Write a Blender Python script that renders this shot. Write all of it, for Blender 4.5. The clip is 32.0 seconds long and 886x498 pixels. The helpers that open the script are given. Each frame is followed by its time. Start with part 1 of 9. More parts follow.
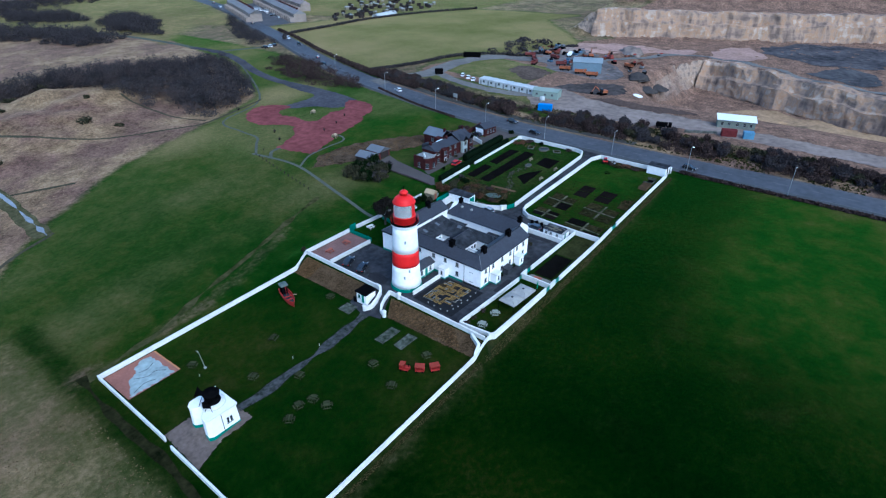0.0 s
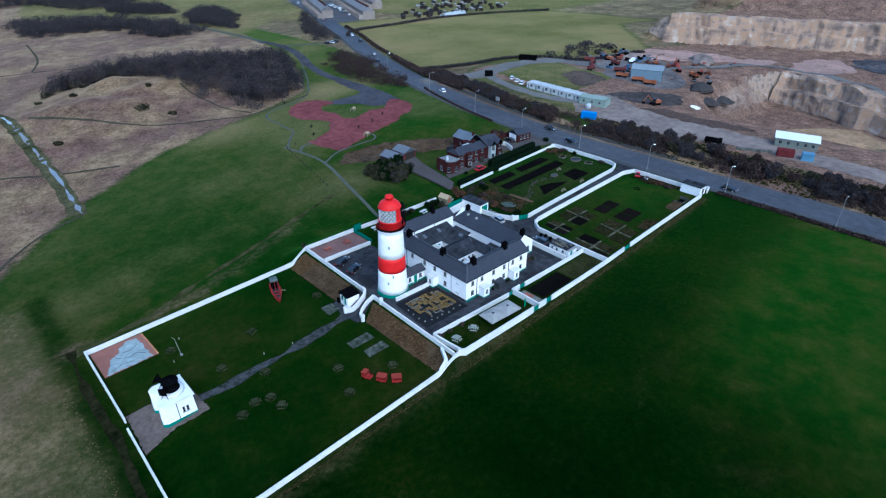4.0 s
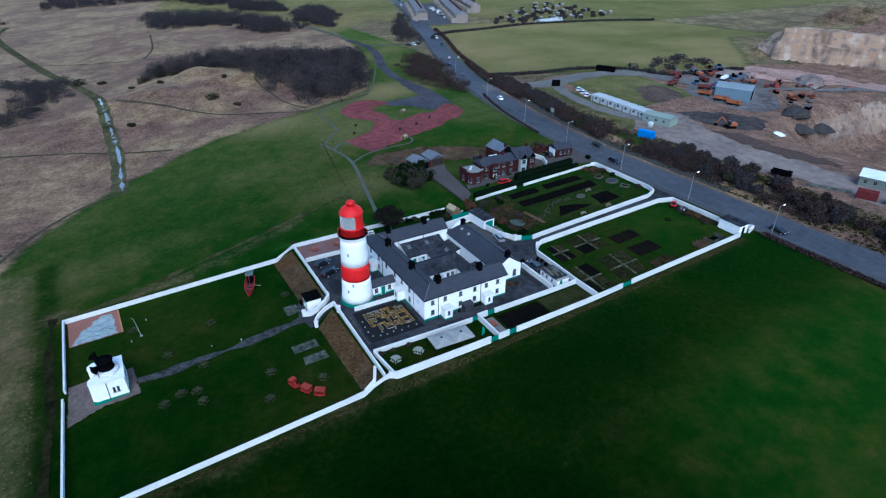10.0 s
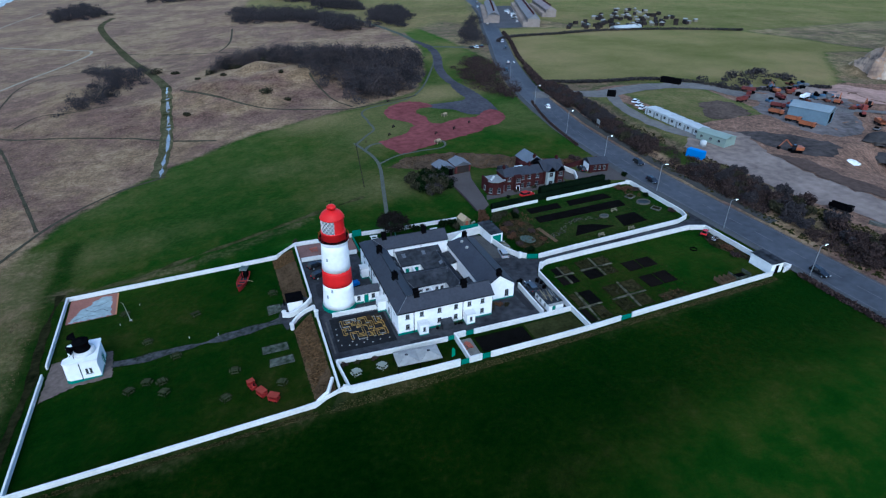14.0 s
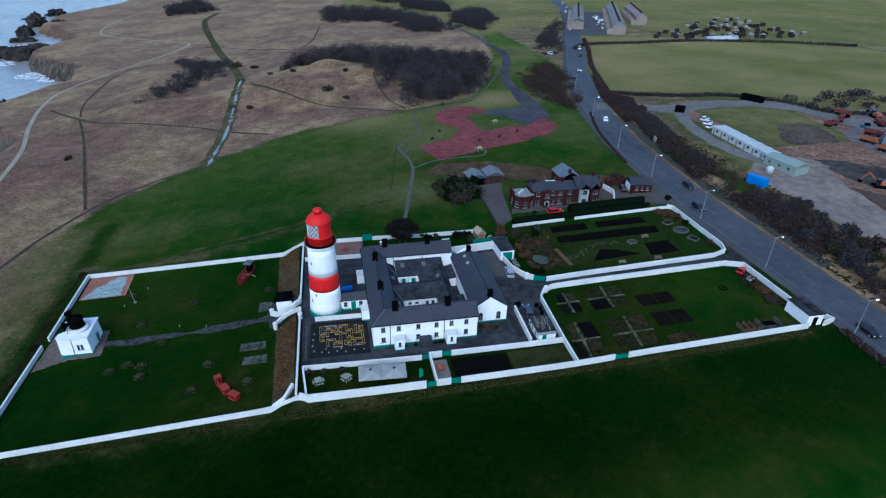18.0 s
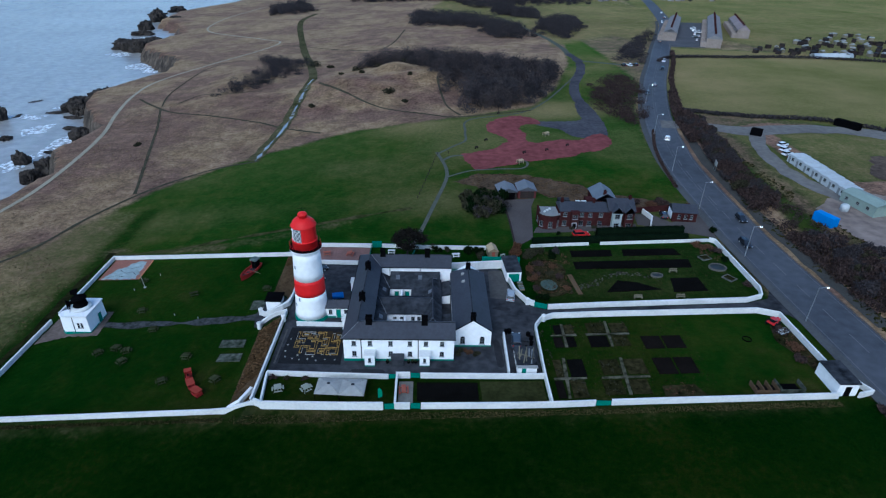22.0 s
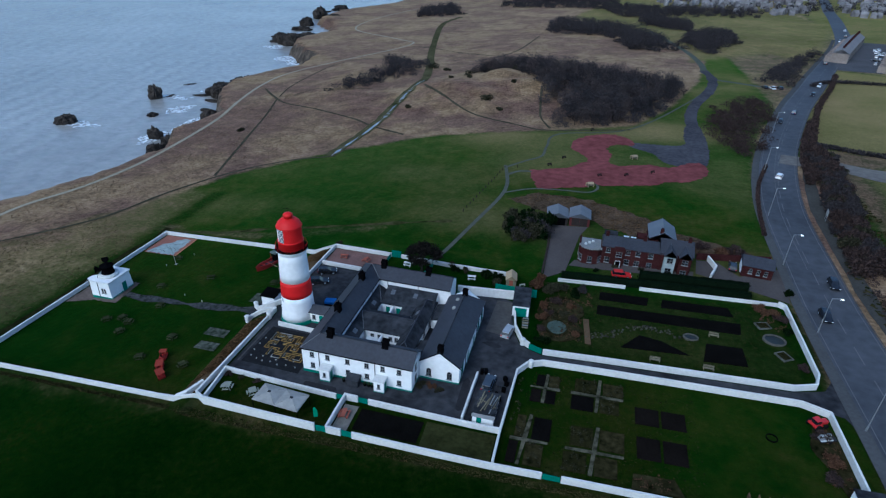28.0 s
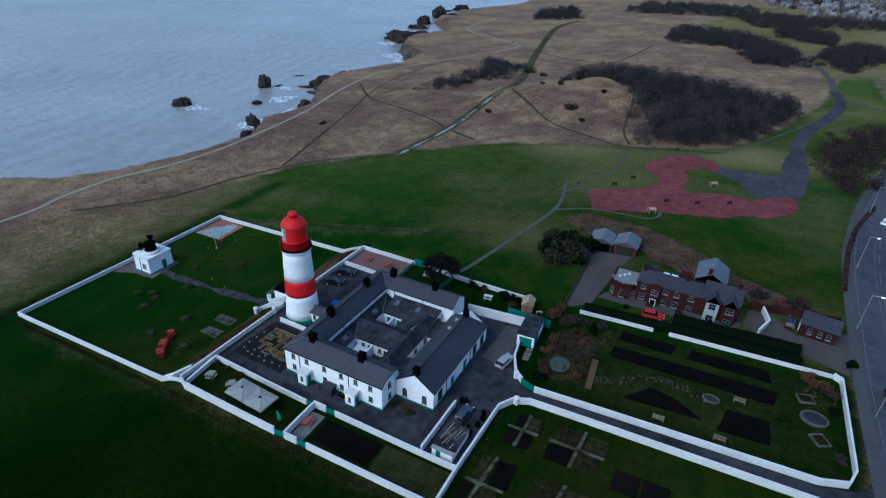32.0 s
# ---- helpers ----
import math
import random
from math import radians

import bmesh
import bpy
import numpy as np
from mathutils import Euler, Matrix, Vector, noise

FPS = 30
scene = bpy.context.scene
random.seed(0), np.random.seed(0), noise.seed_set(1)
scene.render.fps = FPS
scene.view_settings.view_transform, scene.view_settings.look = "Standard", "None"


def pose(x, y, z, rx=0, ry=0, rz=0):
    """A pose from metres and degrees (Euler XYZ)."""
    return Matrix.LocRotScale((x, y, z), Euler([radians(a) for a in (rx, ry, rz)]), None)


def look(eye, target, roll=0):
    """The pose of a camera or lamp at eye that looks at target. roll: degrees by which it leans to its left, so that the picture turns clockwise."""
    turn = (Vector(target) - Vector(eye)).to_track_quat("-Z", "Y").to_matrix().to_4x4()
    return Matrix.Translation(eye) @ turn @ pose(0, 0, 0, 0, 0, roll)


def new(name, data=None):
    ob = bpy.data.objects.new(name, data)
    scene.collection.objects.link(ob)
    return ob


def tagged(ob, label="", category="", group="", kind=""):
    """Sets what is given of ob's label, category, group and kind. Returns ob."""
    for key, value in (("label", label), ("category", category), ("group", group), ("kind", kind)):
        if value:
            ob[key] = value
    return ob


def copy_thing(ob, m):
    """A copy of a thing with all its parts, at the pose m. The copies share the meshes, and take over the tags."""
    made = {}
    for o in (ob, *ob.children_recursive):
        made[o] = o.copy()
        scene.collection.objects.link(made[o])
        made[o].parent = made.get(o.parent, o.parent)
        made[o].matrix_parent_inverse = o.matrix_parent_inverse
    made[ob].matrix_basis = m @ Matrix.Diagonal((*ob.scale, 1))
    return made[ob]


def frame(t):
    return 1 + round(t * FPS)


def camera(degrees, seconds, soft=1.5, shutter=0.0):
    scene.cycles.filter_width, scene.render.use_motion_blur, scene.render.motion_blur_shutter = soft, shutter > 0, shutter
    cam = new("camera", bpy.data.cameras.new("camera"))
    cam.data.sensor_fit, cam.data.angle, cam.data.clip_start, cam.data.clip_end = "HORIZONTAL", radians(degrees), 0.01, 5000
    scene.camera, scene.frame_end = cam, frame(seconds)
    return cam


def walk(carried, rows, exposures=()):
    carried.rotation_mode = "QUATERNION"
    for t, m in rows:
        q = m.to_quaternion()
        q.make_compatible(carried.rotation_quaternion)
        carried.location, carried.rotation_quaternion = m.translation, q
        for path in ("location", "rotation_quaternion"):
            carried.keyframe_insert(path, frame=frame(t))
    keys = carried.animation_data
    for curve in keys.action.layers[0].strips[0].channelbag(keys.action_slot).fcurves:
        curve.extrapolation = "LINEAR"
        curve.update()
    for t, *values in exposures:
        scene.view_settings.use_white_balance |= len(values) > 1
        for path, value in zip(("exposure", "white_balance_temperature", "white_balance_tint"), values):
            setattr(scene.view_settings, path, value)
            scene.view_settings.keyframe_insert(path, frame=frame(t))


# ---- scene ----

# camera and its flight round the lighthouse
cam = camera(75.9, 32.0, soft=1.25)
PATH = [
    (0, (-79.72, -72.53, 70.85), (-11.31, -19.18, 21.11), 0.28),
    (1, (-76.75, -75.05, 71.24), (-9.84, -20.02, 21.30), 0.80),
    (2, (-72.60, -78.04, 71.30), (-7.96, -20.43, 21.28), 0.64),
    (3, (-68.20, -80.96, 71.17), (-5.98, -20.74, 21.16), 0.50),
    (3.5, (-66.10, -82.38, 70.98), (-5.35, -20.61, 21.04), 0.46),
    (5.5, (-57.18, -87.67, 70.52), (-0.92, -21.54, 20.90), 0.42),
    (6, (-54.78, -88.92, 70.25), (0.01, -21.45, 20.79), 0.45),
    (7, (-50.39, -90.86, 70.09), (2.25, -21.69, 20.64), 0.50),
    (8, (-45.72, -92.78, 70.01), (4.33, -21.66, 20.64), 0.47),
    (9, (-40.97, -94.50, 69.84), (6.18, -21.41, 20.49), 0.71),
    (10, (-36.18, -95.80, 69.62), (8.52, -21.17, 20.30), 0.62),
    (11, (-31.28, -96.81, 69.56), (10.18, -20.34, 20.23), 0.78),
    (12, (-26.48, -97.85, 69.34), (11.80, -19.69, 20.09), 0.79),
    (13, (-21.91, -98.92, 69.49), (13.58, -19.38, 20.37), 1.04),
    (14, (-16.80, -99.07, 69.45), (15.79, -18.38, 20.19), 1.07),
    (14.5, (-14.32, -99.18, 69.48), (16.43, -17.80, 20.16), 1.17),
    (16.5, (-4.21, -99.49, 69.58), (19.18, -15.70, 20.26), 1.37),
    (17, (-1.71, -99.45, 69.56), (20.08, -15.21, 20.26), 1.37),
    (18, (3.24, -99.24, 69.42), (21.36, -14.08, 20.23), 1.40),
    (19, (8.22, -98.81, 69.42), (22.93, -12.93, 20.34), 1.43),
    (20, (13.49, -97.94, 69.25), (24.00, -11.36, 20.33), 1.48),
    (21, (18.51, -96.80, 69.17), (25.08, -9.78, 20.35), 1.58),
    (22, (23.47, -95.55, 69.22), (26.07, -8.33, 20.36), 1.62),
    (23, (27.99, -94.12, 69.60), (26.93, -7.00, 20.51), 1.74),
    (24, (32.86, -92.26, 69.09), (27.57, -5.17, 20.22), 1.68),
    (25, (37.57, -90.41, 68.91), (28.52, -3.61, 20.08), 1.66),
    (25.5, (39.78, -89.41, 68.87), (28.44, -2.85, 20.11), 1.66),
    (27.5, (48.51, -84.63, 68.76), (28.60, 0.36, 19.96), 1.89),
    (28, (50.70, -83.12, 68.51), (29.05, 1.47, 19.76), 1.79),
    (29, (55.00, -80.53, 68.74), (28.62, 2.70, 19.98), 2.01),
    (30, (59.11, -77.69, 68.95), (27.23, 3.55, 20.13), 2.12),
    (31, (62.94, -74.47, 68.90), (27.33, 5.21, 20.09), 2.25),
    (32, (66.88, -70.52, 69.13), (27.29, 7.55, 19.60), 2.07),
]
walk(cam, [(t, look(eye, target, roll)) for t, eye, target, roll in PATH], exposures=[(0, 0.98, 4770, 3), (7, 0.82, 4780, 3), (13, 0.68, 4800, 3), (22, 0.42, 4870, 3), (32, 0.24, 4920, 3)])

# dull winter afternoon: low cloud, a wide weak sun high behind it
world = bpy.data.worlds.new("overcast")
scene.world = world
world.use_nodes = True
sky = world.node_tree.nodes.new("ShaderNodeTexSky")
sky.sky_type, sky.sun_disc = "NISHITA", False
sky.sun_elevation, sky.sun_rotation = radians(38), radians(200)
sky.air_density, sky.dust_density, sky.ozone_density = 1.0, 2.0, 1.6
world.node_tree.nodes["Background"].inputs[1].default_value = 0.14
world.node_tree.links.new(sky.outputs[0], world.node_tree.nodes["Background"].inputs[0])
sun = bpy.data.lights.new("sun", "SUN")
sun.energy, sun.angle, sun.color = 1.0, radians(40), (1.0, 0.96, 0.9)
new("sun", sun).matrix_world = look((-30, -60, 70), (0, 0, 0))


# ---- materials ----
def mat(name, c, rough=0.85, var=0.25, s1=2.5, s2=0.15, bump=0.15, metal=0.0, c2=None, rnd=0.0, spec=None):
    """A surface of colour c, mottled at two scales (s1 fine, s2 broad, cycles a metre), towards c2 where given."""
    m = bpy.data.materials.new(name)
    m.use_nodes = True
    nt, n, l = m.node_tree, m.node_tree.nodes, m.node_tree.links
    b = n["Principled BSDF"]
    geo = n.new("ShaderNodeNewGeometry")
    fine, broad = n.new("ShaderNodeTexNoise"), n.new("ShaderNodeTexNoise")
    for t, s, d in ((fine, s1, 5), (broad, s2, 4)):
        t.inputs["Scale"].default_value, t.inputs["Detail"].default_value = s, d
        l.new(geo.outputs["Position"], t.inputs["Vector"])
    ramp = n.new("ShaderNodeValToRGB")
    lo = [v * (1 - var) for v in c]
    hi = list(c2) if c2 else [min(1, v * (1 + var * 0.7)) for v in c]
    ramp.color_ramp.elements[0].position, ramp.color_ramp.elements[1].position = 0.33, 0.68
    ramp.color_ramp.elements[0].color, ramp.color_ramp.elements[1].color = (*lo, 1), (*hi, 1)
    mix = n.new("ShaderNodeMath")
    mix.operation = "MULTIPLY_ADD"
    mix.inputs[1].default_value = 0.5
    half = n.new("ShaderNodeMath")
    half.operation = "MULTIPLY"
    half.inputs[1].default_value = 0.5
    l.new(fine.outputs[0], half.inputs[0])
    l.new(broad.outputs[0], mix.inputs[0])
    l.new(half.outputs[0], mix.inputs[2])
    l.new(mix.outputs[0], ramp.inputs[0])
    out = ramp.outputs[0]
    if rnd:
        info, hsv, mp = n.new("ShaderNodeObjectInfo"), n.new("ShaderNodeHueSaturation"), n.new("ShaderNodeMapRange")
        mp.inputs[3].default_value, mp.inputs[4].default_value = 1 - rnd, 1 + rnd
        l.new(info.outputs["Random"], mp.inputs[0])
        l.new(mp.outputs[0], hsv.inputs["Value"])
        l.new(out, hsv.inputs["Color"])
        out = hsv.outputs[0]
    l.new(out, b.inputs["Base Color"])
    b.inputs["Roughness"].default_value, b.inputs["Metallic"].default_value = rough, metal
    b.inputs["Specular IOR Level"].default_value = spec if spec is not None else (0.0 if rough > 0.7 else 0.25)
    if bump:
        bp = n.new("ShaderNodeBump")
        bp.inputs["Strength"].default_value, bp.inputs["Distance"].default_value = bump, 0.05
        l.new(fine.outputs[0], bp.inputs["Height"])
        l.new(bp.outputs[0], b.inputs["Normal"])
    return m


WHITE = mat("white_render", (0.78, 0.78, 0.77), 0.8, 0.10, 1.2, 0.12, 0.1)
WALLWHITE = mat("white_wall", (0.62, 0.615, 0.585), 0.85, 0.16, 2.2, 0.25, 0.15)
RED = mat("red_paint", (0.55, 0.008, 0.009), 0.55, 0.15, 1.0, 0.2, 0.05)
GREEN = mat("green_paint", (0.01, 0.16, 0.11), 0.5, 0.2, 1.5, 0.3, 0.05)
BLACK = mat("black_paint", (0.003, 0.003, 0.0035), 0.8, 0.3, 2, 0.3, 0.1)
SLATE = mat("slate", (0.036, 0.038, 0.047), 0.6, 0.3, 1.8, 0.25, 0.3, rnd=0.1)
SLATE2 = mat("old_slate", (0.028, 0.031, 0.037), 0.75, 0.6, 0.9, 0.3, 0.3, c2=(0.058, 0.061, 0.068))
TARMAC = mat("tarmac", (0.027, 0.028, 0.032), 0.8, 0.4, 0.7, 0.15, 0.2, c2=(0.06, 0.061, 0.066))
ROADTOP = mat("road_tarmac", (0.05, 0.053, 0.061), 0.7, 0.25, 0.5, 0.05, 0.1, c2=(0.08, 0.083, 0.092), spec=0.16)
GLASS = mat("dark_glass", (0.01, 0.012, 0.016), 0.08, 0.2, 1, 0.3, 0, spec=0.6)
EARTH = mat("bare_earth", (0.005, 0.0046, 0.0042), 0.98, 0.4, 2.5, 0.4, 0.5, spec=0.0)
BANK = mat("dead_grass", (0.045, 0.031, 0.016), 0.95, 0.6, 3.0, 0.35, 0.6, c2=(0.105, 0.069, 0.038))
WOOD = mat("weathered_wood", (0.17, 0.15, 0.10), 0.85, 0.3, 6, 0.6, 0.3, rnd=0.25)
CONCRETE = mat("concrete", (0.27, 0.27, 0.25), 0.9, 0.25, 1.6, 0.3, 0.2)
GRIT = mat("path_grit", (0.16, 0.15, 0.13), 0.95, 0.3, 2.0, 0.2, 0.3)


# ---- building helpers ----
def mesh_object(name, bm, material, parent=None, label=""):
    me = bpy.data.meshes.new(name)
    bm.to_mesh(me)
    bm.free()
    for mm in material if isinstance(material, (list, tuple)) else [material]:
        me.materials.append(mm)
    ob = new(name, me)
    if parent:
        ob.parent = parent
    if label:
        ob["label"] = label
    return ob


part = mesh_object


def thing(name, m, label, category, group="", kind=""):
    ob = new(name)
    ob.matrix_basis = m
    ob.empty_display_size = 0.3
    return tagged(ob, label, category, group, kind)


def box(bm, x0, x1, y0, y1, z0, z1):
    """An upright block; z0 and z1 may be four corner heights (x0y0, x1y0, x1y1, x0y1)."""
    za = z0 if isinstance(z0, (list, tuple)) else [z0] * 4
    zb = z1 if isinstance(z1, (list, tuple)) else [z1] * 4
    xy = [(x0, y0), (x1, y0), (x1, y1), (x0, y1)]
    lo = [bm.verts.new((*p, z)) for p, z in zip(xy, za)]
    hi = [bm.verts.new((*p, z)) for p, z in zip(xy, zb)]
    bm.faces.new(lo[::-1]), bm.faces.new(hi)
    for i in range(4):
        j = (i + 1) % 4
        bm.faces.new((lo[i], lo[j], hi[j], hi[i]))
    return bm


def blk(x0, x1, y0, y1, z0, z1, bevel=0.0):
    bm = box(bmesh.new(), x0, x1, y0, y1, z0, z1)
    if bevel:
        bmesh.ops.bevel(bm, geom=bm.edges[:], offset=bevel, segments=1, affect="EDGES")
    return bm


def lathe(profile, n=24, closed=True):
    """Turned round z: profile rows of radius, height."""
    bm = bmesh.new()
    rings = [[bm.verts.new((r * math.cos(2 * math.pi * k / n), r * math.sin(2 * math.pi * k / n), z)) for k in range(n)] for r, z in profile]
    for a, b in zip(rings, rings[1:]):
        for k in range(n):
            j = (k + 1) % n
            bm.faces.new((a[k], a[j], b[j], b[k]))
    if closed:
        bm.faces.new(rings[0][::-1]), bm.faces.new(rings[-1])
    return bm


def bar(bm, a, b, r, n=6, r2=None):
    """A round bar from a to b."""
    a, b = Vector(a), Vector(b)
    turn = (b - a).to_track_quat("Z", "Y").to_matrix()
    rings = []
    for p, q in ((a, r), (b, r if r2 is None else r2)):
        rings.append([bm.verts.new(p + turn @ Vector((q * math.cos(2 * math.pi * k / n), q * math.sin(2 * math.pi * k / n), 0))) for k in range(n)])
    for k in range(n):
        j = (k + 1) % n
        bm.faces.new((rings[0][k], rings[0][j], rings[1][j], rings[1][k]))
    bm.faces.new(rings[0][::-1]), bm.faces.new(rings[1])
    return bm


def smooth(ob):
    for p in ob.data.polygons:
        p.use_smooth = True
    return ob


# ---- the lie of the land ----
GX = [-2600, -420, -260, -168, -85, -55, -12, 48, 95, 130, 180, 400, 900, 2600]
GZ = [-40, -22, -17, -12, -6.5, -5.3, -1.9, 0.8, 3, 4.5, 6, 9, 12, 20]
# cliff edge, from north to south
CLIFF = [(-170, -2600), (-165, -200), (-160, -40), (-152, 22), (-134, 30), (-121, 49), (-112, 72), (-110, 96), (-124, 118), (-122, 150), (-150, 190), (-160, 215),
         (-150, 245), (-139, 262), (-146, 300), (-190, 350), (-205, 385), (-192, 420), (-215, 480), (-250, 520), (-262, 600), (-225, 680), (-225, 760), (-260, 2600)]
SEA = -22.5


def ramp(v, a, b):
    v = min(1.0, max(0.0, (v - a) / (b - a)))
    return v * v * (3 - 2 * v)


def bump_at(x, y, cx, cy, rx, ry, turn=0.0):
    c, s = math.cos(turn), math.sin(turn)
    u, v = ((x - cx) * c + (y - cy) * s) / rx, (-(x - cx) * s + (y - cy) * c) / ry
    return math.exp(-(u * u + v * v))


def cliff_x(y):
    for (xa, ya), (xb, yb) in zip(CLIFF, CLIFF[1:]):
        if ya <= y <= yb:
            return xa + (xb - xa) * (y - ya) / (yb - ya)
    return -300.0


def pit_rim(y):
    """Foot of the near quarry face."""
    return 262 - 0.42 * max(0.0, 10 - y) - 1.6 * max(0.0, y - 10) + 3 * noise.noise((y * 0.09, 2.0, 0.0))


def far_edge(y):
    """Foot of the far quarry face."""
    return 330 - 0.6 * (y - 26) + 5 * noise.noise((y * 0.05, 9.0, 0.0))


def land(x, y):
    """Height of the ground."""
    z = float(np.interp(x, GX, GZ)) + min(2.2, max(0.0, (y - 30) * 0.035)) * min(1.0, max(0.0, (x + 40) / 60))
    # level terrace of the station with its bank to the lawn
    inside = ramp(x, -10.3, -6.4) * (1 - ramp(x, 30, 60)) * ramp(y, -27.5, -26.0) * (1 - ramp(y, 29, 34))
    level = 0.0 if x < 10 else 0.012 * (x - 10)
    z = z * (1 - inside) + level * inside
    # hillocks on the heath
    knoll = bump_at(x, y, 4, 198, 46, 30, 0.35) * ramp(y, 138, 165)
    z += knoll * (7.5 + 3.0 * noise.noise((x * 0.045, y * 0.045, 8.0)) + 2.2 * noise.noise((x * 0.11, y * 0.11, 2.0)))
    z += 3 * bump_at(x, y, -75, 235, 30, 45)
    z += 0.9 * noise.noise((x * 0.012, y * 0.012, 3.0)) * ramp(math.hypot(x - 20, y), 90, 180)
    # quarry: pit behind the works, and its far faces
    fl = ramp(x, 172, 205) * (1 - ramp(y, 92, 112))
    rim = pit_rim(y)
    z -= 14 * ramp(x, 152, 224) * (1 - ramp(x, rim + 1.5, rim + 6)) * ramp(-y, -27, -9) * (1 - ramp(-y, 220, 300))
    edge = far_edge(y)
    z -= 1.5 * fl * (1 - ramp(x, edge - 3, edge))
    z += fl * (14 * ramp(x, edge + 3, edge + 9) + 8 * ramp(x, edge + 22, edge + 60))
    z += fl * (1.2 * noise.noise((x * 0.07, y * 0.07, 5.0)) + 0.5 * noise.noise((x * 0.19, y * 0.19, 15.0)))
    # sea cliff
    c = cliff_x(y) + 3.0 * noise.noise((y * 0.06, 1.0, 0.0)) + 1.5 * noise.noise((y * 0.2, 4.0, 0.0))
    drop = 1 - ramp(x, c - 5, c + 1.5)
    return z * (1 - drop) + (SEA - 3) * drop


def steps(*runs):
    out = []
    for a, b, s in runs:
        out += list(np.arange(a, b, s))
    return out


XS = steps((-2500, -700, 300), (-700, -300, 40), (-300, -165, 5), (-165, -90, 2.5), (-90, 130, 2), (130, 270, 2.5), (270, 440, 2.5), (440, 480, 10), (480, 900, 40), (900, 2600, 300))
YS = steps((-2500, -400, 300), (-400, -130, 15), (-130, 60, 2), (60, 300, 2.5), (300, 480, 5), (480, 800, 12), (800, 2700, 190))


# ---- ground ----
def within(x, y, poly):
    """Whether a plan point lies inside an outline."""
    inside = False
    for (xa, ya), (xb, yb) in zip(poly, poly[1:] + poly[:1]):
        if (ya > y) != (yb > y) and x < xa + (xb - xa) * (y - ya) / (yb - ya):
            inside = not inside
    return inside


MOWN = [(-108, -2500), (-106, -8), (-101, 2), (-98, 16), (-77, 46), (-61, 79), (-41, 101), (-10, 121), (37, 135), (68, 148), (84, 180), (100, 230), (112, 300), (150, 330), (196, 372), (113, 150), (101, 100), (98.5, 60), (97, 30), (100, -60), (102, -2500)]
SOUTHFIELD = [(100, 280), (106, 330), (60, 420), (20, 500), (60, 700), (200, 700), (230, 470), (170, 300), (150, 330), (112, 300)]
WESTFIELD = [(126, 137), (141, 205), (170, 282), (240, 264), (330, 214), (352, 130), (318, 142), (256, 84), (210, 91), (160, 125)]
GREENFAR = [(240, 264), (220, 330), (300, 2500), (2500, 2500), (2500, 200), (330, 214)]
WORKS = [(120, -200), (126, 20), (135, 110), (150, 120), (240, 95), (285, 80), (420, 60), (420, -400), (120, -400)]


def cover(x, y):
    """Weights of heath, quarry ground, pale field and lush pasture."""
    heath, dig, field = 0.0, 0.0, 0.0
    lush = 0.95 * ramp(x - 0.2 * y, 8, 70) * ramp(-y, 36, 66) if y < -26 else 0.3 if y < 28 else 0.6
    if -26 < y < -2 and x > 62:
        lush = 0.18 + 0.3 * ramp(x, 62, 74)
    if -5 < x < 48 and -26 < y < -18:
        lush = 0.1
    if not within(x, y, MOWN) and x < 120:
        heath = 1.0
    if within(x, y, SOUTHFIELD):
        heath, field = 0.42, 0.7
    if within(x, y, WORKS):
        heath, dig = 0.2, 1.0
        if x < 142 and y > 40:
            heath, dig, field = 0.2, 0.0, 0.6
        if x < 132:
            heath, dig, field = 0.6, 0.0, 0.12
        if 148 < x < 190 and 62 < y < 108:
            heath, dig, field = 0.3, 0.0, 0.55
    if within(x, y, WESTFIELD):
        heath, dig, field = 0.0, 0.0, 1.0
    if within(x, y, GREENFAR):
        heath, dig, field = 0.3, 0.0, 0.7
    if y > 30 and heath < 1 and x < 125 and not within(x, y, SOUTHFIELD):
        field = 0.08 + 0.2 * ramp(y - 0.3 * x, 34, 120) + 0.75 * max(0.0, noise.noise((x * 0.018, y * 0.034, 12.0)) + 0.12)
    if x > 120 and heath == dig == field == 0.0:
        heath = 0.62
    if x + 7 * noise.noise((x * 0.05, y * 0.05, 6.0)) * (y < -30) < -56 and y < 60 and heath < 1:
        heath, field, lush = 0.3 + 0.3 * ramp(-x, 62, 88), 0.36 + 0.25 * ramp(-x, 60, 80), 0.6
        if x > -60.5:
            heath, field, lush = 0.0, 0.05, 0.0
    if 46 < x < 94 and 3 < y < 28:
        field, lush = 0.16, 0.12
    trod = 32 + 0.0052 * (x + 48) ** 2
    if -62 < x < 16 and abs(y - trod) < 1.9 and x < 4:
        heath = 0.5
    if -56 < x < 93 and -2.9 < y - (-25.0 - 0.02 * min(46, x + 56)) < 0.2:
        heath, field = 0.22, 0.2
    return heath, dig, field, lush


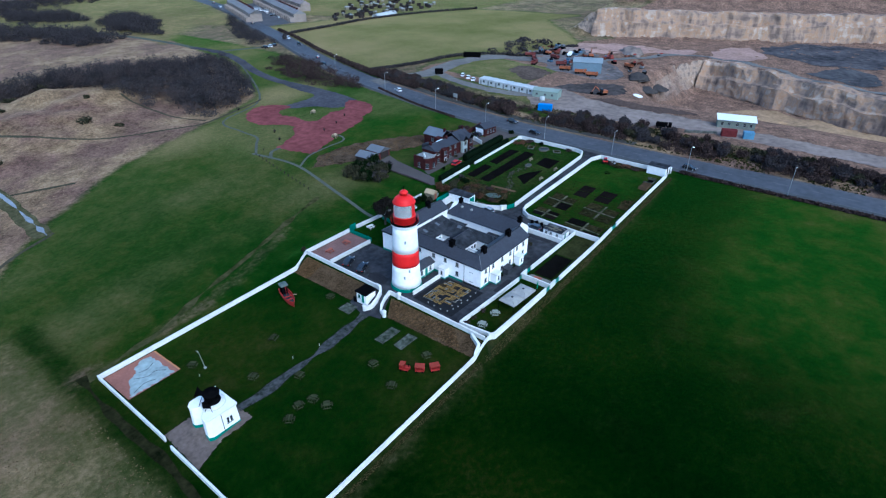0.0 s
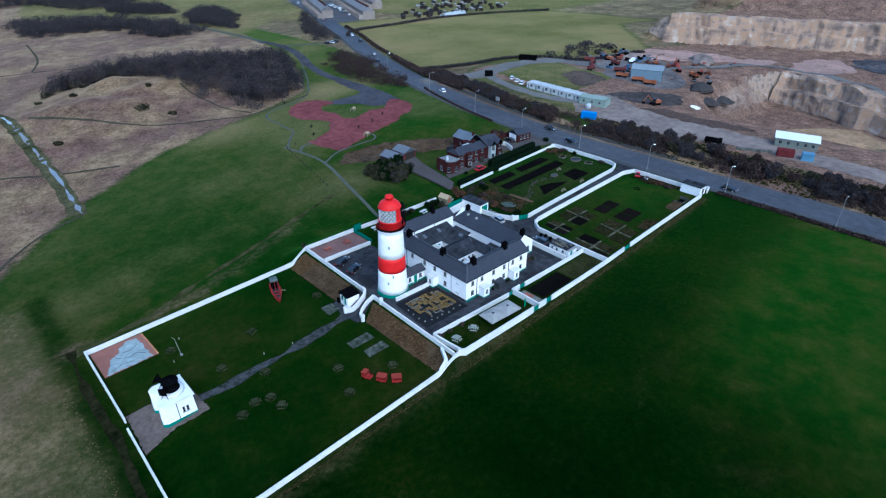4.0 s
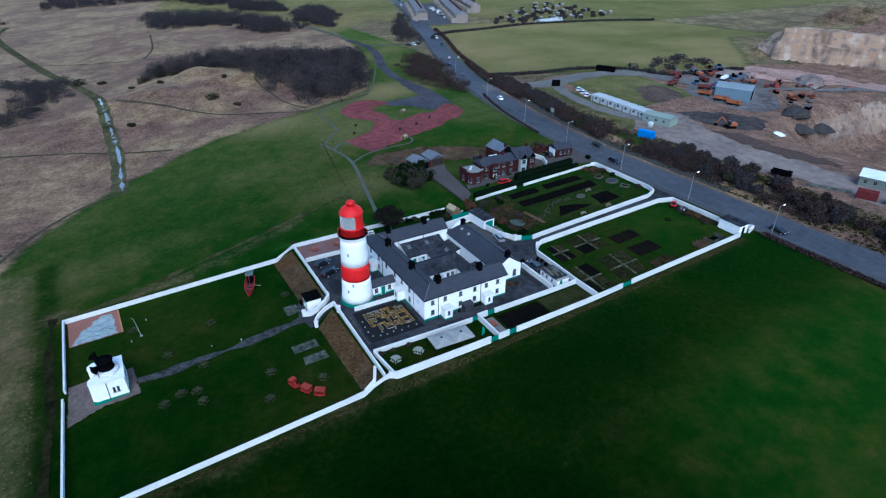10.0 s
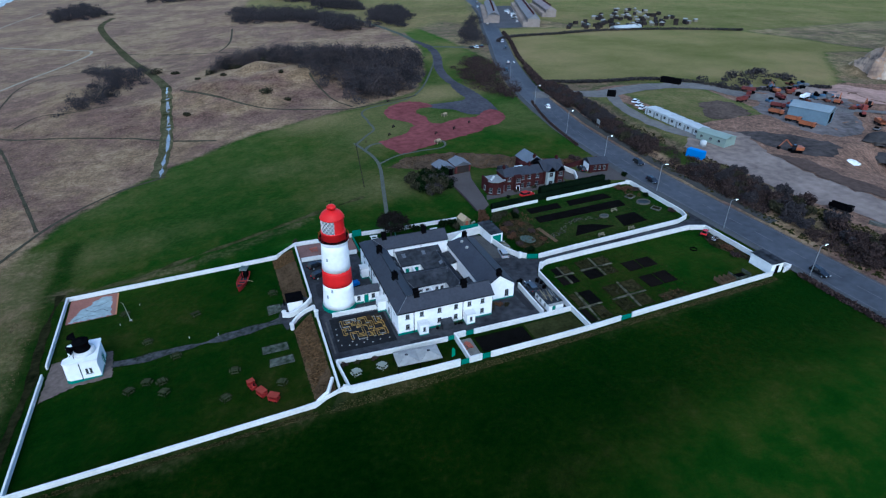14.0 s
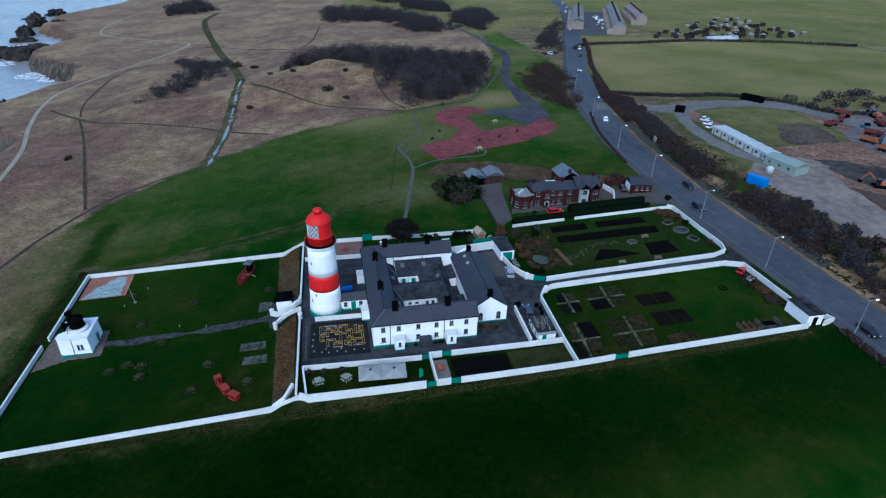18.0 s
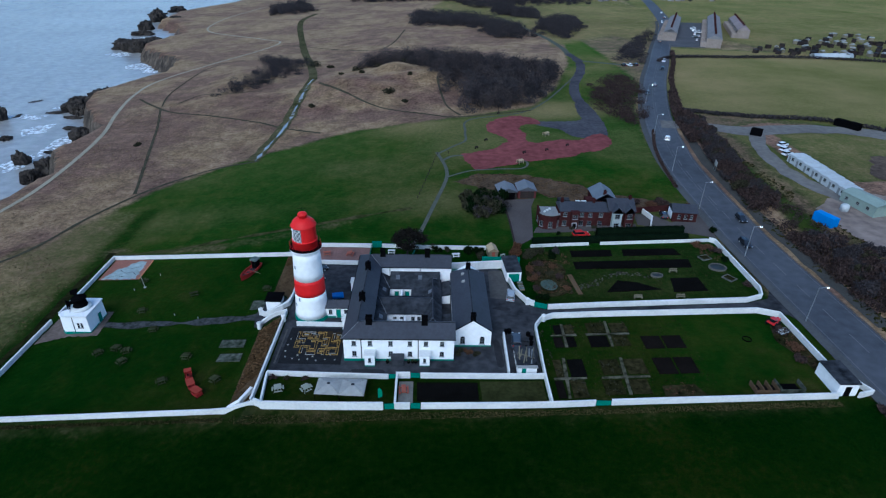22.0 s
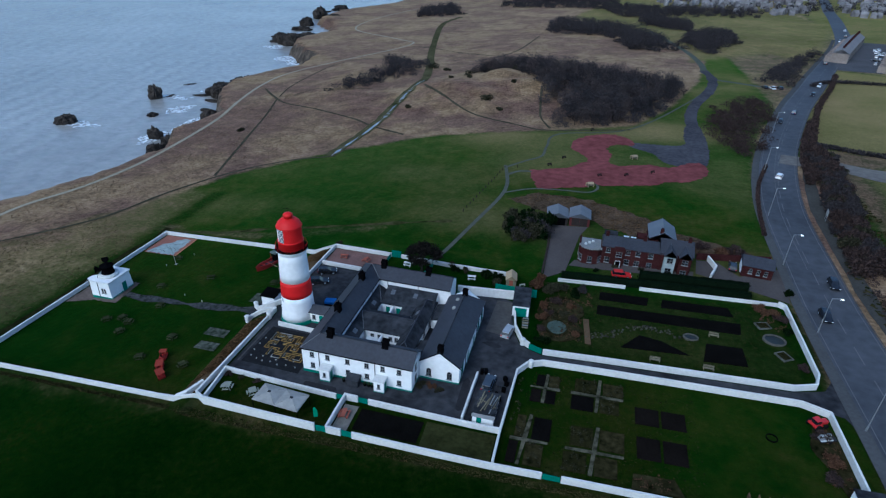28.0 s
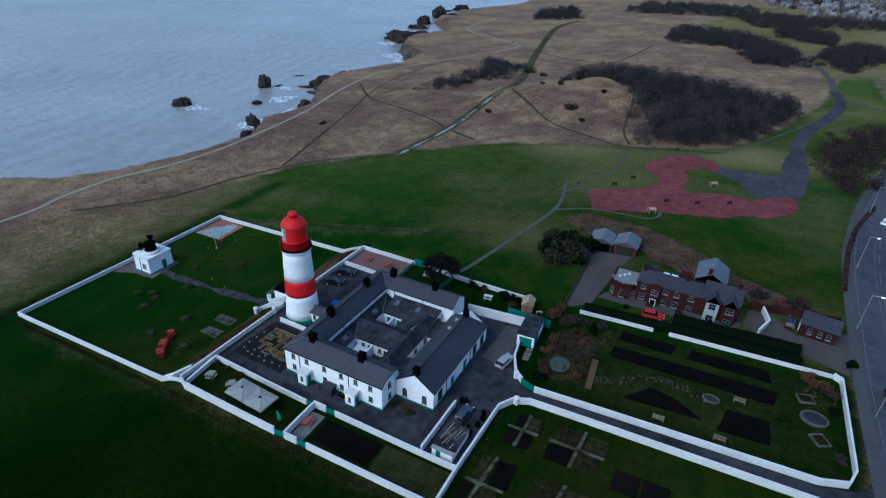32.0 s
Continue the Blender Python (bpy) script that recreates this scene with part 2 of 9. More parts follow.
def ground_material():
    m = bpy.data.materials.new("turf_and_heath")
    m.use_nodes = True
    n, l = m.node_tree.nodes, m.node_tree.links
    b = n["Principled BSDF"]
    b.inputs["Roughness"].default_value = 0.95
    b.inputs["Specular IOR Level"].default_value = 0.0
    # sheen for fine dry blades at a low angle; also stands in for distant haze
    b.inputs["Sheen Weight"].default_value, b.inputs["Sheen Roughness"].default_value = 0.5, 0.38
    geo = n.new("ShaderNodeNewGeometry")

    def tex(scale, detail, rough=0.55):
        t = n.new("ShaderNodeTexNoise")
        t.inputs["Scale"].default_value, t.inputs["Detail"].default_value, t.inputs["Roughness"].default_value = scale, detail, rough
        l.new(geo.outputs["Position"], t.inputs["Vector"])
        return t.outputs[0]

    def grade(src, stops):
        r = n.new("ShaderNodeValToRGB")
        e = r.color_ramp.elements
        while len(e) < len(stops):
            e.new(0.5)
        for k, (p, c) in zip(e, stops):
            k.position, k.color = p, (*c, 1)
        l.new(src, r.inputs[0])
        return r.outputs[0]

    def mixed(f, a, b_):
        x = n.new("ShaderNodeMix")
        x.data_type = "RGBA"
        l.new(f, x.inputs[0]), l.new(a, x.inputs[6]), l.new(b_, x.inputs[7])
        return x.outputs[2]

    def maths(op, a, b_):
        x = n.new("ShaderNodeMath")
        x.operation = op
        for i, v in enumerate((a, b_)):
            if isinstance(v, (int, float)):
                x.inputs[i].default_value = v
            else:
                l.new(v, x.inputs[i])
        return x.outputs[0]

    def edge(w, k=1.6, soft_=0.3):
        x = n.new("ShaderNodeMapRange")
        x.interpolation_type = "SMOOTHSTEP"
        x.inputs[1].default_value, x.inputs[2].default_value = 0.5 - soft_, 0.5 + soft_
        rough_ = maths("ADD", maths("MULTIPLY", rag, 0.6), maths("MULTIPLY", clump, 0.4))
        l.new(maths("ADD", w, maths("MULTIPLY", maths("SUBTRACT", rough_, 0.5), k * 0.5)), x.inputs[0])
        return x.outputs[0]

    att = n.new("ShaderNodeVertexColor")
    att.layer_name = "cover"
    sep = n.new("ShaderNodeSeparateColor")
    l.new(att.outputs[0], sep.inputs[0])
    rag, clump, tuft, broad = tex(0.16, 6, 0.65), tex(0.9, 6, 0.7), tex(5.0, 4, 0.7), tex(0.022, 5, 0.6)
    half = maths("ADD", maths("MULTIPLY", broad, 0.65), maths("MULTIPLY", clump, 0.35))
    turf = grade(half, [(0.35, (0.0005, 0.0038, 0.0003)), (0.46, (0.0012, 0.0072, 0.0004)), (0.55, (0.0038, 0.011, 0.0007)), (0.66, (0.014, 0.0155, 0.0025))])
    # lusher pasture in broad drifts
    drift = maths("ADD", maths("MULTIPLY", tex(0.013, 4, 0.55), 0.6), maths("MULTIPLY", rag, 0.4))
    lush = grade(drift, [(0.36, (0.003, 0.021, 0.0012)), (0.47, (0.009, 0.031, 0.0024)), (0.55, (0.026, 0.037, 0.005)), (0.64, (0.058, 0.046, 0.014))])
    turf = mixed(edge(att.outputs["Alpha"], 0.9, 0.5), turf, lush)
    half2 = maths("ADD", maths("MULTIPLY", rag, 0.45), maths("MULTIPLY", clump, 0.55))
    heath = grade(half2, [(0.36, (0.06, 0.04, 0.021)), (0.5, (0.185, 0.124, 0.068)), (0.64, (0.31, 0.217, 0.128))])
    ling = grade(half2, [(0.36, (0.034, 0.02, 0.015)), (0.5, (0.105, 0.061, 0.045)), (0.64, (0.195, 0.118, 0.085))])
    heath = mixed(grade(tex(0.03, 4, 0.6), [(0.44, (0, 0, 0)), (0.58, (1, 1, 1))]), ling, heath)
    stone = grade(half2, [(0.34, (0.045, 0.033, 0.026)), (0.45, (0.11, 0.07, 0.05)), (0.55, (0.2, 0.122, 0.083)), (0.66, (0.31, 0.198, 0.138))])
    straw = grade(half, [(0.35, (0.078, 0.072, 0.026)), (0.5, (0.14, 0.114, 0.05)), (0.65, (0.2, 0.148, 0.075))])
    c = mixed(edge(sep.outputs[2], 1.0, 0.5), turf, straw)
    c = mixed(edge(sep.outputs[0], 1.7, 0.38), c, heath)
    c = mixed(edge(sep.outputs[1], 1.6, 0.2), c, stone)
    # bare rock where the ground is steep
    nrm = n.new("ShaderNodeSeparateXYZ")
    l.new(geo.outputs["True Normal"], nrm.inputs[0])
    steep = n.new("ShaderNodeMapRange")
    steep.inputs[1].default_value, steep.inputs[2].default_value = 0.78, 0.6
    l.new(nrm.outputs[2], steep.inputs[0])
    wave = n.new("ShaderNodeTexNoise")
    wave.inputs["Scale"].default_value, wave.inputs["Detail"].default_value, wave.inputs["Roughness"].default_value = 1.0, 8, 0.6
    squash, beds = n.new("ShaderNodeMapping"), n.new("ShaderNodeMapping")
    squash.inputs["Scale"].default_value, beds.inputs["Scale"].default_value = (0.42, 0.42, 0.07), (0.012, 0.012, 0.5)
    strata = n.new("ShaderNodeTexNoise")
    strata.inputs["Scale"].default_value, strata.inputs["Detail"].default_value = 1.0, 5
    for q, t in ((squash, wave), (beds, strata)):
        l.new(geo.outputs["Position"], q.inputs[0]), l.new(q.outputs[0], t.inputs["Vector"])
    face = maths("ADD", maths("MULTIPLY", wave.outputs[0], 0.58), maths("MULTIPLY", strata.outputs[0], 0.42))
    rock = grade(face, [(0.37, (0.085, 0.07, 0.062)), (0.45, (0.19, 0.147, 0.118)), (0.52, (0.31, 0.232, 0.172)), (0.57, (0.25, 0.17, 0.115)), (0.66, (0.42, 0.34, 0.275))])
    # the sea cliffs are of a darker, wet stone
    pos = n.new("ShaderNodeSeparateXYZ")
    l.new(geo.outputs["Position"], pos.inputs[0])
    wet = grade(wave.outputs[0], [(0.36, (0.022, 0.02, 0.018)), (0.5, (0.055, 0.046, 0.038)), (0.66, (0.13, 0.105, 0.08))])
    rock = mixed(maths("LESS_THAN", pos.outputs[0], -80.0), rock, wet)
    c = mixed(steep.outputs[0], c, rock)
    # sheen tint by ground cover; lifts the far ground in place of haze
    blade = grade(edge(sep.outputs[0], 1.7, 0.38), [(0.0, (0.075, 0.25, 0.035)), (1.0, (0.36, 0.272, 0.18))])
    dry = grade(half, [(0.3, (0.14, 0.205, 0.03)), (0.7, (0.27, 0.215, 0.06))])
    blade = mixed(edge(sep.outputs[2], 1.0, 0.5), blade, dry)
    blade = mixed(edge(sep.outputs[1], 1.6, 0.2), blade, grade(half2, [(0.3, (0.08, 0.05, 0.034)), (0.7, (0.15, 0.1, 0.07))]))
    l.new(blade, b.inputs["Sheen Tint"])
    dk = grade(tuft, [(0.3, (0.72, 0.72, 0.72)), (0.7, (1.2, 1.2, 1.2))])
    mul = n.new("ShaderNodeMix")
    mul.data_type, mul.blend_type = "RGBA", "MULTIPLY"
    mul.inputs[0].default_value = 1.0
    l.new(c, mul.inputs[6]), l.new(dk, mul.inputs[7])
    l.new(mul.outputs[2], b.inputs["Base Color"])
    bp = n.new("ShaderNodeBump")
    bp.inputs["Strength"].default_value, bp.inputs["Distance"].default_value = 0.6, 0.25
    l.new(clump, bp.inputs["Height"])
    l.new(bp.outputs[0], b.inputs["Normal"])
    return m


TURF = ground_material()
HEIGHT = np.array([[land(x, y) for x in XS] for y in YS])


def ground_z(x, y):
    """The height of the ground sheet itself, between its grid lines."""
    i = min(max(int(np.searchsorted(XS, x)) - 1, 0), len(XS) - 2)
    j = min(max(int(np.searchsorted(YS, y)) - 1, 0), len(YS) - 2)
    u, v = (x - XS[i]) / (XS[i + 1] - XS[i]), (y - YS[j]) / (YS[j + 1] - YS[j])
    h = HEIGHT
    return float((h[j, i] * (1 - u) + h[j, i + 1] * u) * (1 - v) + (h[j + 1, i] * (1 - u) + h[j + 1, i + 1] * u) * v)


me = bpy.data.meshes.new("ground")
nx = len(XS)
me.from_pydata([(x, y, HEIGHT[j, i]) for j, y in enumerate(YS) for i, x in enumerate(XS)], [],
               [(j * nx + i, j * nx + i + 1, (j + 1) * nx + i + 1, (j + 1) * nx + i) for j in range(len(YS) - 1) for i in range(nx - 1)])
layer = me.color_attributes.new("cover", "FLOAT_COLOR", "POINT")
weights = np.array([[cover(x, y) for x in XS] for y in YS])
for _ in range(2):
    pad = np.pad(weights, ((1, 1), (1, 1), (0, 0)), mode="edge")
    weights = (pad[:-2, 1:-1] + pad[2:, 1:-1] + pad[1:-1, :-2] + pad[1:-1, 2:] + 2 * weights) / 6
layer.data.foreach_set("color", weights.ravel())
me.materials.append(TURF)
tagged(smooth(new("ground", me)), "winter turf and tawny heath sloping down to sea cliffs", "ground", kind="structure")


def curve_through(pts, n=6):
    """Points on a smooth line through a few plan points."""
    out = []
    q = [pts[0]] + list(pts) + [pts[-1]]
    for a, b, c, d in zip(q, q[1:], q[2:], q[3:]):
        for k in range(n):
            t = k / n
            out.append(tuple(0.5 * (2 * b[i] + (c[i] - a[i]) * t + (2 * a[i] - 5 * b[i] + 4 * c[i] - d[i]) * t * t + (3 * b[i] - a[i] - 3 * c[i] + d[i]) * t ** 3) for i in range(2)))
    return out + [tuple(pts[-1])]


def strip(name, pts, width, material, lift=0.06, label="", category="path", n=6, kind="structure", ragged=0.0, parent=None, across=2):
    """A way of some width along a smooth line, laid on the ground."""
    line = curve_through(pts, n)
    bm, rows = bmesh.new(), []
    for k, p in enumerate(line):
        a, b = line[max(k - 1, 0)], line[min(k + 1, len(line) - 1)]
        d = Vector((b[0] - a[0], b[1] - a[1])).normalized()
        w = width / 2 * (1 + ragged * noise.noise((p[0] * 0.2, p[1] * 0.2, 7)))
        row = []
        for s in range(across + 1):
            o = w * (2 * s / across - 1)
            x, y = p[0] - d.y * o, p[1] + d.x * o
            row.append(bm.verts.new((x, y, ground_z(x, y) + lift)))
        rows.append(row)
    for a, b in zip(rows, rows[1:]):
        for s in range(across):
            bm.faces.new((a[s + 1], a[s], b[s], b[s + 1]))
    bmesh.ops.recalc_face_normals(bm, faces=bm.faces[:])
    if bm.faces[0].normal.z < 0:
        bmesh.ops.reverse_faces(bm, faces=bm.faces[:])
    ob = mesh_object(name, bm, material, parent)
    return ob if parent else tagged(ob, label, category, kind=kind)


def sheet(name, outline, material, lift=0.06, label="", category="ground", step=3.0, round_off=0, kind="structure", parent=None, thick=0.0, ragged=0.0):
    """A flat-lying patch with that outline, laid on the ground."""
    pts = curve_through(list(outline) + [outline[0]], round_off)[:-1] if round_off else outline
    if ragged:
        fine_ = []
        for (xa, ya), (xb, yb) in zip(pts, list(pts[1:]) + [pts[0]]):
            k = max(1, int(math.hypot(xb - xa, yb - ya) / (1.1 * ragged)))
            fine_ += [(xa + (xb - xa) * i / k, ya + (yb - ya) * i / k) for i in range(k)]
        pts = [(x + 1.5 * ragged * noise.noise((x * 0.5 / ragged, y * 0.5 / ragged, 3)), y + 1.5 * ragged * noise.noise((x * 0.5 / ragged, y * 0.5 / ragged, 8))) for x, y in fine_]
    bm = bmesh.new()
    bm.faces.new([bm.verts.new((x, y, 0)) for x, y in pts])
    for ax in range(2):
        lo, hi = min(p[ax] for p in pts), max(p[ax] for p in pts)
        for k in range(1, int((hi - lo) / step) + 1):
            co, no = [0, 0, 0], [0, 0, 0]
            co[ax], no[ax] = lo + k * step, 1
            bmesh.ops.bisect_plane(bm, geom=bm.verts[:] + bm.edges[:] + bm.faces[:], plane_co=co, plane_no=no)
    bmesh.ops.triangulate(bm, faces=[f for f in bm.faces if len(f.verts) > 4])
    for v in bm.verts:
        v.co.z = ground_z(v.co.x, v.co.y) + lift
    bmesh.ops.recalc_face_normals(bm, faces=bm.faces[:])
    if sum(f.normal.z for f in bm.faces) < 0:
        bmesh.ops.reverse_faces(bm, faces=bm.faces[:])
    if thick:
        r = bmesh.ops.extrude_face_region(bm, geom=bm.faces[:])
        for v in r["geom"]:
            if isinstance(v, bmesh.types.BMVert):
                v.co.z += thick
        bmesh.ops.recalc_face_normals(bm, faces=bm.faces[:])
    ob = mesh_object(name, bm, material, parent)
    return ob if parent else tagged(ob, label, category, kind=kind)


# the sea
def sea_material():
    m = mat("sea_water", (0.29, 0.275, 0.245), 0.26, 0.22, 0.25, 0.012, 0.0, c2=(0.36, 0.345, 0.312), spec=0.75)
    n, l = m.node_tree.nodes, m.node_tree.links
    geo = n.new("ShaderNodeNewGeometry")
    turn = n.new("ShaderNodeMapping")
    turn.inputs["Rotation"].default_value = (0, 0, radians(-12))
    wave, chop = n.new("ShaderNodeTexWave"), n.new("ShaderNodeTexNoise")
    wave.inputs["Scale"].default_value, wave.inputs["Distortion"].default_value, wave.inputs["Detail"].default_value, wave.inputs["Detail Scale"].default_value = 0.022, 7.0, 4, 1.2
    chop.inputs["Scale"].default_value, chop.inputs["Detail"].default_value = 0.3, 6
    l.new(geo.outputs["Position"], turn.inputs[0]), l.new(turn.outputs[0], wave.inputs["Vector"]), l.new(geo.outputs["Position"], chop.inputs["Vector"])
    add = n.new("ShaderNodeMath")
    add.operation = "ADD"
    l.new(wave.outputs["Fac"], add.inputs[0]), l.new(chop.outputs[0], add.inputs[1])
    bp = n.new("ShaderNodeBump")
    bp.inputs["Strength"].default_value, bp.inputs["Distance"].default_value = 0.35, 0.6
    l.new(add.outputs[0], bp.inputs["Height"]), l.new(bp.outputs[0], n["Principled BSDF"].inputs["Normal"])
    return m


bm = bmesh.new()
for a, b in (((-2500, -2500), (-90, 2500)),):
    bm.faces.new([bm.verts.new(p) for p in ((a[0], a[1], SEA), (b[0], a[1], SEA), (b[0], b[1], SEA), (a[0], b[1], SEA))])
tagged(mesh_object("water", bm, sea_material()), "grey-blue calm sea below the cliffs", "sea", kind="structure")


# ---- station walls ----
def garden_wall(pts, height=1.0, thick=0.28, label="white-painted stone boundary wall with a flat coping", material=None, base=True, name="boundary_wall"):
    """A wall along plan points that follows the ground, with a slightly wider coping."""
    t = thing(name, pose(0, 0, 0), label, "wall", kind="structure")
    body, cap = bmesh.new(), bmesh.new()
    for bm, w, lo, hi in ((body, thick, -0.5, height - 0.12), (cap, thick + 0.06, height - 0.12, height)):
        rows = []
        fine = []
        for (xa, ya), (xb, yb) in zip(pts, pts[1:]):
            k = max(1, int(math.hypot(xb - xa, yb - ya) / 3.0))
            fine += [(xa + (xb - xa) * i / k, ya + (yb - ya) * i / k) for i in range(k)]
        fine.append(pts[-1])
        for k, p in enumerate(fine):
            d1 = Vector(fine[k]) - Vector(fine[k - 1]) if k else Vector(fine[1]) - Vector(fine[0])
            d2 = Vector(fine[k + 1]) - Vector(fine[k]) if k + 1 < len(fine) else d1
            d1.normalize(), d2.normalize()
            d = (d1 + d2).normalized()
            s = w / 2 / max(0.5, d.dot(d1))
            z = ground_z(*p)
            rows.append([bm.verts.new((p[0] - d.y * o, p[1] + d.x * o, z + h)) for o, h in ((-s, lo), (s, lo), (s, hi), (-s, hi))])
        for a, b in zip(rows, rows[1:]):
            for i in range(4):
                j = (i + 1) % 4
                bm.faces.new((a[i], a[j], b[j], b[i]))
        bm.faces.new(rows[0]), bm.faces.new(rows[-1][::-1])
        bmesh.ops.recalc_face_normals(bm, faces=bm.faces[:])
    part("wall_body", body, material or WALLWHITE, t)
    part("coping", cap, material or WALLWHITE, t)
    return t


EW, EN = -26.2, 28.4
garden_wall([(-55.6, 5.4), (-55.6, 29.6), (-9.8, 26.6)])
garden_wall([(-55.9, 3.0), (-56.2, -25.0), (-9.6, -25.9), (-5.0, -25.6)])
garden_wall([(-9.8, 26.6), (-5.0, 28.4), (-5.3, 4.2)])
garden_wall([(-5.3, 0.2), (-5.6, -25.2)])
garden_wall([(-5.0, 28.4), (9.5, 28.4)])
garden_wall([(12.0, 28.4), (24.0, 27.6), (38.0, 27.4)])
garden_wall([(-4.6, 20.2), (8.6, 19.9)])
garden_wall([(-5.0, -25.6), (-3.6, -26.2), (16.4, -26.4)], 1.5)
garden_wall([(-4.6, -18.4), (16.8, -19.2)], 1.0)
garden_wall([(-4.6, -18.4), (-3.9, -25.4)], 0.9)
garden_wall([(18.3, -26.3), (18.3, -19.0), (20.6, -19.0)], 1.3)
garden_wall([(18.3, -26.3), (20.8, -26.3)], 1.3)
garden_wall([(22.6, -26.3), (44.2, -26.3), (51.6, -26.2)], 1.2)
garden_wall([(54.3, -26.2), (92.0, -26.2)], 1.2)
garden_wall([(22.4, -19.0), (44.3, -19.3)], 1.1)
garden_wall([(44.4, -25.9), (44.4, -19.3), (44.9, -5.0), (46.4, -2.6), (49.0, -1.5), (90.5, -1.8), (94.2, -3.4), (94.6, -19.4)], 1.25)
garden_wall([(38.1, -18.6), (38.3, -7.5)], 1.3)
garden_wall([(41.0, 17.0), (42.5, 8.0), (44.4, 4.0), (46.0, 2.8)], 1.3)
garden_wall([(48.6, 1.6), (90.4, 2.0), (94.0, 3.2), (95.0, 6.0), (94.7, 27.6), (93.6, 28.5)], 1.2)
garden_wall([(93.6, 28.5), (66.4, 28.3)], 0.75)
garden_wall([(63.5, 28.3), (49.0, 28.2)], 0.75)
garden_wall([(-2.4, -4.0), (6.9, -4.2)], 1.0)


# ---- lighthouse ----
SILL_DARK = mat("tower_window_glass", (0.26, 0.29, 0.32), 0.2, 0.2, 2, 0.5, 0)


def lighthouse():
    t = thing("lighthouse", pose(0, 0, ground_z(0, 0)), "white lighthouse tower with a red band and red lantern", "lighthouse")
    R0, R1, HT = 3.25, 2.55, 16.2
    rad = lambda z: R0 + (R1 - R0) * (z / HT) + 0.25 * math.exp(-z / 1.5)
    def ring(z0, z1, off=0.0, k=4):
        return lathe([(rad(z0 + (z1 - z0) * i / k) + off, z0 + (z1 - z0) * i / k) for i in range(k + 1)], 40)
    smooth(part("plinth", ring(-0.3, 0.75, 0.06), GREEN, t, "dark green painted plinth"))
    smooth(part("lower_tower", ring(0.75, 5.9), WHITE, t))
    smooth(part("red_band", ring(5.9, 9.3, 0.012), RED, t, "broad red painted band"))
    smooth(part("upper_tower", ring(9.3, 15.2), WHITE, t))
    part("cornice", lathe([(rad(15.2), 15.0), (2.7, 15.3), (2.85, 15.6), (3.0, 15.75), (3.0, 15.95), (2.3, 15.95)], 40), WHITE, t)
    part("gallery_floor", lathe([(2.2, 15.95), (3.05, 15.95), (3.05, 16.08), (2.2, 16.08)], 40, False), BLACK, t)
    smooth(part("lantern_base", lathe([(2.35, 16.05), (2.35, 17.5), (2.42, 17.55), (2.42, 17.7), (2.2, 17.7)], 40), RED, t))
    rail = bmesh.new()
    for k in range(28):
        a = 2 * math.pi * k / 28
        bar(rail, (2.95 * math.cos(a), 2.95 * math.sin(a), 16.0), (2.95 * math.cos(a), 2.95 * math.sin(a), 17.0), 0.012, 4)
    for h in (16.55, 17.0):
        for k in range(28):
            a, b = 2 * math.pi * k / 28, 2 * math.pi * (k + 1) / 28
            bar(rail, (2.95 * math.cos(a), 2.95 * math.sin(a), h), (2.95 * math.cos(b), 2.95 * math.sin(b), h), 0.014, 4)
    part("gallery_rail", rail, RED, t, "thin red gallery railing")
    # lantern: glazed towards the sea side, closed red sheeting landward
    glass, bars_, shell = bmesh.new(), bmesh.new(), bmesh.new()
    N, z0, z1, r = 36, 17.7, 20.55, 2.2
    turn = radians(147)
    for k in range(N):
        a, b = turn + 2 * math.pi * k / N, turn + 2 * math.pi * (k + 1) / N
        target = glass if k in range(0, 12) else shell
        v = [target.verts.new(p) for p in ((r * math.cos(a), r * math.sin(a), z0), (r * math.cos(b), r * math.sin(b), z0), (r * math.cos(b), r * math.sin(b), z1), (r * math.cos(a), r * math.sin(a), z1))]
        target.faces.new(v)
    part("lantern_glass", glass, mat("curtained_glass", (0.13, 0.145, 0.15), 0.15, 0.15, 1, 0.4, 0), t, "pale curtained lantern panes")
    part("lantern_sheeting", shell, RED, t, "red sheeting on the landward side")
    q = r + 0.03
    for k in range(0, 13, 2):
        for d in (2, -2):
            for h in range(3):
                ha, hb = z0 + (z1 - z0) * h / 3, z0 + (z1 - z0) * (h + 1) / 3
                ka, kb = (k, k + d) if (h % 2 == 0) else (k + d, k)
                if 0 <= ka <= 12 and 0 <= kb <= 12:
                    a, b = turn + 2 * math.pi * ka / N, turn + 2 * math.pi * kb / N
                    bar(bars_, (q * math.cos(a), q * math.sin(a), ha), (q * math.cos(b), q * math.sin(b), hb), 0.036, 4)
    part("astragal", bars_, WHITE, t, "white diagonal glazing bars")
    part("lens", lathe([(0.5, 17.6), (0.95, 18.2), (1.15, 19.0), (0.95, 19.8), (0.5, 20.3)], 20), mat("lens_glass", (0.55, 0.6, 0.6), 0.15, 0.1, 2, 0.5, 0), t, "pale glass lens")
    smooth(part("lantern_roof", lathe([(2.35, 20.45), (2.42, 20.55), (2.3, 20.75), (2.0, 21.35), (1.45, 21.85), (0.95, 22.05), (0.8, 22.1)], 40), RED, t, "red domed roof"))
    smooth(part("ventilator", lathe([(0.75, 22.0), (0.75, 22.45), (0.9, 22.5), (0.9, 22.75), (0.7, 23.0), (0.3, 23.15), (0.05, 23.2)], 24), RED, t))
    vane = bmesh.new()
    bar(vane, (0, 0, 23.1), (0, 0, 24.1), 0.03)
    bar(vane, (-0.8, 0, 23.9), (0.8, 0, 23.9), 0.03)
    part("weather_vane", vane, BLACK, t)
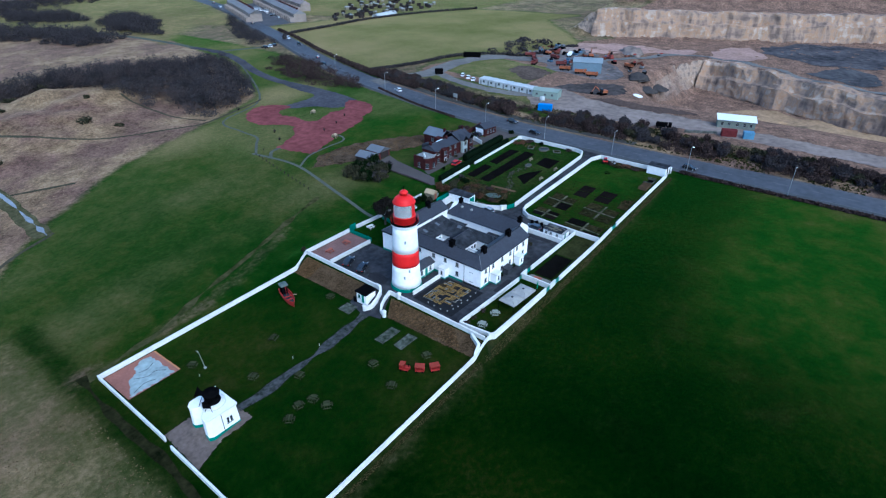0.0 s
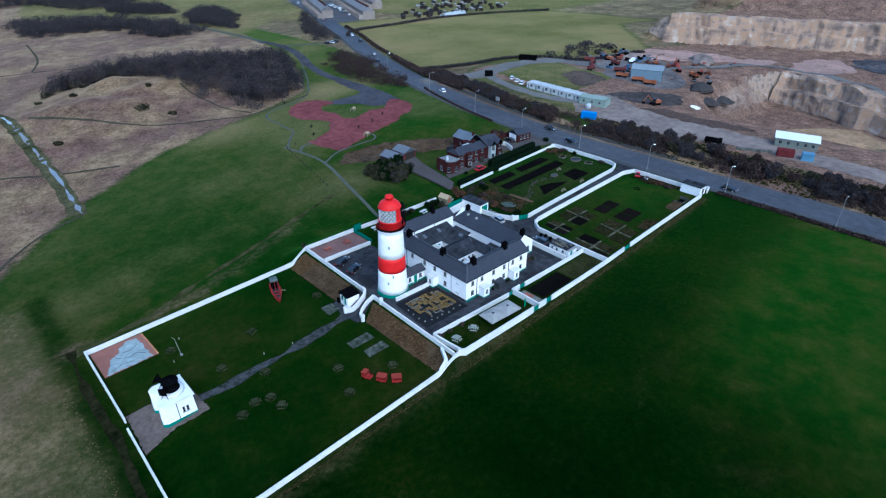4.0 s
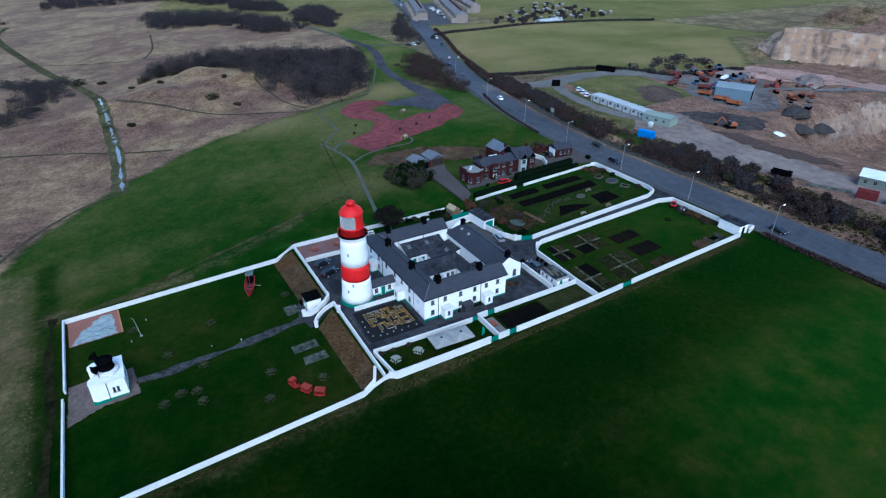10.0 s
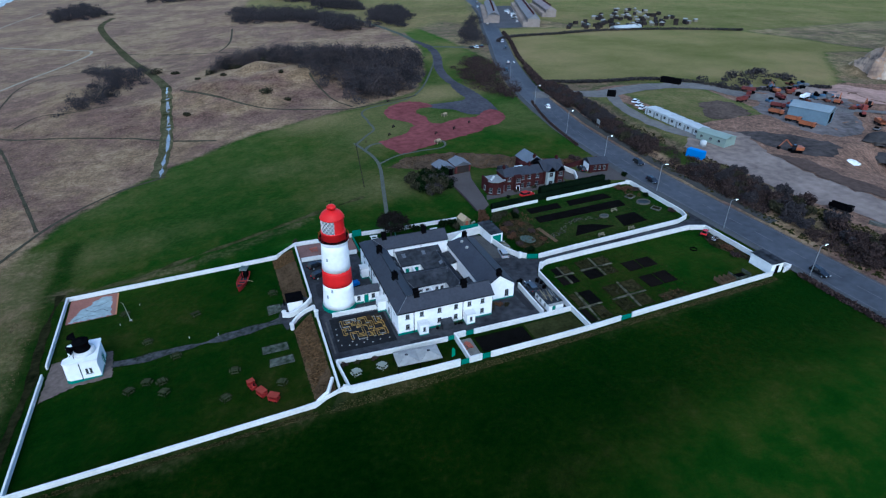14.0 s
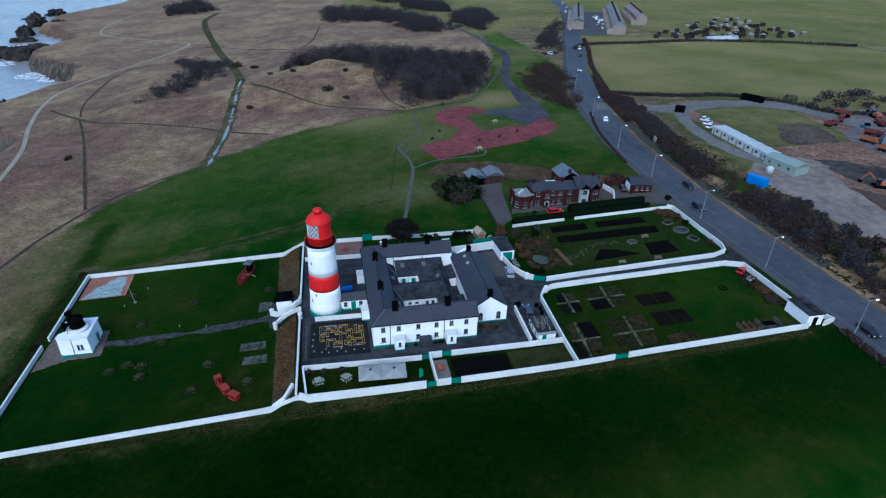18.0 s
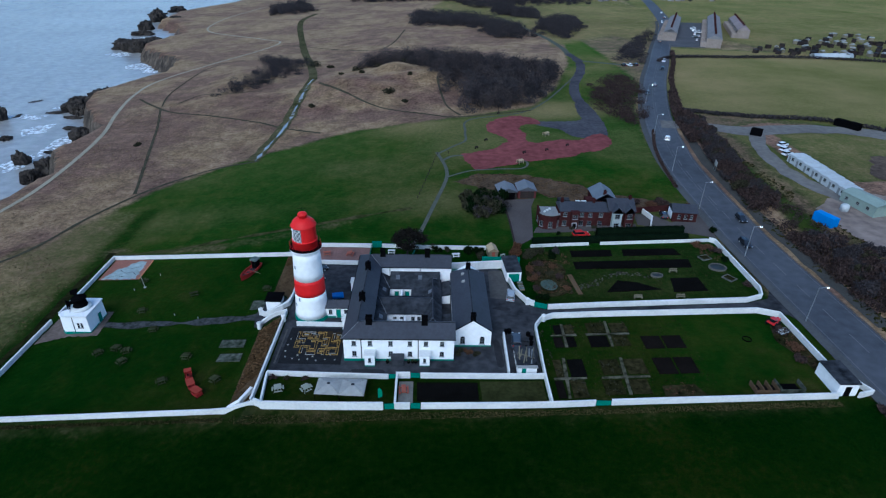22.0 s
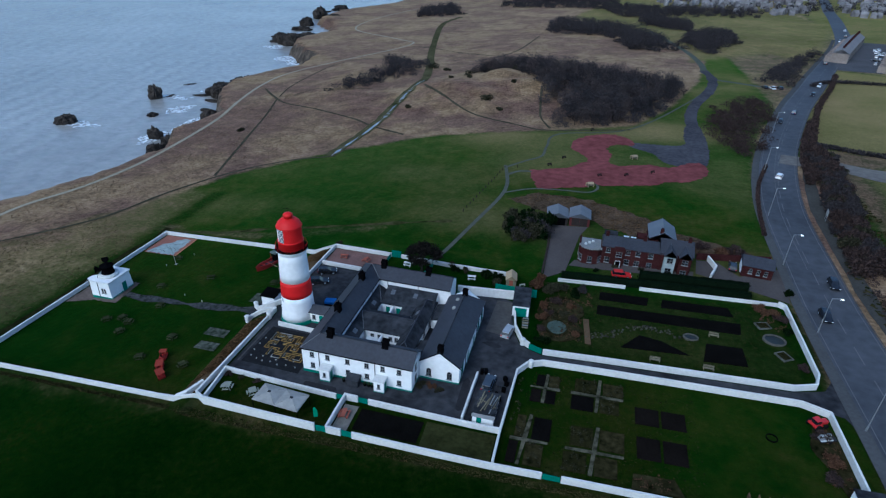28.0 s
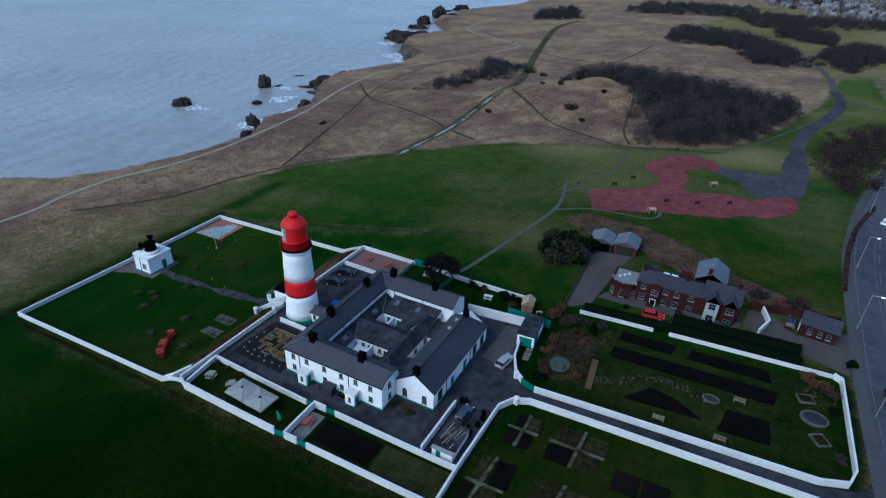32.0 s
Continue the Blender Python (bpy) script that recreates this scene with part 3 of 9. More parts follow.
    for z, ang in ((3.6, 215), (12.2, 222), (5.2, 236)):
        a = radians(ang)
        rr = rad(z)
        w = part("tower_window", blk(-0.08, 0.03, -0.2, 0.2, -0.36, 0.36, 0.02), SILL_DARK, t)
        w.matrix_basis = pose(rr * math.cos(a), rr * math.sin(a), z, 0, -2.5, ang)
        s = part("window_sill", blk(-0.1, 0.1, -0.26, 0.26, -0.44, -0.36), WHITE, w)
    return t


lighthouse()


# ---- station house round its yard ----
def roof_mesh(x0, x1, y0, y1, ze, rise, along="x", hip0=0.0, hip1=0.0, over=0.25, thick=0.14, gable0=False, gable1=False):
    """A pitched roof with its ridge along x or y; hip0, hip1: how far the ridge stops short of each end."""
    x0, x1, y0, y1 = x0 - over, x1 + over, y0 - over, y1 + over
    bm = bmesh.new()
    if along == "x":
        m = (y0 + y1) / 2
        r = [(x0 + hip0, m), (x1 - hip1, m)]
        c = [(x0, y0), (x1, y0), (x1, y1), (x0, y1)]
    else:
        m = (x0 + x1) / 2
        r = [(m, y0 + hip0), (m, y1 - hip1)]
        c = [(x1, y0), (x1, y1), (x0, y1), (x0, y0)]
    top = [bm.verts.new((*p, ze)) for p in c] + [bm.verts.new((*p, ze + rise)) for p in r]
    low = [bm.verts.new((v.co.x, v.co.y, v.co.z - thick)) for v in top]
    for v, f in ((top, 1), (low, -1)):
        for q in ((0, 1, 5, 4), (2, 3, 4, 5), (1, 2, 5), (3, 0, 4)):
            if not (q == (1, 2, 5) and gable1 or q == (3, 0, 4) and gable0):
                bm.faces.new([v[i] for i in q][::f])
    rim = [(0, 1), (2, 3)] + ([(1, 5), (5, 2)] if gable1 else [(1, 2)]) + ([(3, 4), (4, 0)] if gable0 else [(3, 0)])
    for i, j in rim:
        bm.faces.new((top[j], top[i], low[i], low[j]))
    bmesh.ops.recalc_face_normals(bm, faces=bm.faces[:])
    return bm


def gable_wall(x0, x1, y0, y1, z0, ze, rise, along="x"):
    """A block whose two ends rise to gables."""
    bm = bmesh.new()
    if along == "x":
        sec = [(y0, z0), (y1, z0), (y1, ze), ((y0 + y1) / 2, ze + rise), (y0, ze)]
        ends = [[bm.verts.new((x, *s)) for s in sec] for x in (x0, x1)]
    else:
        sec = [(x0, z0), (x1, z0), (x1, ze), ((x0 + x1) / 2, ze + rise), (x0, ze)]
        ends = [[bm.verts.new((s[0], y, s[1])) for s in sec] for y in (y0, y1)]
    bm.faces.new(ends[0]), bm.faces.new(ends[1][::-1])
    for i in range(5):
        j = (i + 1) % 5
        bm.faces.new((ends[0][j], ends[0][i], ends[1][i], ends[1][j]))
    bmesh.ops.recalc_face_normals(bm, faces=bm.faces[:])
    return bm


FRAME = mat("window_paint", (0.22, 0.23, 0.23), 0.6, 0.1, 2, 0.4, 0.05)
SILL = mat("stone_sill", (0.2, 0.21, 0.21), 0.85, 0.2, 3, 0.5, 0.1)


def window(parent, x, y, z, face, w=0.8, h=1.3, cols=2, rows=2, frame=None, sill=True, name="window"):
    """A sash window on a wall that faces that way (degrees; 0 is +x), sill and glazing bars proud of dark panes."""
    ob = part(name, blk(-0.1, 0.03, -w / 2, w / 2, -h / 2, h / 2), GLASS, parent)
    ob.matrix_basis = pose(x, y, z, 0, 0, face)
    bm = bmesh.new()
    f = 0.045
    for a, b in ((-w / 2, -w / 2 + f), (w / 2 - f, w / 2)):
        box(bm, 0.02, 0.06, a, b, -h / 2, h / 2)
    for a, b in ((-h / 2, -h / 2 + f), (h / 2 - f, h / 2)):
        box(bm, 0.02, 0.06, -w / 2 + f, w / 2 - f, a, b)
    for k in range(1, cols):
        yy = -w / 2 + w * k / cols
        box(bm, 0.02, 0.05, yy - 0.02, yy + 0.02, -h / 2 + f, h / 2 - f)
    for k in range(1, rows):
        zz = -h / 2 + h * k / rows
        box(bm, 0.02, 0.055, -w / 2 + f, w / 2 - f, zz - 0.025, zz + 0.025)
    part("window_frame", bm, frame or FRAME, ob)
    if sill:
        part("window_sill", blk(0.0, 0.14, -w / 2 - 0.1, w / 2 + 0.1, -h / 2 - 0.14, -h / 2), SILL, ob)
    return ob


def door(parent, x, y, z, face, w=0.95, h=2.05, material=None):
    ob = part("door", blk(-0.05, 0.05, -w / 2, w / 2, 0, h), material or GREEN, parent, "green painted door")
    ob.matrix_basis = pose(x, y, z, 0, 0, face)
    bm = bmesh.new()
    box(bm, 0.03, 0.09, -w / 2 - 0.09, -w / 2, 0, h + 0.09)
    box(bm, 0.03, 0.09, w / 2, w / 2 + 0.09, 0, h + 0.09)
    box(bm, 0.03, 0.09, -w / 2, w / 2, h, h + 0.09)
    part("door_frame", bm, WHITE, ob)
    return ob


def chimney(parent, x, y, z, w=1.0, d=0.8, h=2.1, material=None, pots=3, turn=0):
    """A stack with a flared head and pots."""
    ob = part("chimney", lathe([(0.707, 0), (0.707, 0.36), (0.63, 0.4), (0.63, 0.76), (0.7, 0.8), (0.74, 0.86), (0.74, 0.93), (0.62, 0.96), (0.62, 1.0)], 4), material or BLACK, parent, "black painted chimney stack with pots")
    ob.matrix_basis = pose(x, y, z, 0, 0, turn + 45)
    ob.matrix_basis = pose(x, y, z, 0, 0, turn) @ Matrix.Diagonal((w, d, h, 1)) @ pose(0, 0, 0, 0, 0, 45)
    for k in range(pots):
        p = part("chimney_pot", lathe([(0.15, 0), (0.13, 0.25), (0.17, 0.3)], 8), material or BLACK, ob)
        q = ob.matrix_basis.inverted() @ pose(x, y, z, 0, 0, turn) @ pose((k - (pots - 1) / 2) * w * 0.33, 0, h, 0, 0, 0)
        p.matrix_basis = q
    return ob


house = thing("keepers_house", pose(0, 0, 0), "white rendered two-storey keepers' house with grey slate roofs", "house")
EV = 5.3
ranges = [("front_range", 8.4, 28.4, -14.4, -9.4, "x", 2.6, 0.0), ("side_range", 8.5, 13.2, -14.4, 15.2, "y", 2.4, 2.4), ("back_range", 8.6, 28.4, 10.4, 15.2, "x", 2.5, 0.0)]
for nm, x0, x1, y0, y1, al, h0, h1 in ranges:
    part(nm + "_wall", blk(x0 + (0.01 if al == "y" else 0), x1 - (0.01 if al == "y" else 0), y0 + (0.02 if al == "y" else 0), y1 - (0.02 if al == "y" else 0), -0.4, EV), WHITE, house)
part("front_roof", roof_mesh(8.4, 28.4, -14.4, -9.4, EV, 1.75, "x", 2.9, 0.0, gable1=True), SLATE, house, "grey slate roof")
part("side_roof", roof_mesh(8.5, 13.2, -14.3, 15.1, EV + 0.01, 1.68, "y", 2.6, 2.6), SLATE, house, "grey slate roof")
part("back_roof", roof_mesh(8.6, 28.4, 10.4, 15.2, EV, 1.7, "x", 2.7, 0.0, gable1=True), SLATE, house, "grey slate roof")
part("back_gable", gable_wall(28.2, 28.6, 10.45, 15.15, 2.0, EV, 1.62, "x"), WHITE, house)
for x0, x1, y0, y1 in ((8.34, 28.46, -14.46, -14.38), (8.40, 8.46, -14.4, 15.2), (28.4, 28.46, -14.4, -10.2)):
    part("green_plinth", blk(x0, x1, y0, y1, -0.3, 0.55), GREEN, house, "green painted plinth")
for k in range(6):
    xs = [10.3, 13.2, 16.9, 20.4, 23.3, 26.2][k]
    window(house, xs, -14.4, 4.1, -90, 0.76, 1.0)
    if k not in (1, 4):
        window(house, xs, -14.4, 1.75, -90, 0.78, 1.05)
for k, ys in enumerate((-11.8, -7.8, -4.4, -1.0, 3.2, 7.2, 11.5)):
    window(house, 8.5, ys, 4.1, 180, 0.76, 1.0)
    if k not in (2, 3, 4):
        window(house, 8.5, ys, 1.75, 180, 0.78, 1.05)
for z in (4.1, 1.75):
    window(house, 28.4, -12.2, z, 0, 0.85, 1.2)
for a, b in (((11.6, -14.47), 0), ((21.9, -14.47), 0), ((8.42, -9.8), 0), ((8.42, 5.2), 0), ((15.2, 10.33), 0), ((21.8, 10.33), 0), ((13.28, -4.0), 0), ((13.28, 1.5), 0), ((13.28, 6.5), 0)):
    p = bar(bmesh.new(), (*a, 0.1), (*a, EV), 0.07, 6)
    part("downpipe", p, BLACK, house)
for x0, x1, y0, y1 in ((8.1, 28.7, -14.75, -14.62), (8.12, 8.25, -14.5, 15.3), (13.0, 28.4, 10.12, 10.24), (13.42, 13.54, -9.3, 10.1)):
    part("gutter", blk(x0, x1, y0, y1, EV - 0.2, EV - 0.07), BLACK, house)
for x, y, t in ((12.9, -11.9, 0), (23.0, -11.9, 0), (10.9, -4.5, 90), (10.9, 7.0, 90), (13.6, 12.8, 0), (23.3, 12.8, 0)):
    chimney(house, x, y, EV + 0.9, 1.25, 1.05, 2.1, None, 3, t)


def porch(x, y, face, w=1.8, d=1.6, side=1):
    """A flat-roofed white porch set against the house."""
    pb = part("porch", blk(0, d, -w / 2, w / 2, -0.3, 2.55), WHITE, house, "white flat-roofed porch")
    pb.matrix_basis = pose(x, y, 0, 0, 0, face)
    part("porch_roof", blk(-0.0, d + 0.15, -w / 2 - 0.15, w / 2 + 0.15, 2.55, 2.75, 0.03), WALLWHITE, pb)
    part("porch_plinth", blk(0.02, d + 0.04, -w / 2 - 0.04, w / 2 + 0.04, -0.3, 0.35), GREEN, pb)
    window(pb, d, 0, 1.55, 0, 0.5, 0.9, 1, 2)
    o = part("porch_door", blk(-0.45, 0.45, -0.04, 0.04, 0.1, 2.05), GREEN, pb)
    o.matrix_basis = pose(d / 2, side * w / 2, 0)


porch(13.2, -14.4, -90)
porch(23.1, -14.4, -90)
porch(8.5, -4.6, 180, side=-1)
porch(8.5, 8.9, 180, side=-1)

# low range between the tower and the house
link = thing("covered_passage", pose(0, 0, 0), "low white passage with a slate roof between tower and house", "building")
part("wall", gable_wall(2.6, 8.3, -1.2, 1.4, -0.3, 2.5, 0.9, "x"), WHITE, link)
part("roof", roof_mesh(2.6, 8.35, -1.2, 1.4, 2.5, 1.0, "x"), SLATE, link)
part("plinth", blk(2.62, 8.28, -1.26, -1.16, -0.2, 0.45), GREEN, link)
for k in range(2):
    window(link, (3.9, 7.0)[k], -1.2, 1.5, -90, 0.7, 1.0)
door(link, 5.5, -1.2, 0.1, -90)

# hall with a gable to the front
hall = thing("engine_hall", pose(0, 0, 0), "white single-storey hall with a dark slate roof", "building")
HE, HR = 3.7, 2.6
part("wall", gable_wall(28.5, 35.6, -10.3, 10.6, -0.4, HE, HR * 0.96, "y"), WHITE, hall)
part("roof", roof_mesh(28.6, 35.5, -9.95, 10.7, HE + 0.1, HR, "y", 0.0, 2.4, 0.3, gable0=True), SLATE, hall, "dark slate roof hipped at the rear")
part("ridge", blk(31.95, 32.15, -10.4, 8.4, HE + HR + 0.02, HE + HR + 0.16, 0.03), SLATE2, hall)
part("green_plinth", blk(35.58, 35.66, -10.3, 10.5, -0.2, 0.6), GREEN, hall)
part("green_plinth", blk(28.6, 35.66, -10.37, -10.29, -0.2, 0.6), GREEN, hall)
for x in (30.2, 33.9):
    w = window(hall, x, -10.3, 1.6, -90, 0.9, 1.2, 2, 2)
    part("arched_head", lathe([(0.02, -0.02), (0.45, -0.02), (0.45, 0.02), (0.02, 0.02)], 16), GLASS, w).matrix_basis = pose(0.01, 0, 0.6, 0, 90, 0)
for y in (-8.0, -3.6, 1.2, 5.4, 8.6):
    if y == -3.6 or y == 1.2:
        door(hall, 35.6, y, 0.2, 0, 1.3, 2.4)
    else:
        window(hall, 35.6, y, 1.9, 0, 1.5, 2.2, 3, 3, GREEN)
for y in (-5.8, 3.4):
    part("downpipe", bar(bmesh.new(), (35.68, y, 0.2), (35.68, y, HE), 0.06), BLACK, hall)
for y in (4.3, 7.3):
    part("roof_ventilator", lathe([(0.42, 0), (0.42, 0.2), (0.3, 0.42), (0.05, 0.5)], 12), CONCRETE, hall).matrix_basis = pose(30.9, y, HE + 1.75)
chimney(hall, 32.05, -9.7, HE + HR - 0.3, 1.1, 0.9, 1.5, None, 2)
chimney(hall, 32.05, 8.6, HE + HR - 0.5, 1.1, 0.9, 1.6, None, 2)
for q in ((-10.38, -10.24),):
    b = bmesh.new()
    for xa, xb in ((28.3, 32.05), (35.8, 32.05)):
        vs = [b.verts.new(p) for p in ((xa, q[0], HE - 0.02), (xb, q[0], HE + HR - 0.02), (xb, q[0], HE + HR + 0.12), (xa, q[0], HE + 0.08))]
        vt = [b.verts.new((v.co.x, q[1], v.co.z)) for v in vs]
        b.faces.new(vs), b.faces.new(vt[::-1])
        for i in range(4):
            j = (i + 1) % 4
            b.faces.new((vs[j], vs[i], vt[i], vt[j]))
    bmesh.ops.recalc_face_normals(b, faces=b.faces[:])
    part("bargeboard", b, BLACK, hall)

# low slated outhouses that fill the inner yard
yard = thing("yard_outhouses", pose(0, 0, 0), "low slate-roofed outhouses round two small yards", "building")
leans = [(13.3, 15.4, -9.3, 10.3, (4.0, 2.7, 2.7, 4.0)), (15.4, 26.0, 5.7, 10.3, (2.7, 2.7, 4.2, 4.2)), (15.4, 27.6, -9.3, -6.6, (4.0, 4.0, 2.75, 2.75))]
for x0, x1, y0, y1, zs in leans:
    part("lean_to_wall", box(bmesh.new(), x0, x1, y0, y1, -0.2, [z - 0.12 for z in zs]), WHITE, yard)
    part("lean_to_roof", box(bmesh.new(), x0 - 0.02, x1 + 0.12, y0 - 0.12, y1 + 0.02, [z - 0.1 for z in zs], zs), SLATE2, yard, "old lichened slate lean-to roof")
# middle range, its ridge running into the ranges on both sides
part("outhouse_wall", box(bmesh.new(), 15.5, 22.6, -3.3, 2.3, -0.2, 2.62), WHITE, yard)
part("outhouse_roof", box(bmesh.new(), 13.5, 24.5, -3.55, 0.4, [2.62, 2.62, 3.9, 3.9], [2.74, 2.74, 4.02, 4.02]), SLATE2, yard, "old lichened slate roof")
part("outhouse_roof", box(bmesh.new(), 13.5, 24.5, 0.404, 2.6, [3.9, 3.9, 2.9, 2.9], [4.02, 4.02, 3.02, 3.02]), SLATE2, yard, "old lichened slate roof")
part("ridge", blk(13.5, 24.5, 0.32, 0.48, 4.0, 4.08), SLATE, yard)
# range beside the hall
part("outhouse_wall", blk(22.9, 26.2, -8.4, 9.2, -0.2, 2.65), WHITE, yard)
part("outhouse_roof", roof_mesh(22.8, 26.3, -8.4, 9.2, 2.75, 1.5, "y", 1.7, 1.7, 0.12), SLATE2, yard, "old lichened slate roof")
part("ridge", blk(24.47, 24.63, -6.8, 7.6, 4.22, 4.3), SLATE, yard)
part("outhouse_wall", blk(20.2, 22.8, 2.62, 5.6, -0.2, 2.5), WHITE, yard)
part("outhouse_roof", box(bmesh.new(), 20.0, 22.9, 2.64, 5.75, [2.55, 3.1, 3.1, 2.55], [2.67, 3.22, 3.22, 2.67]), SLATE2, yard, "old lichened slate roof")
part("cross_wall", blk(17.9, 18.2, 2.62, 5.6, -0.2, 2.5), WHITE, yard)
part("cross_wall", blk(18.9, 19.2, -6.6, -3.4, -0.2, 2.3), WHITE, yard)
part("yard_floor", blk(15.5, 22.8, -6.6, 5.7, -0.1, 0.12), TARMAC, yard)
door(yard, 19.1, 5.68, 0.12, -90, 0.9, 2.0)
door(yard, 16.9, 5.68, 0.12, -90, 0.9, 2.0)
for x, y, up in ((14.4, -5.2, 0), (14.4, 4.4, 0), (17.0, 8.6, 1), (21.8, 8.6, 1), (24.0, 3.0, 2)):
    s = part("rooflight", blk(-0.4, 0.4, -0.6, 0.6, 0, 0.1), mat("wired_glass", (0.11, 0.12, 0.135), 0.4, 0.3, 2, 0.5, 0), yard, "grey wired-glass rooflight")
    s.matrix_basis = pose(x, y, (3.33, 3.72, 3.85)[up], 18 if up == 1 else 0, (31.7, 0, -38)[up], 0)
    part("rooflight_frame", blk(-0.46, 0.46, -0.66, 0.66, -0.03, 0.06), SLATE, s)
LEADING = mat("lead_flashing", (0.16, 0.165, 0.175), 0.55, 0.2, 2, 0.3, 0.05)
for a, b in (((13.4, 10.25, 4.08), (15.4, 5.8, 2.82)), ((13.4, -9.25, 4.06), (15.4, -6.7, 2.8)), ((22.72, -8.5, 2.8), (24.5, -6.7, 4.28)), ((26.35, -8.5, 2.8), (24.6, -6.7, 4.28)), ((26.35, 9.3, 2.8), (24.6, 7.5, 4.28)), ((15.4, -3.5, 2.8), (13.6, 0.35, 4.06)), ((22.9, -3.5, 2.84), (24.4, 0.35, 4.1)), ((8.25, -14.6, 5.32), (11.0, -11.95, 7.06)), ((8.35, 15.3, 5.32), (11.0, 12.75, 7.0)), ((13.4, 10.2, 5.34), (11.0, 12.7, 7.02)), ((13.4, -9.2, 5.34), (11.0, -11.8, 7.06))):
    part("hip_flashing", bar(bmesh.new(), a, b, 0.05, 4), LEADING, yard if a[2] < 5 else house)
for x0, x1, y, z in ((11.0, 28.5, -11.9, 7.02), (11.1, 28.6, 12.8, 6.98)):
    part("ridge", blk(x0, x1, y - 0.09, y + 0.09, z, z + 0.1), SLATE2, house)
part("ridge", blk(10.76, 10.94, -11.8, 12.6, 6.97, 7.07), SLATE2, house)
for y in (-7.0, -4.2, 0.0, 3.4, 6.0):
    window(yard, 26.2, y, 1.5, 0, 0.8, 1.0)
for x in (17.0, 18.4, 20.6, 21.8):
    window(yard, x, -3.3, 1.5, -90, 0.7, 0.9)
part("yard_wall", blk(26.45, 28.25, -8.4, -3.2, -0.2, 2.2), WHITE, yard)
part("lean_to_roof", box(bmesh.new(), 26.4, 28.28, -8.6, -3.0, [2.2, 2.6, 2.6, 2.2], [2.3, 2.7, 2.7, 2.3]), SLATE2, yard)
part("yard_wall", blk(26.45, 28.25, 3.8, 9.0, -0.2, 2.2), WHITE, yard)
part("lean_to_roof", box(bmesh.new(), 26.4, 28.28, 3.6, 9.2, [2.2, 2.6, 2.6, 2.2], [2.3, 2.7, 2.7, 2.3]), SLATE2, yard)
part("white_yard_hut", blk(16.4, 18.6, -6.0, -4.2, 0, 2.0, 0.05), WALLWHITE, yard)

sheet("yard_paving", [(-4.9, 19.8), (-4.9, -17.9), (17.8, -18.8), (44.1, -18.9), (44.6, -5.0), (46.2, -2.2), (48.8, -1.2), (90.4, -1.4), (96.6, -3.0), (99.2, -9.0), (99.2, 9.0), (95.4, 3.0), (90.4, 1.6), (48.6, 1.2), (45.9, 2.4), (44.0, 3.8), (42.1, 8.0), (40.6, 17.2), (36.0, 20.5), (28.5, 15.5), (8.6, 15.2), (8.6, 19.6)], TARMAC, 0.05, "patched dark tarmac yard and drive", "paving", 3.0)
TERRACOTTA = mat("brick_paving", (0.17, 0.10, 0.085), 0.9, 0.3, 2.5, 0.3, 0.2)
sheet("brick_terrace", [(-4.7, 20.5), (9.2, 20.2), (9.2, 28.0), (-4.6, 28.0)], TERRACOTTA, 0.06, "reddish brick-paved terrace", "paving", 3.0)
sheet("maze_floor", [(-3.2, -4.7), (7.8, -4.9), (7.8, -15.6), (-3.6, -15.4)], mat("black_asphalt", (0.017, 0.0175, 0.019), 0.85, 0.3, 2, 0.3, 0.2), 0.075, "black asphalt court", "paving", 3.0)
PALEGRAVEL = mat("pale_concrete", (0.075, 0.072, 0.068), 0.9, 0.25, 1.5, 0.2, 0.2)
sheet("parking_apron", [(37.0, 6.0), (41.8, 5.0), (40.6, 17.0), (37.4, 17.0)], PALEGRAVEL, 0.07, "worn concrete parking apron", "paving", 3.0)
YELLOW = mat("yellow_kerb", (0.34, 0.22, 0.06), 0.8, 0.45, 2.5, 0.4, 0.2)

# low walls of the maze
maze = thing("ground_maze", pose(0, 0, 0.12), "low maze of yellow-edged kerbs on black asphalt", "maze")
rng = random.Random(4)
NX_, NY_, CELL = 22, 18, 0.42
filled = set()


def clear(i, j, prev):
    """Whether a cell may be added without touching another corridor."""
    return 0 < i < NX_ - 1 and 0 < j < NY_ - 1 and i + 0.5 * j > 3 and not any((i + a, j + b) in filled and (i + a, j + b) not in prev for a in (-1, 0, 1) for b in (-1, 0, 1))


for k in range(60):
    i, j = rng.randrange(1, NX_ - 1), rng.randrange(1, NY_ - 1)
    prev = [(i, j)]
    for leg in range(7):
        di, dj = ((1, 0), (-1, 0))[rng.randrange(2)] if leg % 2 == k % 2 else ((0, 1), (0, -1))[rng.randrange(2)]
        for _ in range(rng.randrange(2, 6)):
            if not clear(i + di, j + dj, ()) or (i + di, j + dj) in prev:
                break
            i, j = i + di, j + dj
            prev.append((i, j))
    if len(prev) > 4:
        filled.update(prev)


def kerb_runs(n_along, n_across, edge):
    """Joins neighbouring kerb stones of one row into runs."""
    for r in range(n_across + 1):
        a = None
        for k in range(n_along + 1):
            hit = k < n_along and edge(k, r)
            if hit and a is None:
                a = k
            if not hit and a is not None:
                yield r, a, k
                a = None


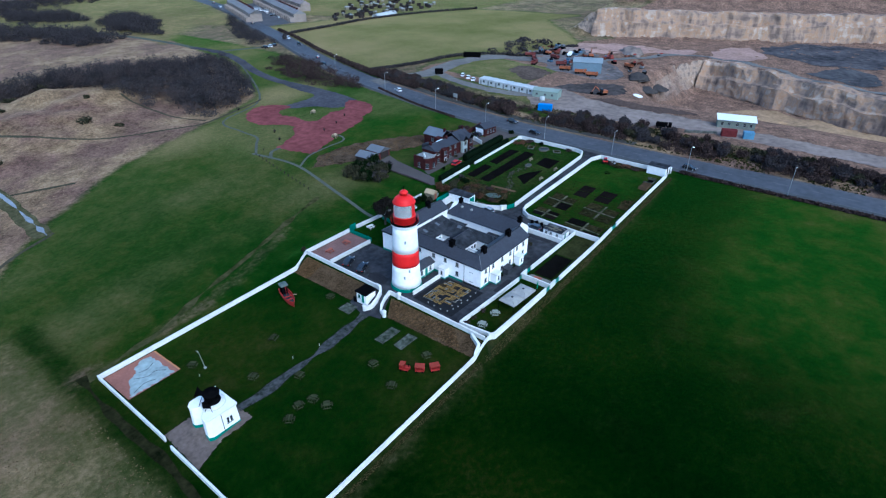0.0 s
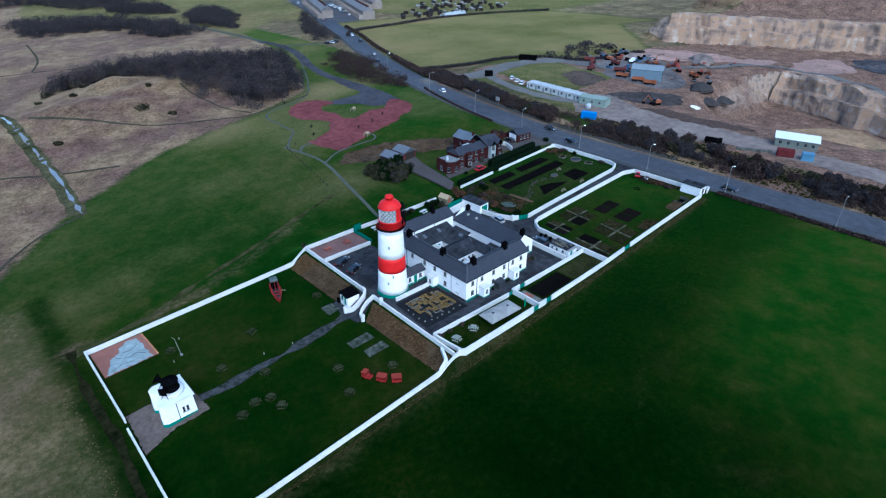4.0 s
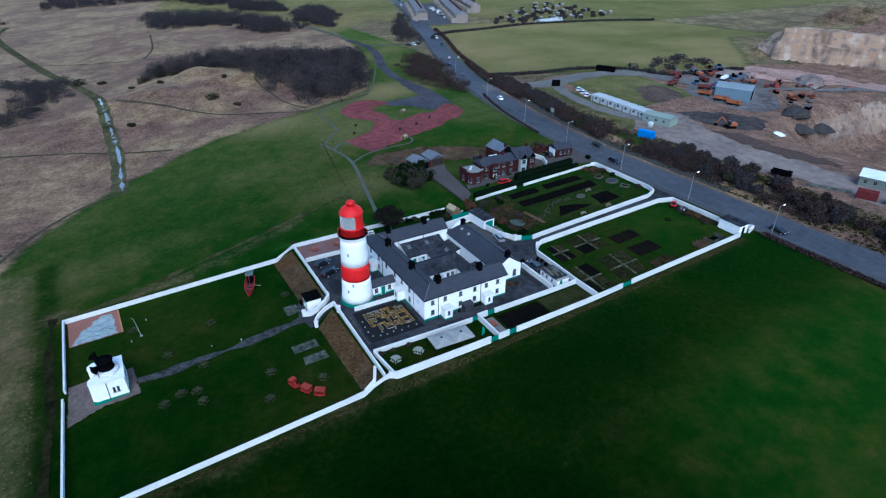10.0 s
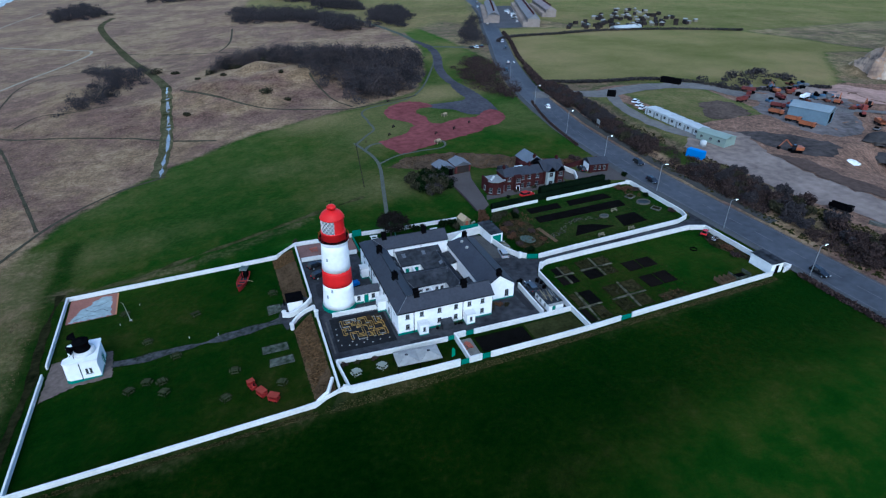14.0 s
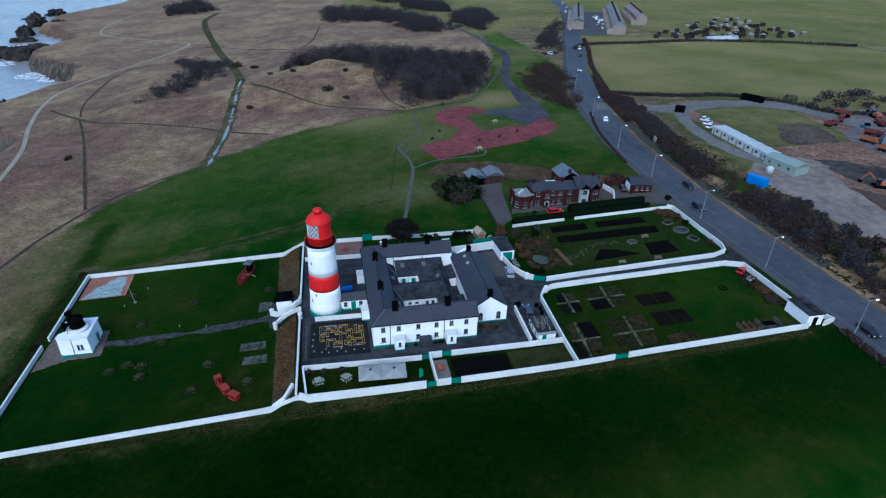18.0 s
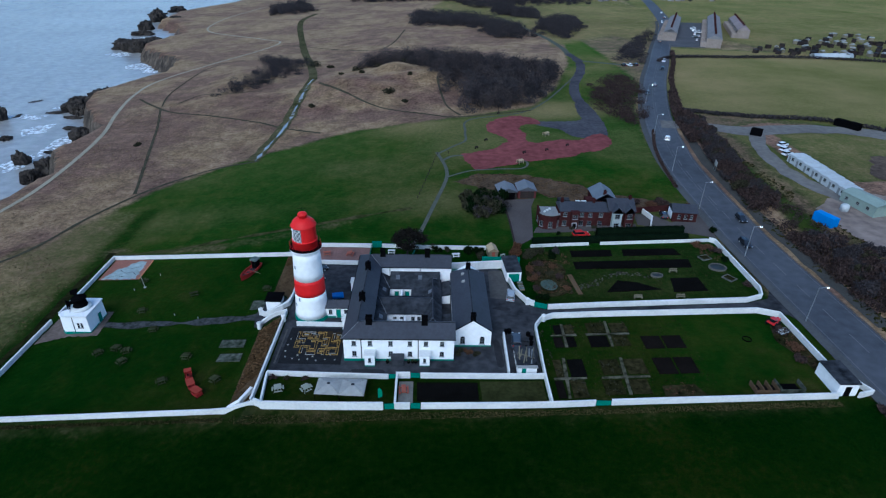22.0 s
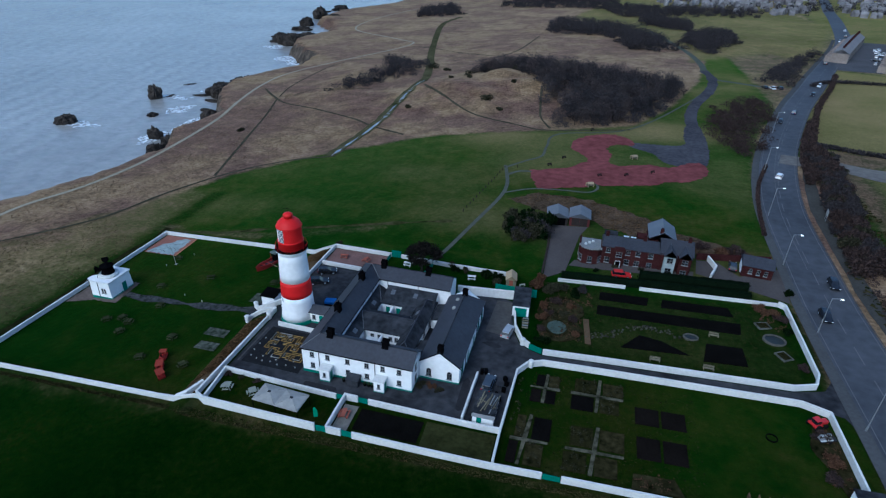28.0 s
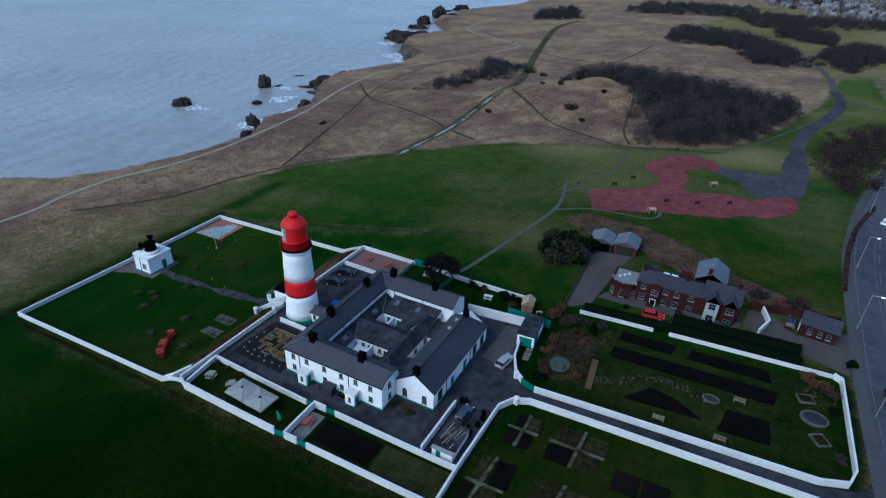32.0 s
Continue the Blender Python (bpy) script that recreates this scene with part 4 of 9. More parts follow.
for r, a, b in kerb_runs(NX_, NY_, lambda k, r: ((k, r) in filled) != ((k, r - 1) in filled)):
    part("kerb", blk(-2.0 + a * CELL, -2.0 + b * CELL + 0.07, -13.4 + r * CELL, -13.33 + r * CELL, 0, rng.uniform(0.07, 0.12)), YELLOW if rng.random() < 0.75 else CONCRETE, maze)
for r, a, b in kerb_runs(NY_, NX_, lambda k, r: ((r, k) in filled) != ((r - 1, k) in filled)):
    part("kerb", blk(-2.0 + r * CELL, -1.93 + r * CELL, -13.4 + a * CELL + 0.07, -13.4 + b * CELL, 0, rng.uniform(0.07, 0.12)), YELLOW if rng.random() < 0.75 else CONCRETE, maze)
sheet("worn_court", [(2.6, -6.0), (6.6, -6.2), (7.2, -9.4), (5.0, -9.8), (3.0, -8.2)], mat("brown_worn_asphalt", (0.03, 0.022, 0.014), 0.95, 0.5, 2.0, 0.4, 0.3), 0.083, "brown worn patch of the maze court", "paving", 1.5, 3, ragged=0.5)
tub = thing("stone_block", pose(-2.6, -13.6, 0.09), "small pale stone block on the asphalt", "stone", "blocks beside the maze")
part("block", blk(-0.13, 0.13, -0.11, 0.11, 0, 0.2, 0.03), CONCRETE, tub)
for k, (x, y) in enumerate([(-1.2, -14.1), (0.1, -14.4), (1.6, -14.2), (3.2, -14.6), (4.8, -14.3), (-2.9, -12.0), (-2.8, -10.2), (-2.6, -8.4), (5.6, -13.0), (2.4, -13.5), (-0.4, -13.2), (6.6, -14.4)]):
    copy_thing(tub, pose(x, y, 0.09, 0, 0, 37 * k))

PATCH = mat("fresh_tarmac_patch", (0.027, 0.027, 0.03), 0.85, 0.3, 1.5, 0.3, 0.1)
for pts in ([(37.0, 2.2), (39.6, 1.2), (41.0, 1.8), (39.0, 2.9)], [(10.0, -16.8), (15.6, -16.9), (15.4, -18.2), (10.2, -18.0)], [(24, -16.6), (27.5, -16.8), (27.4, -18.0), (24, -17.8)], [(-3.6, 4.0), (-1.0, 4.6), (-0.8, 9.2), (-3.4, 9.0)], [(36.4, -16), (37.6, -16), (37.4, -9), (36.2, -9)]):
    sheet("tarmac_patch", pts, PATCH, 0.058, "black patch of newer tarmac", "paving", 3.0, 2)
strip("yard_line", [(-4.0, -5.2), (-4.2, -15.4)], 0.3, PALEGRAVEL, 0.062, "pale drain line across the yard", "paving", n=3)
ws_ = thing("timber_log_store", pose(18.2, -15.3, 0.06), "dark timber store against the house front", "store")
part("box", blk(-1.1, 1.1, -0.7, 0.7, 0, 1.5, 0.04), SLATE2, ws_)
part("lid", blk(-1.2, 1.2, -0.8, 0.8, 1.5, [1.55, 1.55, 1.85, 1.85]), SLATE2, ws_)
for k, x in enumerate((20.2, 20.9, 21.5, 16.3)):
    b = thing("plant_tub", pose(x, -15.0, 0.06), "round dark plant tub by the house wall", "plant pot", "plant tubs")
    part("tub", lathe([(0.24, 0), (0.3, 0.5), (0.26, 0.5), (0.24, 0.42)], 12), BLACK, b)
    part("plant", lathe([(0.05, 0.4), (0.28, 0.6), (0.2, 0.85), (0.02, 0.95)], 7), mat("tub_foliage", (0.02, 0.035, 0.015), 0.9, 0.4, 8, 0.4, 0.4), b)
for k, (x, y) in enumerate(((38.9, -6.4), (39.6, -6.2), (43.2, -7.2), (43.6, -8.4), (43.4, -10.0))):
    b = thing("wheeled_bin", pose(x, y, 0.3, 0, 0, 20 * k), "black wheeled refuse bin in the yard", "bin", "refuse bins")
    part("body", blk(-0.28, 0.28, -0.33, 0.33, 0.05, 0.95, 0.03), BLACK, b)
    part("lid", blk(-0.31, 0.31, -0.38, 0.36, 0.95, 1.05, 0.02), BLACK, b)
    part("wheel", bar(bmesh.new(), (-0.3, 0.3, 0.1), (0.3, 0.3, 0.1), 0.1, 8), BLACK, b)


# ---- lawn with the foghorn house ----
def on_ground(x, y, turn=0.0, lift=0.0):
    return pose(x, y, ground_z(x, y) + lift, 0, 0, turn)


sheet("dead_grass_bank", [(-10.8, 26.0), (-6.0, 27.0), (-5.9, 4.6), (-7.0, 6.9), (-10.6, 7.2)], BANK, 0.10, "tawny dead grass on a steep bank", "bank", 1.0, ragged=0.18)
sheet("dead_grass_bank", [(-10.2, -3.4), (-6.2, -1.0), (-6.1, -24.9), (-9.8, -24.9)], BANK, 0.10, "tawny dead grass on a steep bank", "bank", 1.0, ragged=0.18)
strip("lawn_path", [(-44.0, 1.5), (-39.2, 0.7), (-33.3, 0.8), (-29, 0.5), (-22.4, 0.6), (-16.9, 0.9), (-12.3, 1.2), (-5.0, 1.9)], 1.9, mat("mossy_tarmac", (0.014, 0.022, 0.013), 0.9, 0.5, 1.6, 0.5, 0.2, c2=(0.075, 0.075, 0.075)), 0.07, "worn mossy tarmac path across the lawn", ragged=1.3, n=14)
strip("trodden_mud", [(-57.6, 33.0), (-58.3, 22.3), (-58.2, 10.3), (-57.8, 2.3), (-58.2, -4.0), (-58.8, -14), (-59.5, -30)], 1.5, mat("trodden_mud", (0.005, 0.009, 0.003), 0.95, 0.5, 1.4, 0.4, 0.4, c2=(0.024, 0.023, 0.01)), 0.07, "dark trodden earth outside the boundary wall", ragged=1.2, n=12)
sheet("gate_apron", [(-11.5, -2.6), (-5.2, -0.2), (-5.0, 4.0), (-8.0, 7.2), (-11.2, 7.0), (-12.5, 2.2)], TARMAC, 0.09, "worn dark tarmac by the lawn gate", "paving", 1.5)
sheet("foghorn_apron", [(-55.1, 6.9), (-50.5, 6.8), (-44.2, 6.0), (-43.6, -2.2), (-46.4, -2.4), (-49.6, -2.0), (-52.4, -3.0), (-55.5, -4.2)], mat("brown_gravel", (0.125, 0.098, 0.082), 0.95, 0.35, 1.2, 0.3, 0.3), 0.07, "brownish worn gravel apron", "paving", 2.0, ragged=0.2)
LAWNSLAB = mat("mossy_concrete", (0.032, 0.045, 0.026), 0.95, 0.5, 1.2, 0.6, 0.3, c2=(0.1, 0.105, 0.085))
SLAB = mat("old_concrete", (0.07, 0.072, 0.06), 0.95, 0.45, 1.2, 0.6, 0.3, c2=(0.14, 0.14, 0.12))
for pts in ([(-16.8, -6.0), (-12.0, -6.3), (-11.9, -8.7), (-16.8, -8.3)], [(-15.8, -10.3), (-11.5, -10.5), (-11.4, -12.8), (-16.0, -12.5)], [(-14.3, 7.4), (-11.6, 7.2), (-11.4, 4.1), (-14.3, 4.0)]):
    sheet("concrete_slab", pts, LAWNSLAB, 0.05, "old mossy concrete slab in the lawn", "slab", 1.5, kind="", thick=0.06)
PINK = mat("salmon_paving", (0.25, 0.115, 0.085), 0.85, 0.2, 2, 0.3, 0.15)
PALEBLUE = mat("pale_blue_paint", (0.27, 0.32, 0.31), 0.8, 0.3, 1.2, 0.3, 0.1)
pl = sheet("painted_court", [(-55.0, 29.2), (-45.3, 28.4), (-45.0, 19.2), (-54.8, 19.8)], PINK, 0.07, "salmon paved corner court painted with a map", "paving", 2.0)
sheet("painted_sea", [(-46.4, 27.5), (-46.2, 25.0), (-46.0, 19.5), (-50.0, 19.7), (-54.5, 20.0), (-53.6, 21.6), (-52.9, 23.2), (-52.4, 24.6), (-50.6, 25.3), (-49.8, 26.8), (-48.2, 27.9)], PALEBLUE, 0.078, step=2.0, parent=pl, ragged=0.35)
for pts in ([(-51.6, 24.2), (-49.6, 22.6), (-48.0, 22.8), (-46.6, 21.4)], [(-50.2, 25.0), (-48.6, 24.6), (-47.0, 25.4)], [(-53.4, 20.6), (-51.0, 21.4), (-49.0, 20.6)]):
    strip("painted_line", pts, 0.12, mat("dark_paint_line", (0.07, 0.075, 0.075), 0.85, 0.3, 3, 0.5, 0.05), 0.086, parent=pl)
strip("court_edging", [(-45.2, 28.2), (-44.9, 19.2)], 0.3, mat("orange_brick", (0.4, 0.18, 0.08), 0.9, 0.2, 3, 0.5, 0.2), 0.09, parent=pl)

# scalloped wing walls of the lawn gate
def arc(cx, cy, r, a0, a1, n=7):
    return [(cx + r * math.cos(radians(a0 + (a1 - a0) * k / n)), cy + r * math.sin(radians(a0 + (a1 - a0) * k / n))) for k in range(n + 1)]


garden_wall([(-5.3, 4.2), (-5.5, 2.9), (-6.6, 1.8), (-8.6, 1.2), (-10.2, 1.3), (-11.2, 2.0)], 1.2, 0.45, name="wing_wall")
garden_wall([(-5.3, 0.2), (-7.4, -0.2), (-9.0, -0.7), (-10.0, -1.4), (-10.3, -2.4)], 1.0, 0.4, name="wing_wall")
garden_wall([(-9.6, -25.7), (-7.6, -25.2), (-6.2, -22.4)], 1.0, 0.45, name="wing_wall")
for x, y in ((-11.3, 2.2), (-10.35, -2.7), (-5.3, -2.5), (44.6, 3.6), (47.0, -2.4)):
    g = thing("gate_pier", on_ground(x, y), "white-painted round gate pier with a cap", "pier", "gate piers")
    part("shaft", lathe([(0.42, -0.3), (0.42, 1.25), (0.5, 1.3), (0.5, 1.42), (0.3, 1.6)], 14), WALLWHITE, g)

kiosk = thing("lawn_kiosk", on_ground(-8.7, 4.2), "small white kiosk with a black roof at the lawn gate", "kiosk")
part("wall", blk(-1.5, 1.5, -1.4, 1.4, -0.6, 2.1), WHITE, kiosk)
part("roof", blk(-1.75, 1.75, -1.65, 1.65, 2.1, [2.2, 2.2, 2.5, 2.5], 0.02), BLACK, kiosk, "black felted roof")
door(kiosk, -1.5, -0.55, 0, 180, 0.8)
window(kiosk, -1.5, 0.6, 1.3, 180, 0.6, 0.8, frame=GREEN)
for k in range(3):
    part("board", blk(-2.0 - 0.12 * k, -1.95 - 0.12 * k, 0.9, 1.7, -0.1, 1.1), BLACK, kiosk)

fog = thing("foghorn_house", on_ground(-47.8, 1.9, 0, 0.15), "square white foghorn house with a green plinth and black horns", "foghorn house")


def tapered(pts, z0, z1, inset):
    """An upright block over a plan outline, drawn in towards its middle at the top."""
    bm = bmesh.new()
    mx, my = sum(p[0] for p in pts) / len(pts), sum(p[1] for p in pts) / len(pts)
    lo = [bm.verts.new((x, y, z0)) for x, y in pts]
    hi = [bm.verts.new((x + (mx - x) * inset, y + (my - y) * inset, z1)) for x, y in pts]
    bm.faces.new(lo[::-1]), bm.faces.new(hi)
    for i in range(len(pts)):
        j = (i + 1) % len(pts)
        bm.faces.new((lo[i], lo[j], hi[j], hi[i]))
    bmesh.ops.recalc_face_normals(bm, faces=bm.faces[:])
    return bm


foot = [(2.5, -3.1), (2.5, 3.4), (-2.4, 3.4), (-3.2, 2.6), (-3.2, 1.8), (-1.6, 0.6), (-1.7, -0.2), (-3.2, -1.4), (-3.3, -2.6), (-2.6, -3.1)]
part("wall", tapered(foot, -0.5, 3.9, 0.05), WHITE, fog)
part("green_plinth", tapered([(x * 1.015, y * 1.015) for x, y in foot], -0.5, 0.35, 0.005), GREEN, fog)
part("parapet", tapered([(x * 0.99, y * 0.99) for x, y in foot], 3.9, 4.25, -0.02), WHITE, fog)
smooth(part("roof_drum", lathe([(2.0, 4.25), (2.0, 4.7), (1.75, 4.85), (1.2, 4.9)], 28), WALLWHITE, fog))
smooth(part("horn_base", lathe([(1.35, 4.85), (1.4, 5.0), (1.25, 5.15), (1.25, 6.45), (1.42, 6.5), (1.42, 6.7), (1.1, 6.82), (0.5, 6.86), (0.46, 7.05), (0.05, 7.1)], 28), BLACK, fog, "black iron horn housing"))
for ang, lift_, ln in ((136, 0.85, 2.6), (218, -0.15, 2.3)):
    h = part("trumpet", lathe([(0.34, 0.6), (0.36, 1.3), (0.46, ln * 0.75), (0.9, ln), (1.0, ln + 0.04), (0.85, ln - 0.1), (0.3, ln * 0.7)], 4), BLACK, fog, "black square-mouthed trumpet of the foghorn")
    h.matrix_basis = pose(0, 0, 5.9, 0, 90 - 24 * lift_ - 6, ang) @ pose(0, 0, 0, 0, 0, 45)
    part("stay", bar(bmesh.new(), (2.3 * math.cos(radians(ang + 16)), 2.3 * math.sin(radians(ang + 16)), 4.3), (1.6 * math.cos(radians(ang)), 1.6 * math.sin(radians(ang)), 5.8), 0.05), BLACK, fog)
    part("stay", bar(bmesh.new(), (2.3 * math.cos(radians(ang - 16)), 2.3 * math.sin(radians(ang - 16)), 4.3), (1.6 * math.cos(radians(ang)), 1.6 * math.sin(radians(ang)), 5.8), 0.05), BLACK, fog)
door(fog, 2.5, 0.9, 0.1, 0, 1.2, 2.3)
for x in (0.35, 1.0):
    window(fog, x, -3.02, 1.9, -90, 0.42, 1.1, 1, 2)
window(fog, -1.4, 3.36, 1.9, 90, 0.6, 1.1)
part("downpipe", bar(bmesh.new(), (-0.6, -3.16, 0.2), (-0.6, -2.98, 4.0), 0.06), BLACK, fog)
OLIVE = mat("mossy_timber", (0.034, 0.038, 0.018), 0.9, 0.4, 5, 0.5, 0.3, rnd=0.3)
WHITEWOOD = mat("pale_timber", (0.27, 0.28, 0.23), 0.85, 0.25, 5, 0.5, 0.2)


def picnic_table(m, material, label):
    """A square-topped picnic table with four benches."""
    t = thing("picnic_table", m, label, "picnic table", "picnic tables")
    for k in range(5):
        part("tabletop_board", blk(-0.62, 0.62, -0.62 + k * 0.25, -0.40 + k * 0.25, 0.72, 0.77), material, t)
    for k in range(4):
        b = part("bench_seat", blk(-0.5, 0.5, 0.8, 1.02, 0.43, 0.48), material, t)
        b.matrix_basis = pose(0, 0, 0, 0, 0, 90 * k)
        g = bar(bmesh.new(), (0.35, 0.35, 0.72), (0.7, 0.7, 0), 0.06, 4)
        part("leg", g, material, t).matrix_basis = pose(0, 0, 0, 0, 0, 90 * k)
        part("seat_arm", blk(-0.05, 0.05, 0.3, 0.95, 0.36, 0.43), material, t).matrix_basis = pose(0, 0, 0, 0, 0, 90 * k)
    return t


first = picnic_table(on_ground(-37.8, 5.5, 20), OLIVE, "mossy weathered timber picnic table with four benches")
for k, (x, y) in enumerate([(-32.4, -1.5), (-40.3, -8.2), (-37.3, -7.1), (-34.8, -8.1), (-34.3, -11.2), (-22.1, -10.8), (-24.1, -17.4), (-14.4, -17.7), (-12.5, 11.7), (-42.9, 17.9)]):
    copy_thing(first, on_ground(x, y, 33 * k + 10))
second = picnic_table(on_ground(-1.9, -22.1, 15), WHITEWOOD, "pale bleached timber picnic table with four benches")
copy_thing(second, on_ground(2.9, -22.0, 40))


def bench_table(m, material, label):
    """A long picnic bench on A-frames."""
    t = thing("picnic_bench", m, label, "picnic bench", "picnic benches")
    for k in range(3):
        part("tabletop_board", blk(-0.9, 0.9, -0.36 + k * 0.25, -0.14 + k * 0.25, 0.72, 0.77), material, t)
    for s in (-1, 1):
        part("bench_seat", blk(-0.9, 0.9, s * 0.72 - 0.13, s * 0.72 + 0.13, 0.42, 0.47), material, t)
        for e in (-0.65, 0.65):
            part("leg", bar(bmesh.new(), (e, s * 0.2, 0.72), (e, s * 0.75, 0), 0.06, 4), material, t)
        part("cross_rail", blk(s * 0.65 - 0.04, s * 0.65 + 0.04, -0.8, 0.8, 0.34, 0.42), material, t)
    return t


LIGHTWOOD = mat("new_timber", (0.36, 0.28, 0.17), 0.8, 0.2, 5, 0.5, 0.2)
bench_table(on_ground(-28.7, 11.1, 25), OLIVE, "mossy weathered timber picnic bench on the lawn")
REDWOOD = mat("red_timber", (0.28, 0.09, 0.06), 0.8, 0.25, 5, 0.5, 0.2)
rt = bench_table(on_ground(-1.0, 24.4, 10, 0.06), REDWOOD, "red-brown timber picnic bench on the brick terrace")
copy_thing(rt, on_ground(4.6, 24.3, 80, 0.06))
wt = bench_table(on_ground(14.5, 25.6, 0), WALLWHITE, "white-painted picnic bench on the grass")
copy_thing(wt, on_ground(30.2, 24.0, 8))
bench_table(on_ground(19.6, -22.4, 95), REDWOOD, "red-brown timber picnic bench in the walled plot")

# play train of three small red wagons
TRAINRED = mat("faded_red_timber", (0.24, 0.016, 0.012), 0.7, 0.25, 3, 0.5, 0.15)
TRAINROOF = mat("faded_red_roof", (0.23, 0.04, 0.028), 0.75, 0.2, 3, 0.5, 0.1)


def wagon(m, engine=False):
    t = thing("play_train_engine" if engine else "play_train_wagon", m @ Matrix.Diagonal((0.85, 0.85, 0.85, 1)), "red timber play-train " + ("engine with a boiler and cab" if engine else "wagon with an open roofed body"), "play train", "play train on the lawn")
    part("floor", blk(-1.0, 1.0, -0.65, 0.65, 0.25, 0.35), TRAINRED, t)
    for s in (-1, 1):
        part("side_panel", blk(-1.0, 1.0, s * 0.65 - 0.03, s * 0.65 + 0.03, 0.35, 0.85), TRAINRED, t)
        part("end_panel", blk(s * 1.0 - 0.03, s * 1.0 + 0.03, -0.62, 0.62, 0.35, 0.85), TRAINRED, t)
        part("seat", blk(s * 0.72 - 0.2, s * 0.72 + 0.2, -0.6, 0.6, 0.35, 0.62), TRAINRED, t)
        for e in (-0.65, 0.65):
            part("wheel", bar(bmesh.new(), (e, s * 0.62, 0.2), (e, s * 0.72, 0.2), 0.22, 12), BLACK, t)
    if engine:
        part("boiler", bar(bmesh.new(), (0.1, 0, 0.85), (1.3, 0, 0.85), 0.42, 14), TRAINRED, t)
        part("funnel", lathe([(0.14, 0), (0.12, 0.5), (0.2, 0.6)], 10), BLACK, t).matrix_basis = pose(1.0, 0, 1.2)
        part("cab_roof", blk(-1.1, 0.1, -0.75, 0.75, 1.7, 1.78, 0.02), TRAINROOF, t)
        posts = [(-1.0, s * 0.62) for s in (-1, 1)] + [(0.0, s * 0.62) for s in (-1, 1)]
    else:
        part("roof", blk(-1.1, 1.1, -0.78, 0.78, 1.55, 1.63, 0.02), TRAINROOF, t)
        posts = [(e, s * 0.62) for e in (-0.95, 0.95) for s in (-1, 1)]
    for x, y in posts:
        part("post", blk(x - 0.05, x + 0.05, y - 0.05, y + 0.05, 0.35, 1.7 if engine else 1.55), TRAINRED, t)


wagon(on_ground(-19.5, -16.5, -68), True)
wagon(on_ground(-18.1, -19.1, -58))
wagon(on_ground(-16.3, -21.2, -35))

# red play boat
boat = thing("play_boat", on_ground(-18.3, 19.4, -108) @ Matrix.Diagonal((1.08, 0.9, 1.3, 1)), "red timber play boat with a grey-roofed wheelhouse", "play boat")
bm = bmesh.new()
hull = [(-3.4, 1.0), (-2.0, 1.25), (0, 1.3), (1.8, 1.05), (3.0, 0.5), (3.7, 0.03)]
ring = [(x, w) for x, w in hull] + [(x, -w) for x, w in hull[::-1]]
lo = [bm.verts.new((x * 0.93, w * 0.75, 0)) for x, w in ring]
hi = [bm.verts.new((x, w, 0.75 + max(0, x) * 0.08)) for x, w in ring]
inn = [bm.verts.new((x * 0.95, w * 0.88, 0.75 + max(0, x) * 0.08)) for x, w in ring]
dk = [bm.verts.new((x * 0.93, w * 0.85, 0.35)) for x, w in ring]
for a, b in ((lo, hi), (hi, inn), (inn, dk)):
    for i in range(len(ring)):
        j = (i + 1) % len(ring)
        bm.faces.new((a[i], a[j], b[j], b[i]))
bm.faces.new(dk), bm.faces.new(lo[::-1])
bmesh.ops.recalc_face_normals(bm, faces=bm.faces[:])
part("hull", bm, TRAINRED, boat)
part("wheelhouse", blk(-2.9, -1.4, -0.7, 0.7, 0.35, 1.9, 0.03), BLACK, boat, "dark open wheelhouse")
part("wheelhouse_roof", blk(-3.1, -1.2, -0.95, 0.95, 1.9, [2.05, 2.25, 2.25, 2.05], 0.02), mat("grey_green_felt", (0.11, 0.135, 0.125), 0.9, 0.3, 2, 0.5, 0.1), boat, "grey-green felt roof")
for x in (0.2, 1.3):
    part("thwart", blk(x, x + 0.3, -1.0, 1.0, 0.6, 0.68), TRAINRED, boat)
part("deck", blk(-1.3, 2.3, -0.75, 0.75, 0.36, 0.42), SLATE2, boat, "dark planked deck")
part("mast", bar(bmesh.new(), (-0.6, 0, 0.35), (-0.6, 0, 2.2), 0.06), TRAINRED, boat)
part("oar", bar(bmesh.new(), (0.4, 1.2, 0.8), (-0.4, 2.6, 0.05), 0.05), LIGHTWOOD, boat)

pole = thing("flagpole", on_ground(-41.7, 15.5), "thin leaning white post on the lawn", "post")
part("shaft", bar(bmesh.new(), (0, 0, -0.2), (-0.5, 0.1, 4.4), 0.07, 8, 0.05), WHITEWOOD, pole)
part("arm", bar(bmesh.new(), (-0.5, 0.1, 4.3), (-0.9, 0.15, 4.75), 0.04, 6), WHITEWOOD, pole)
part("foot", blk(-0.25, 0.25, -0.25, 0.25, -0.05, 0.12), CONCRETE, pole)
for x, y in ((-43.6, 14.4), (-40.2, 20.5), (-30.0, 3.4), (-24.5, 1.9)):
    t = thing("marker_post", on_ground(x, y), "short pale marker post in the lawn", "post", "lawn markers")
    part("stub", lathe([(0.09, 0), (0.08, 0.5), (0.02, 0.55)], 8), WHITEWOOD, t)

# garden with the shelter
CANVAS = mat("weathered_canvas", (0.29, 0.285, 0.265), 0.8, 0.2, 1.5, 0.3, 0.1)


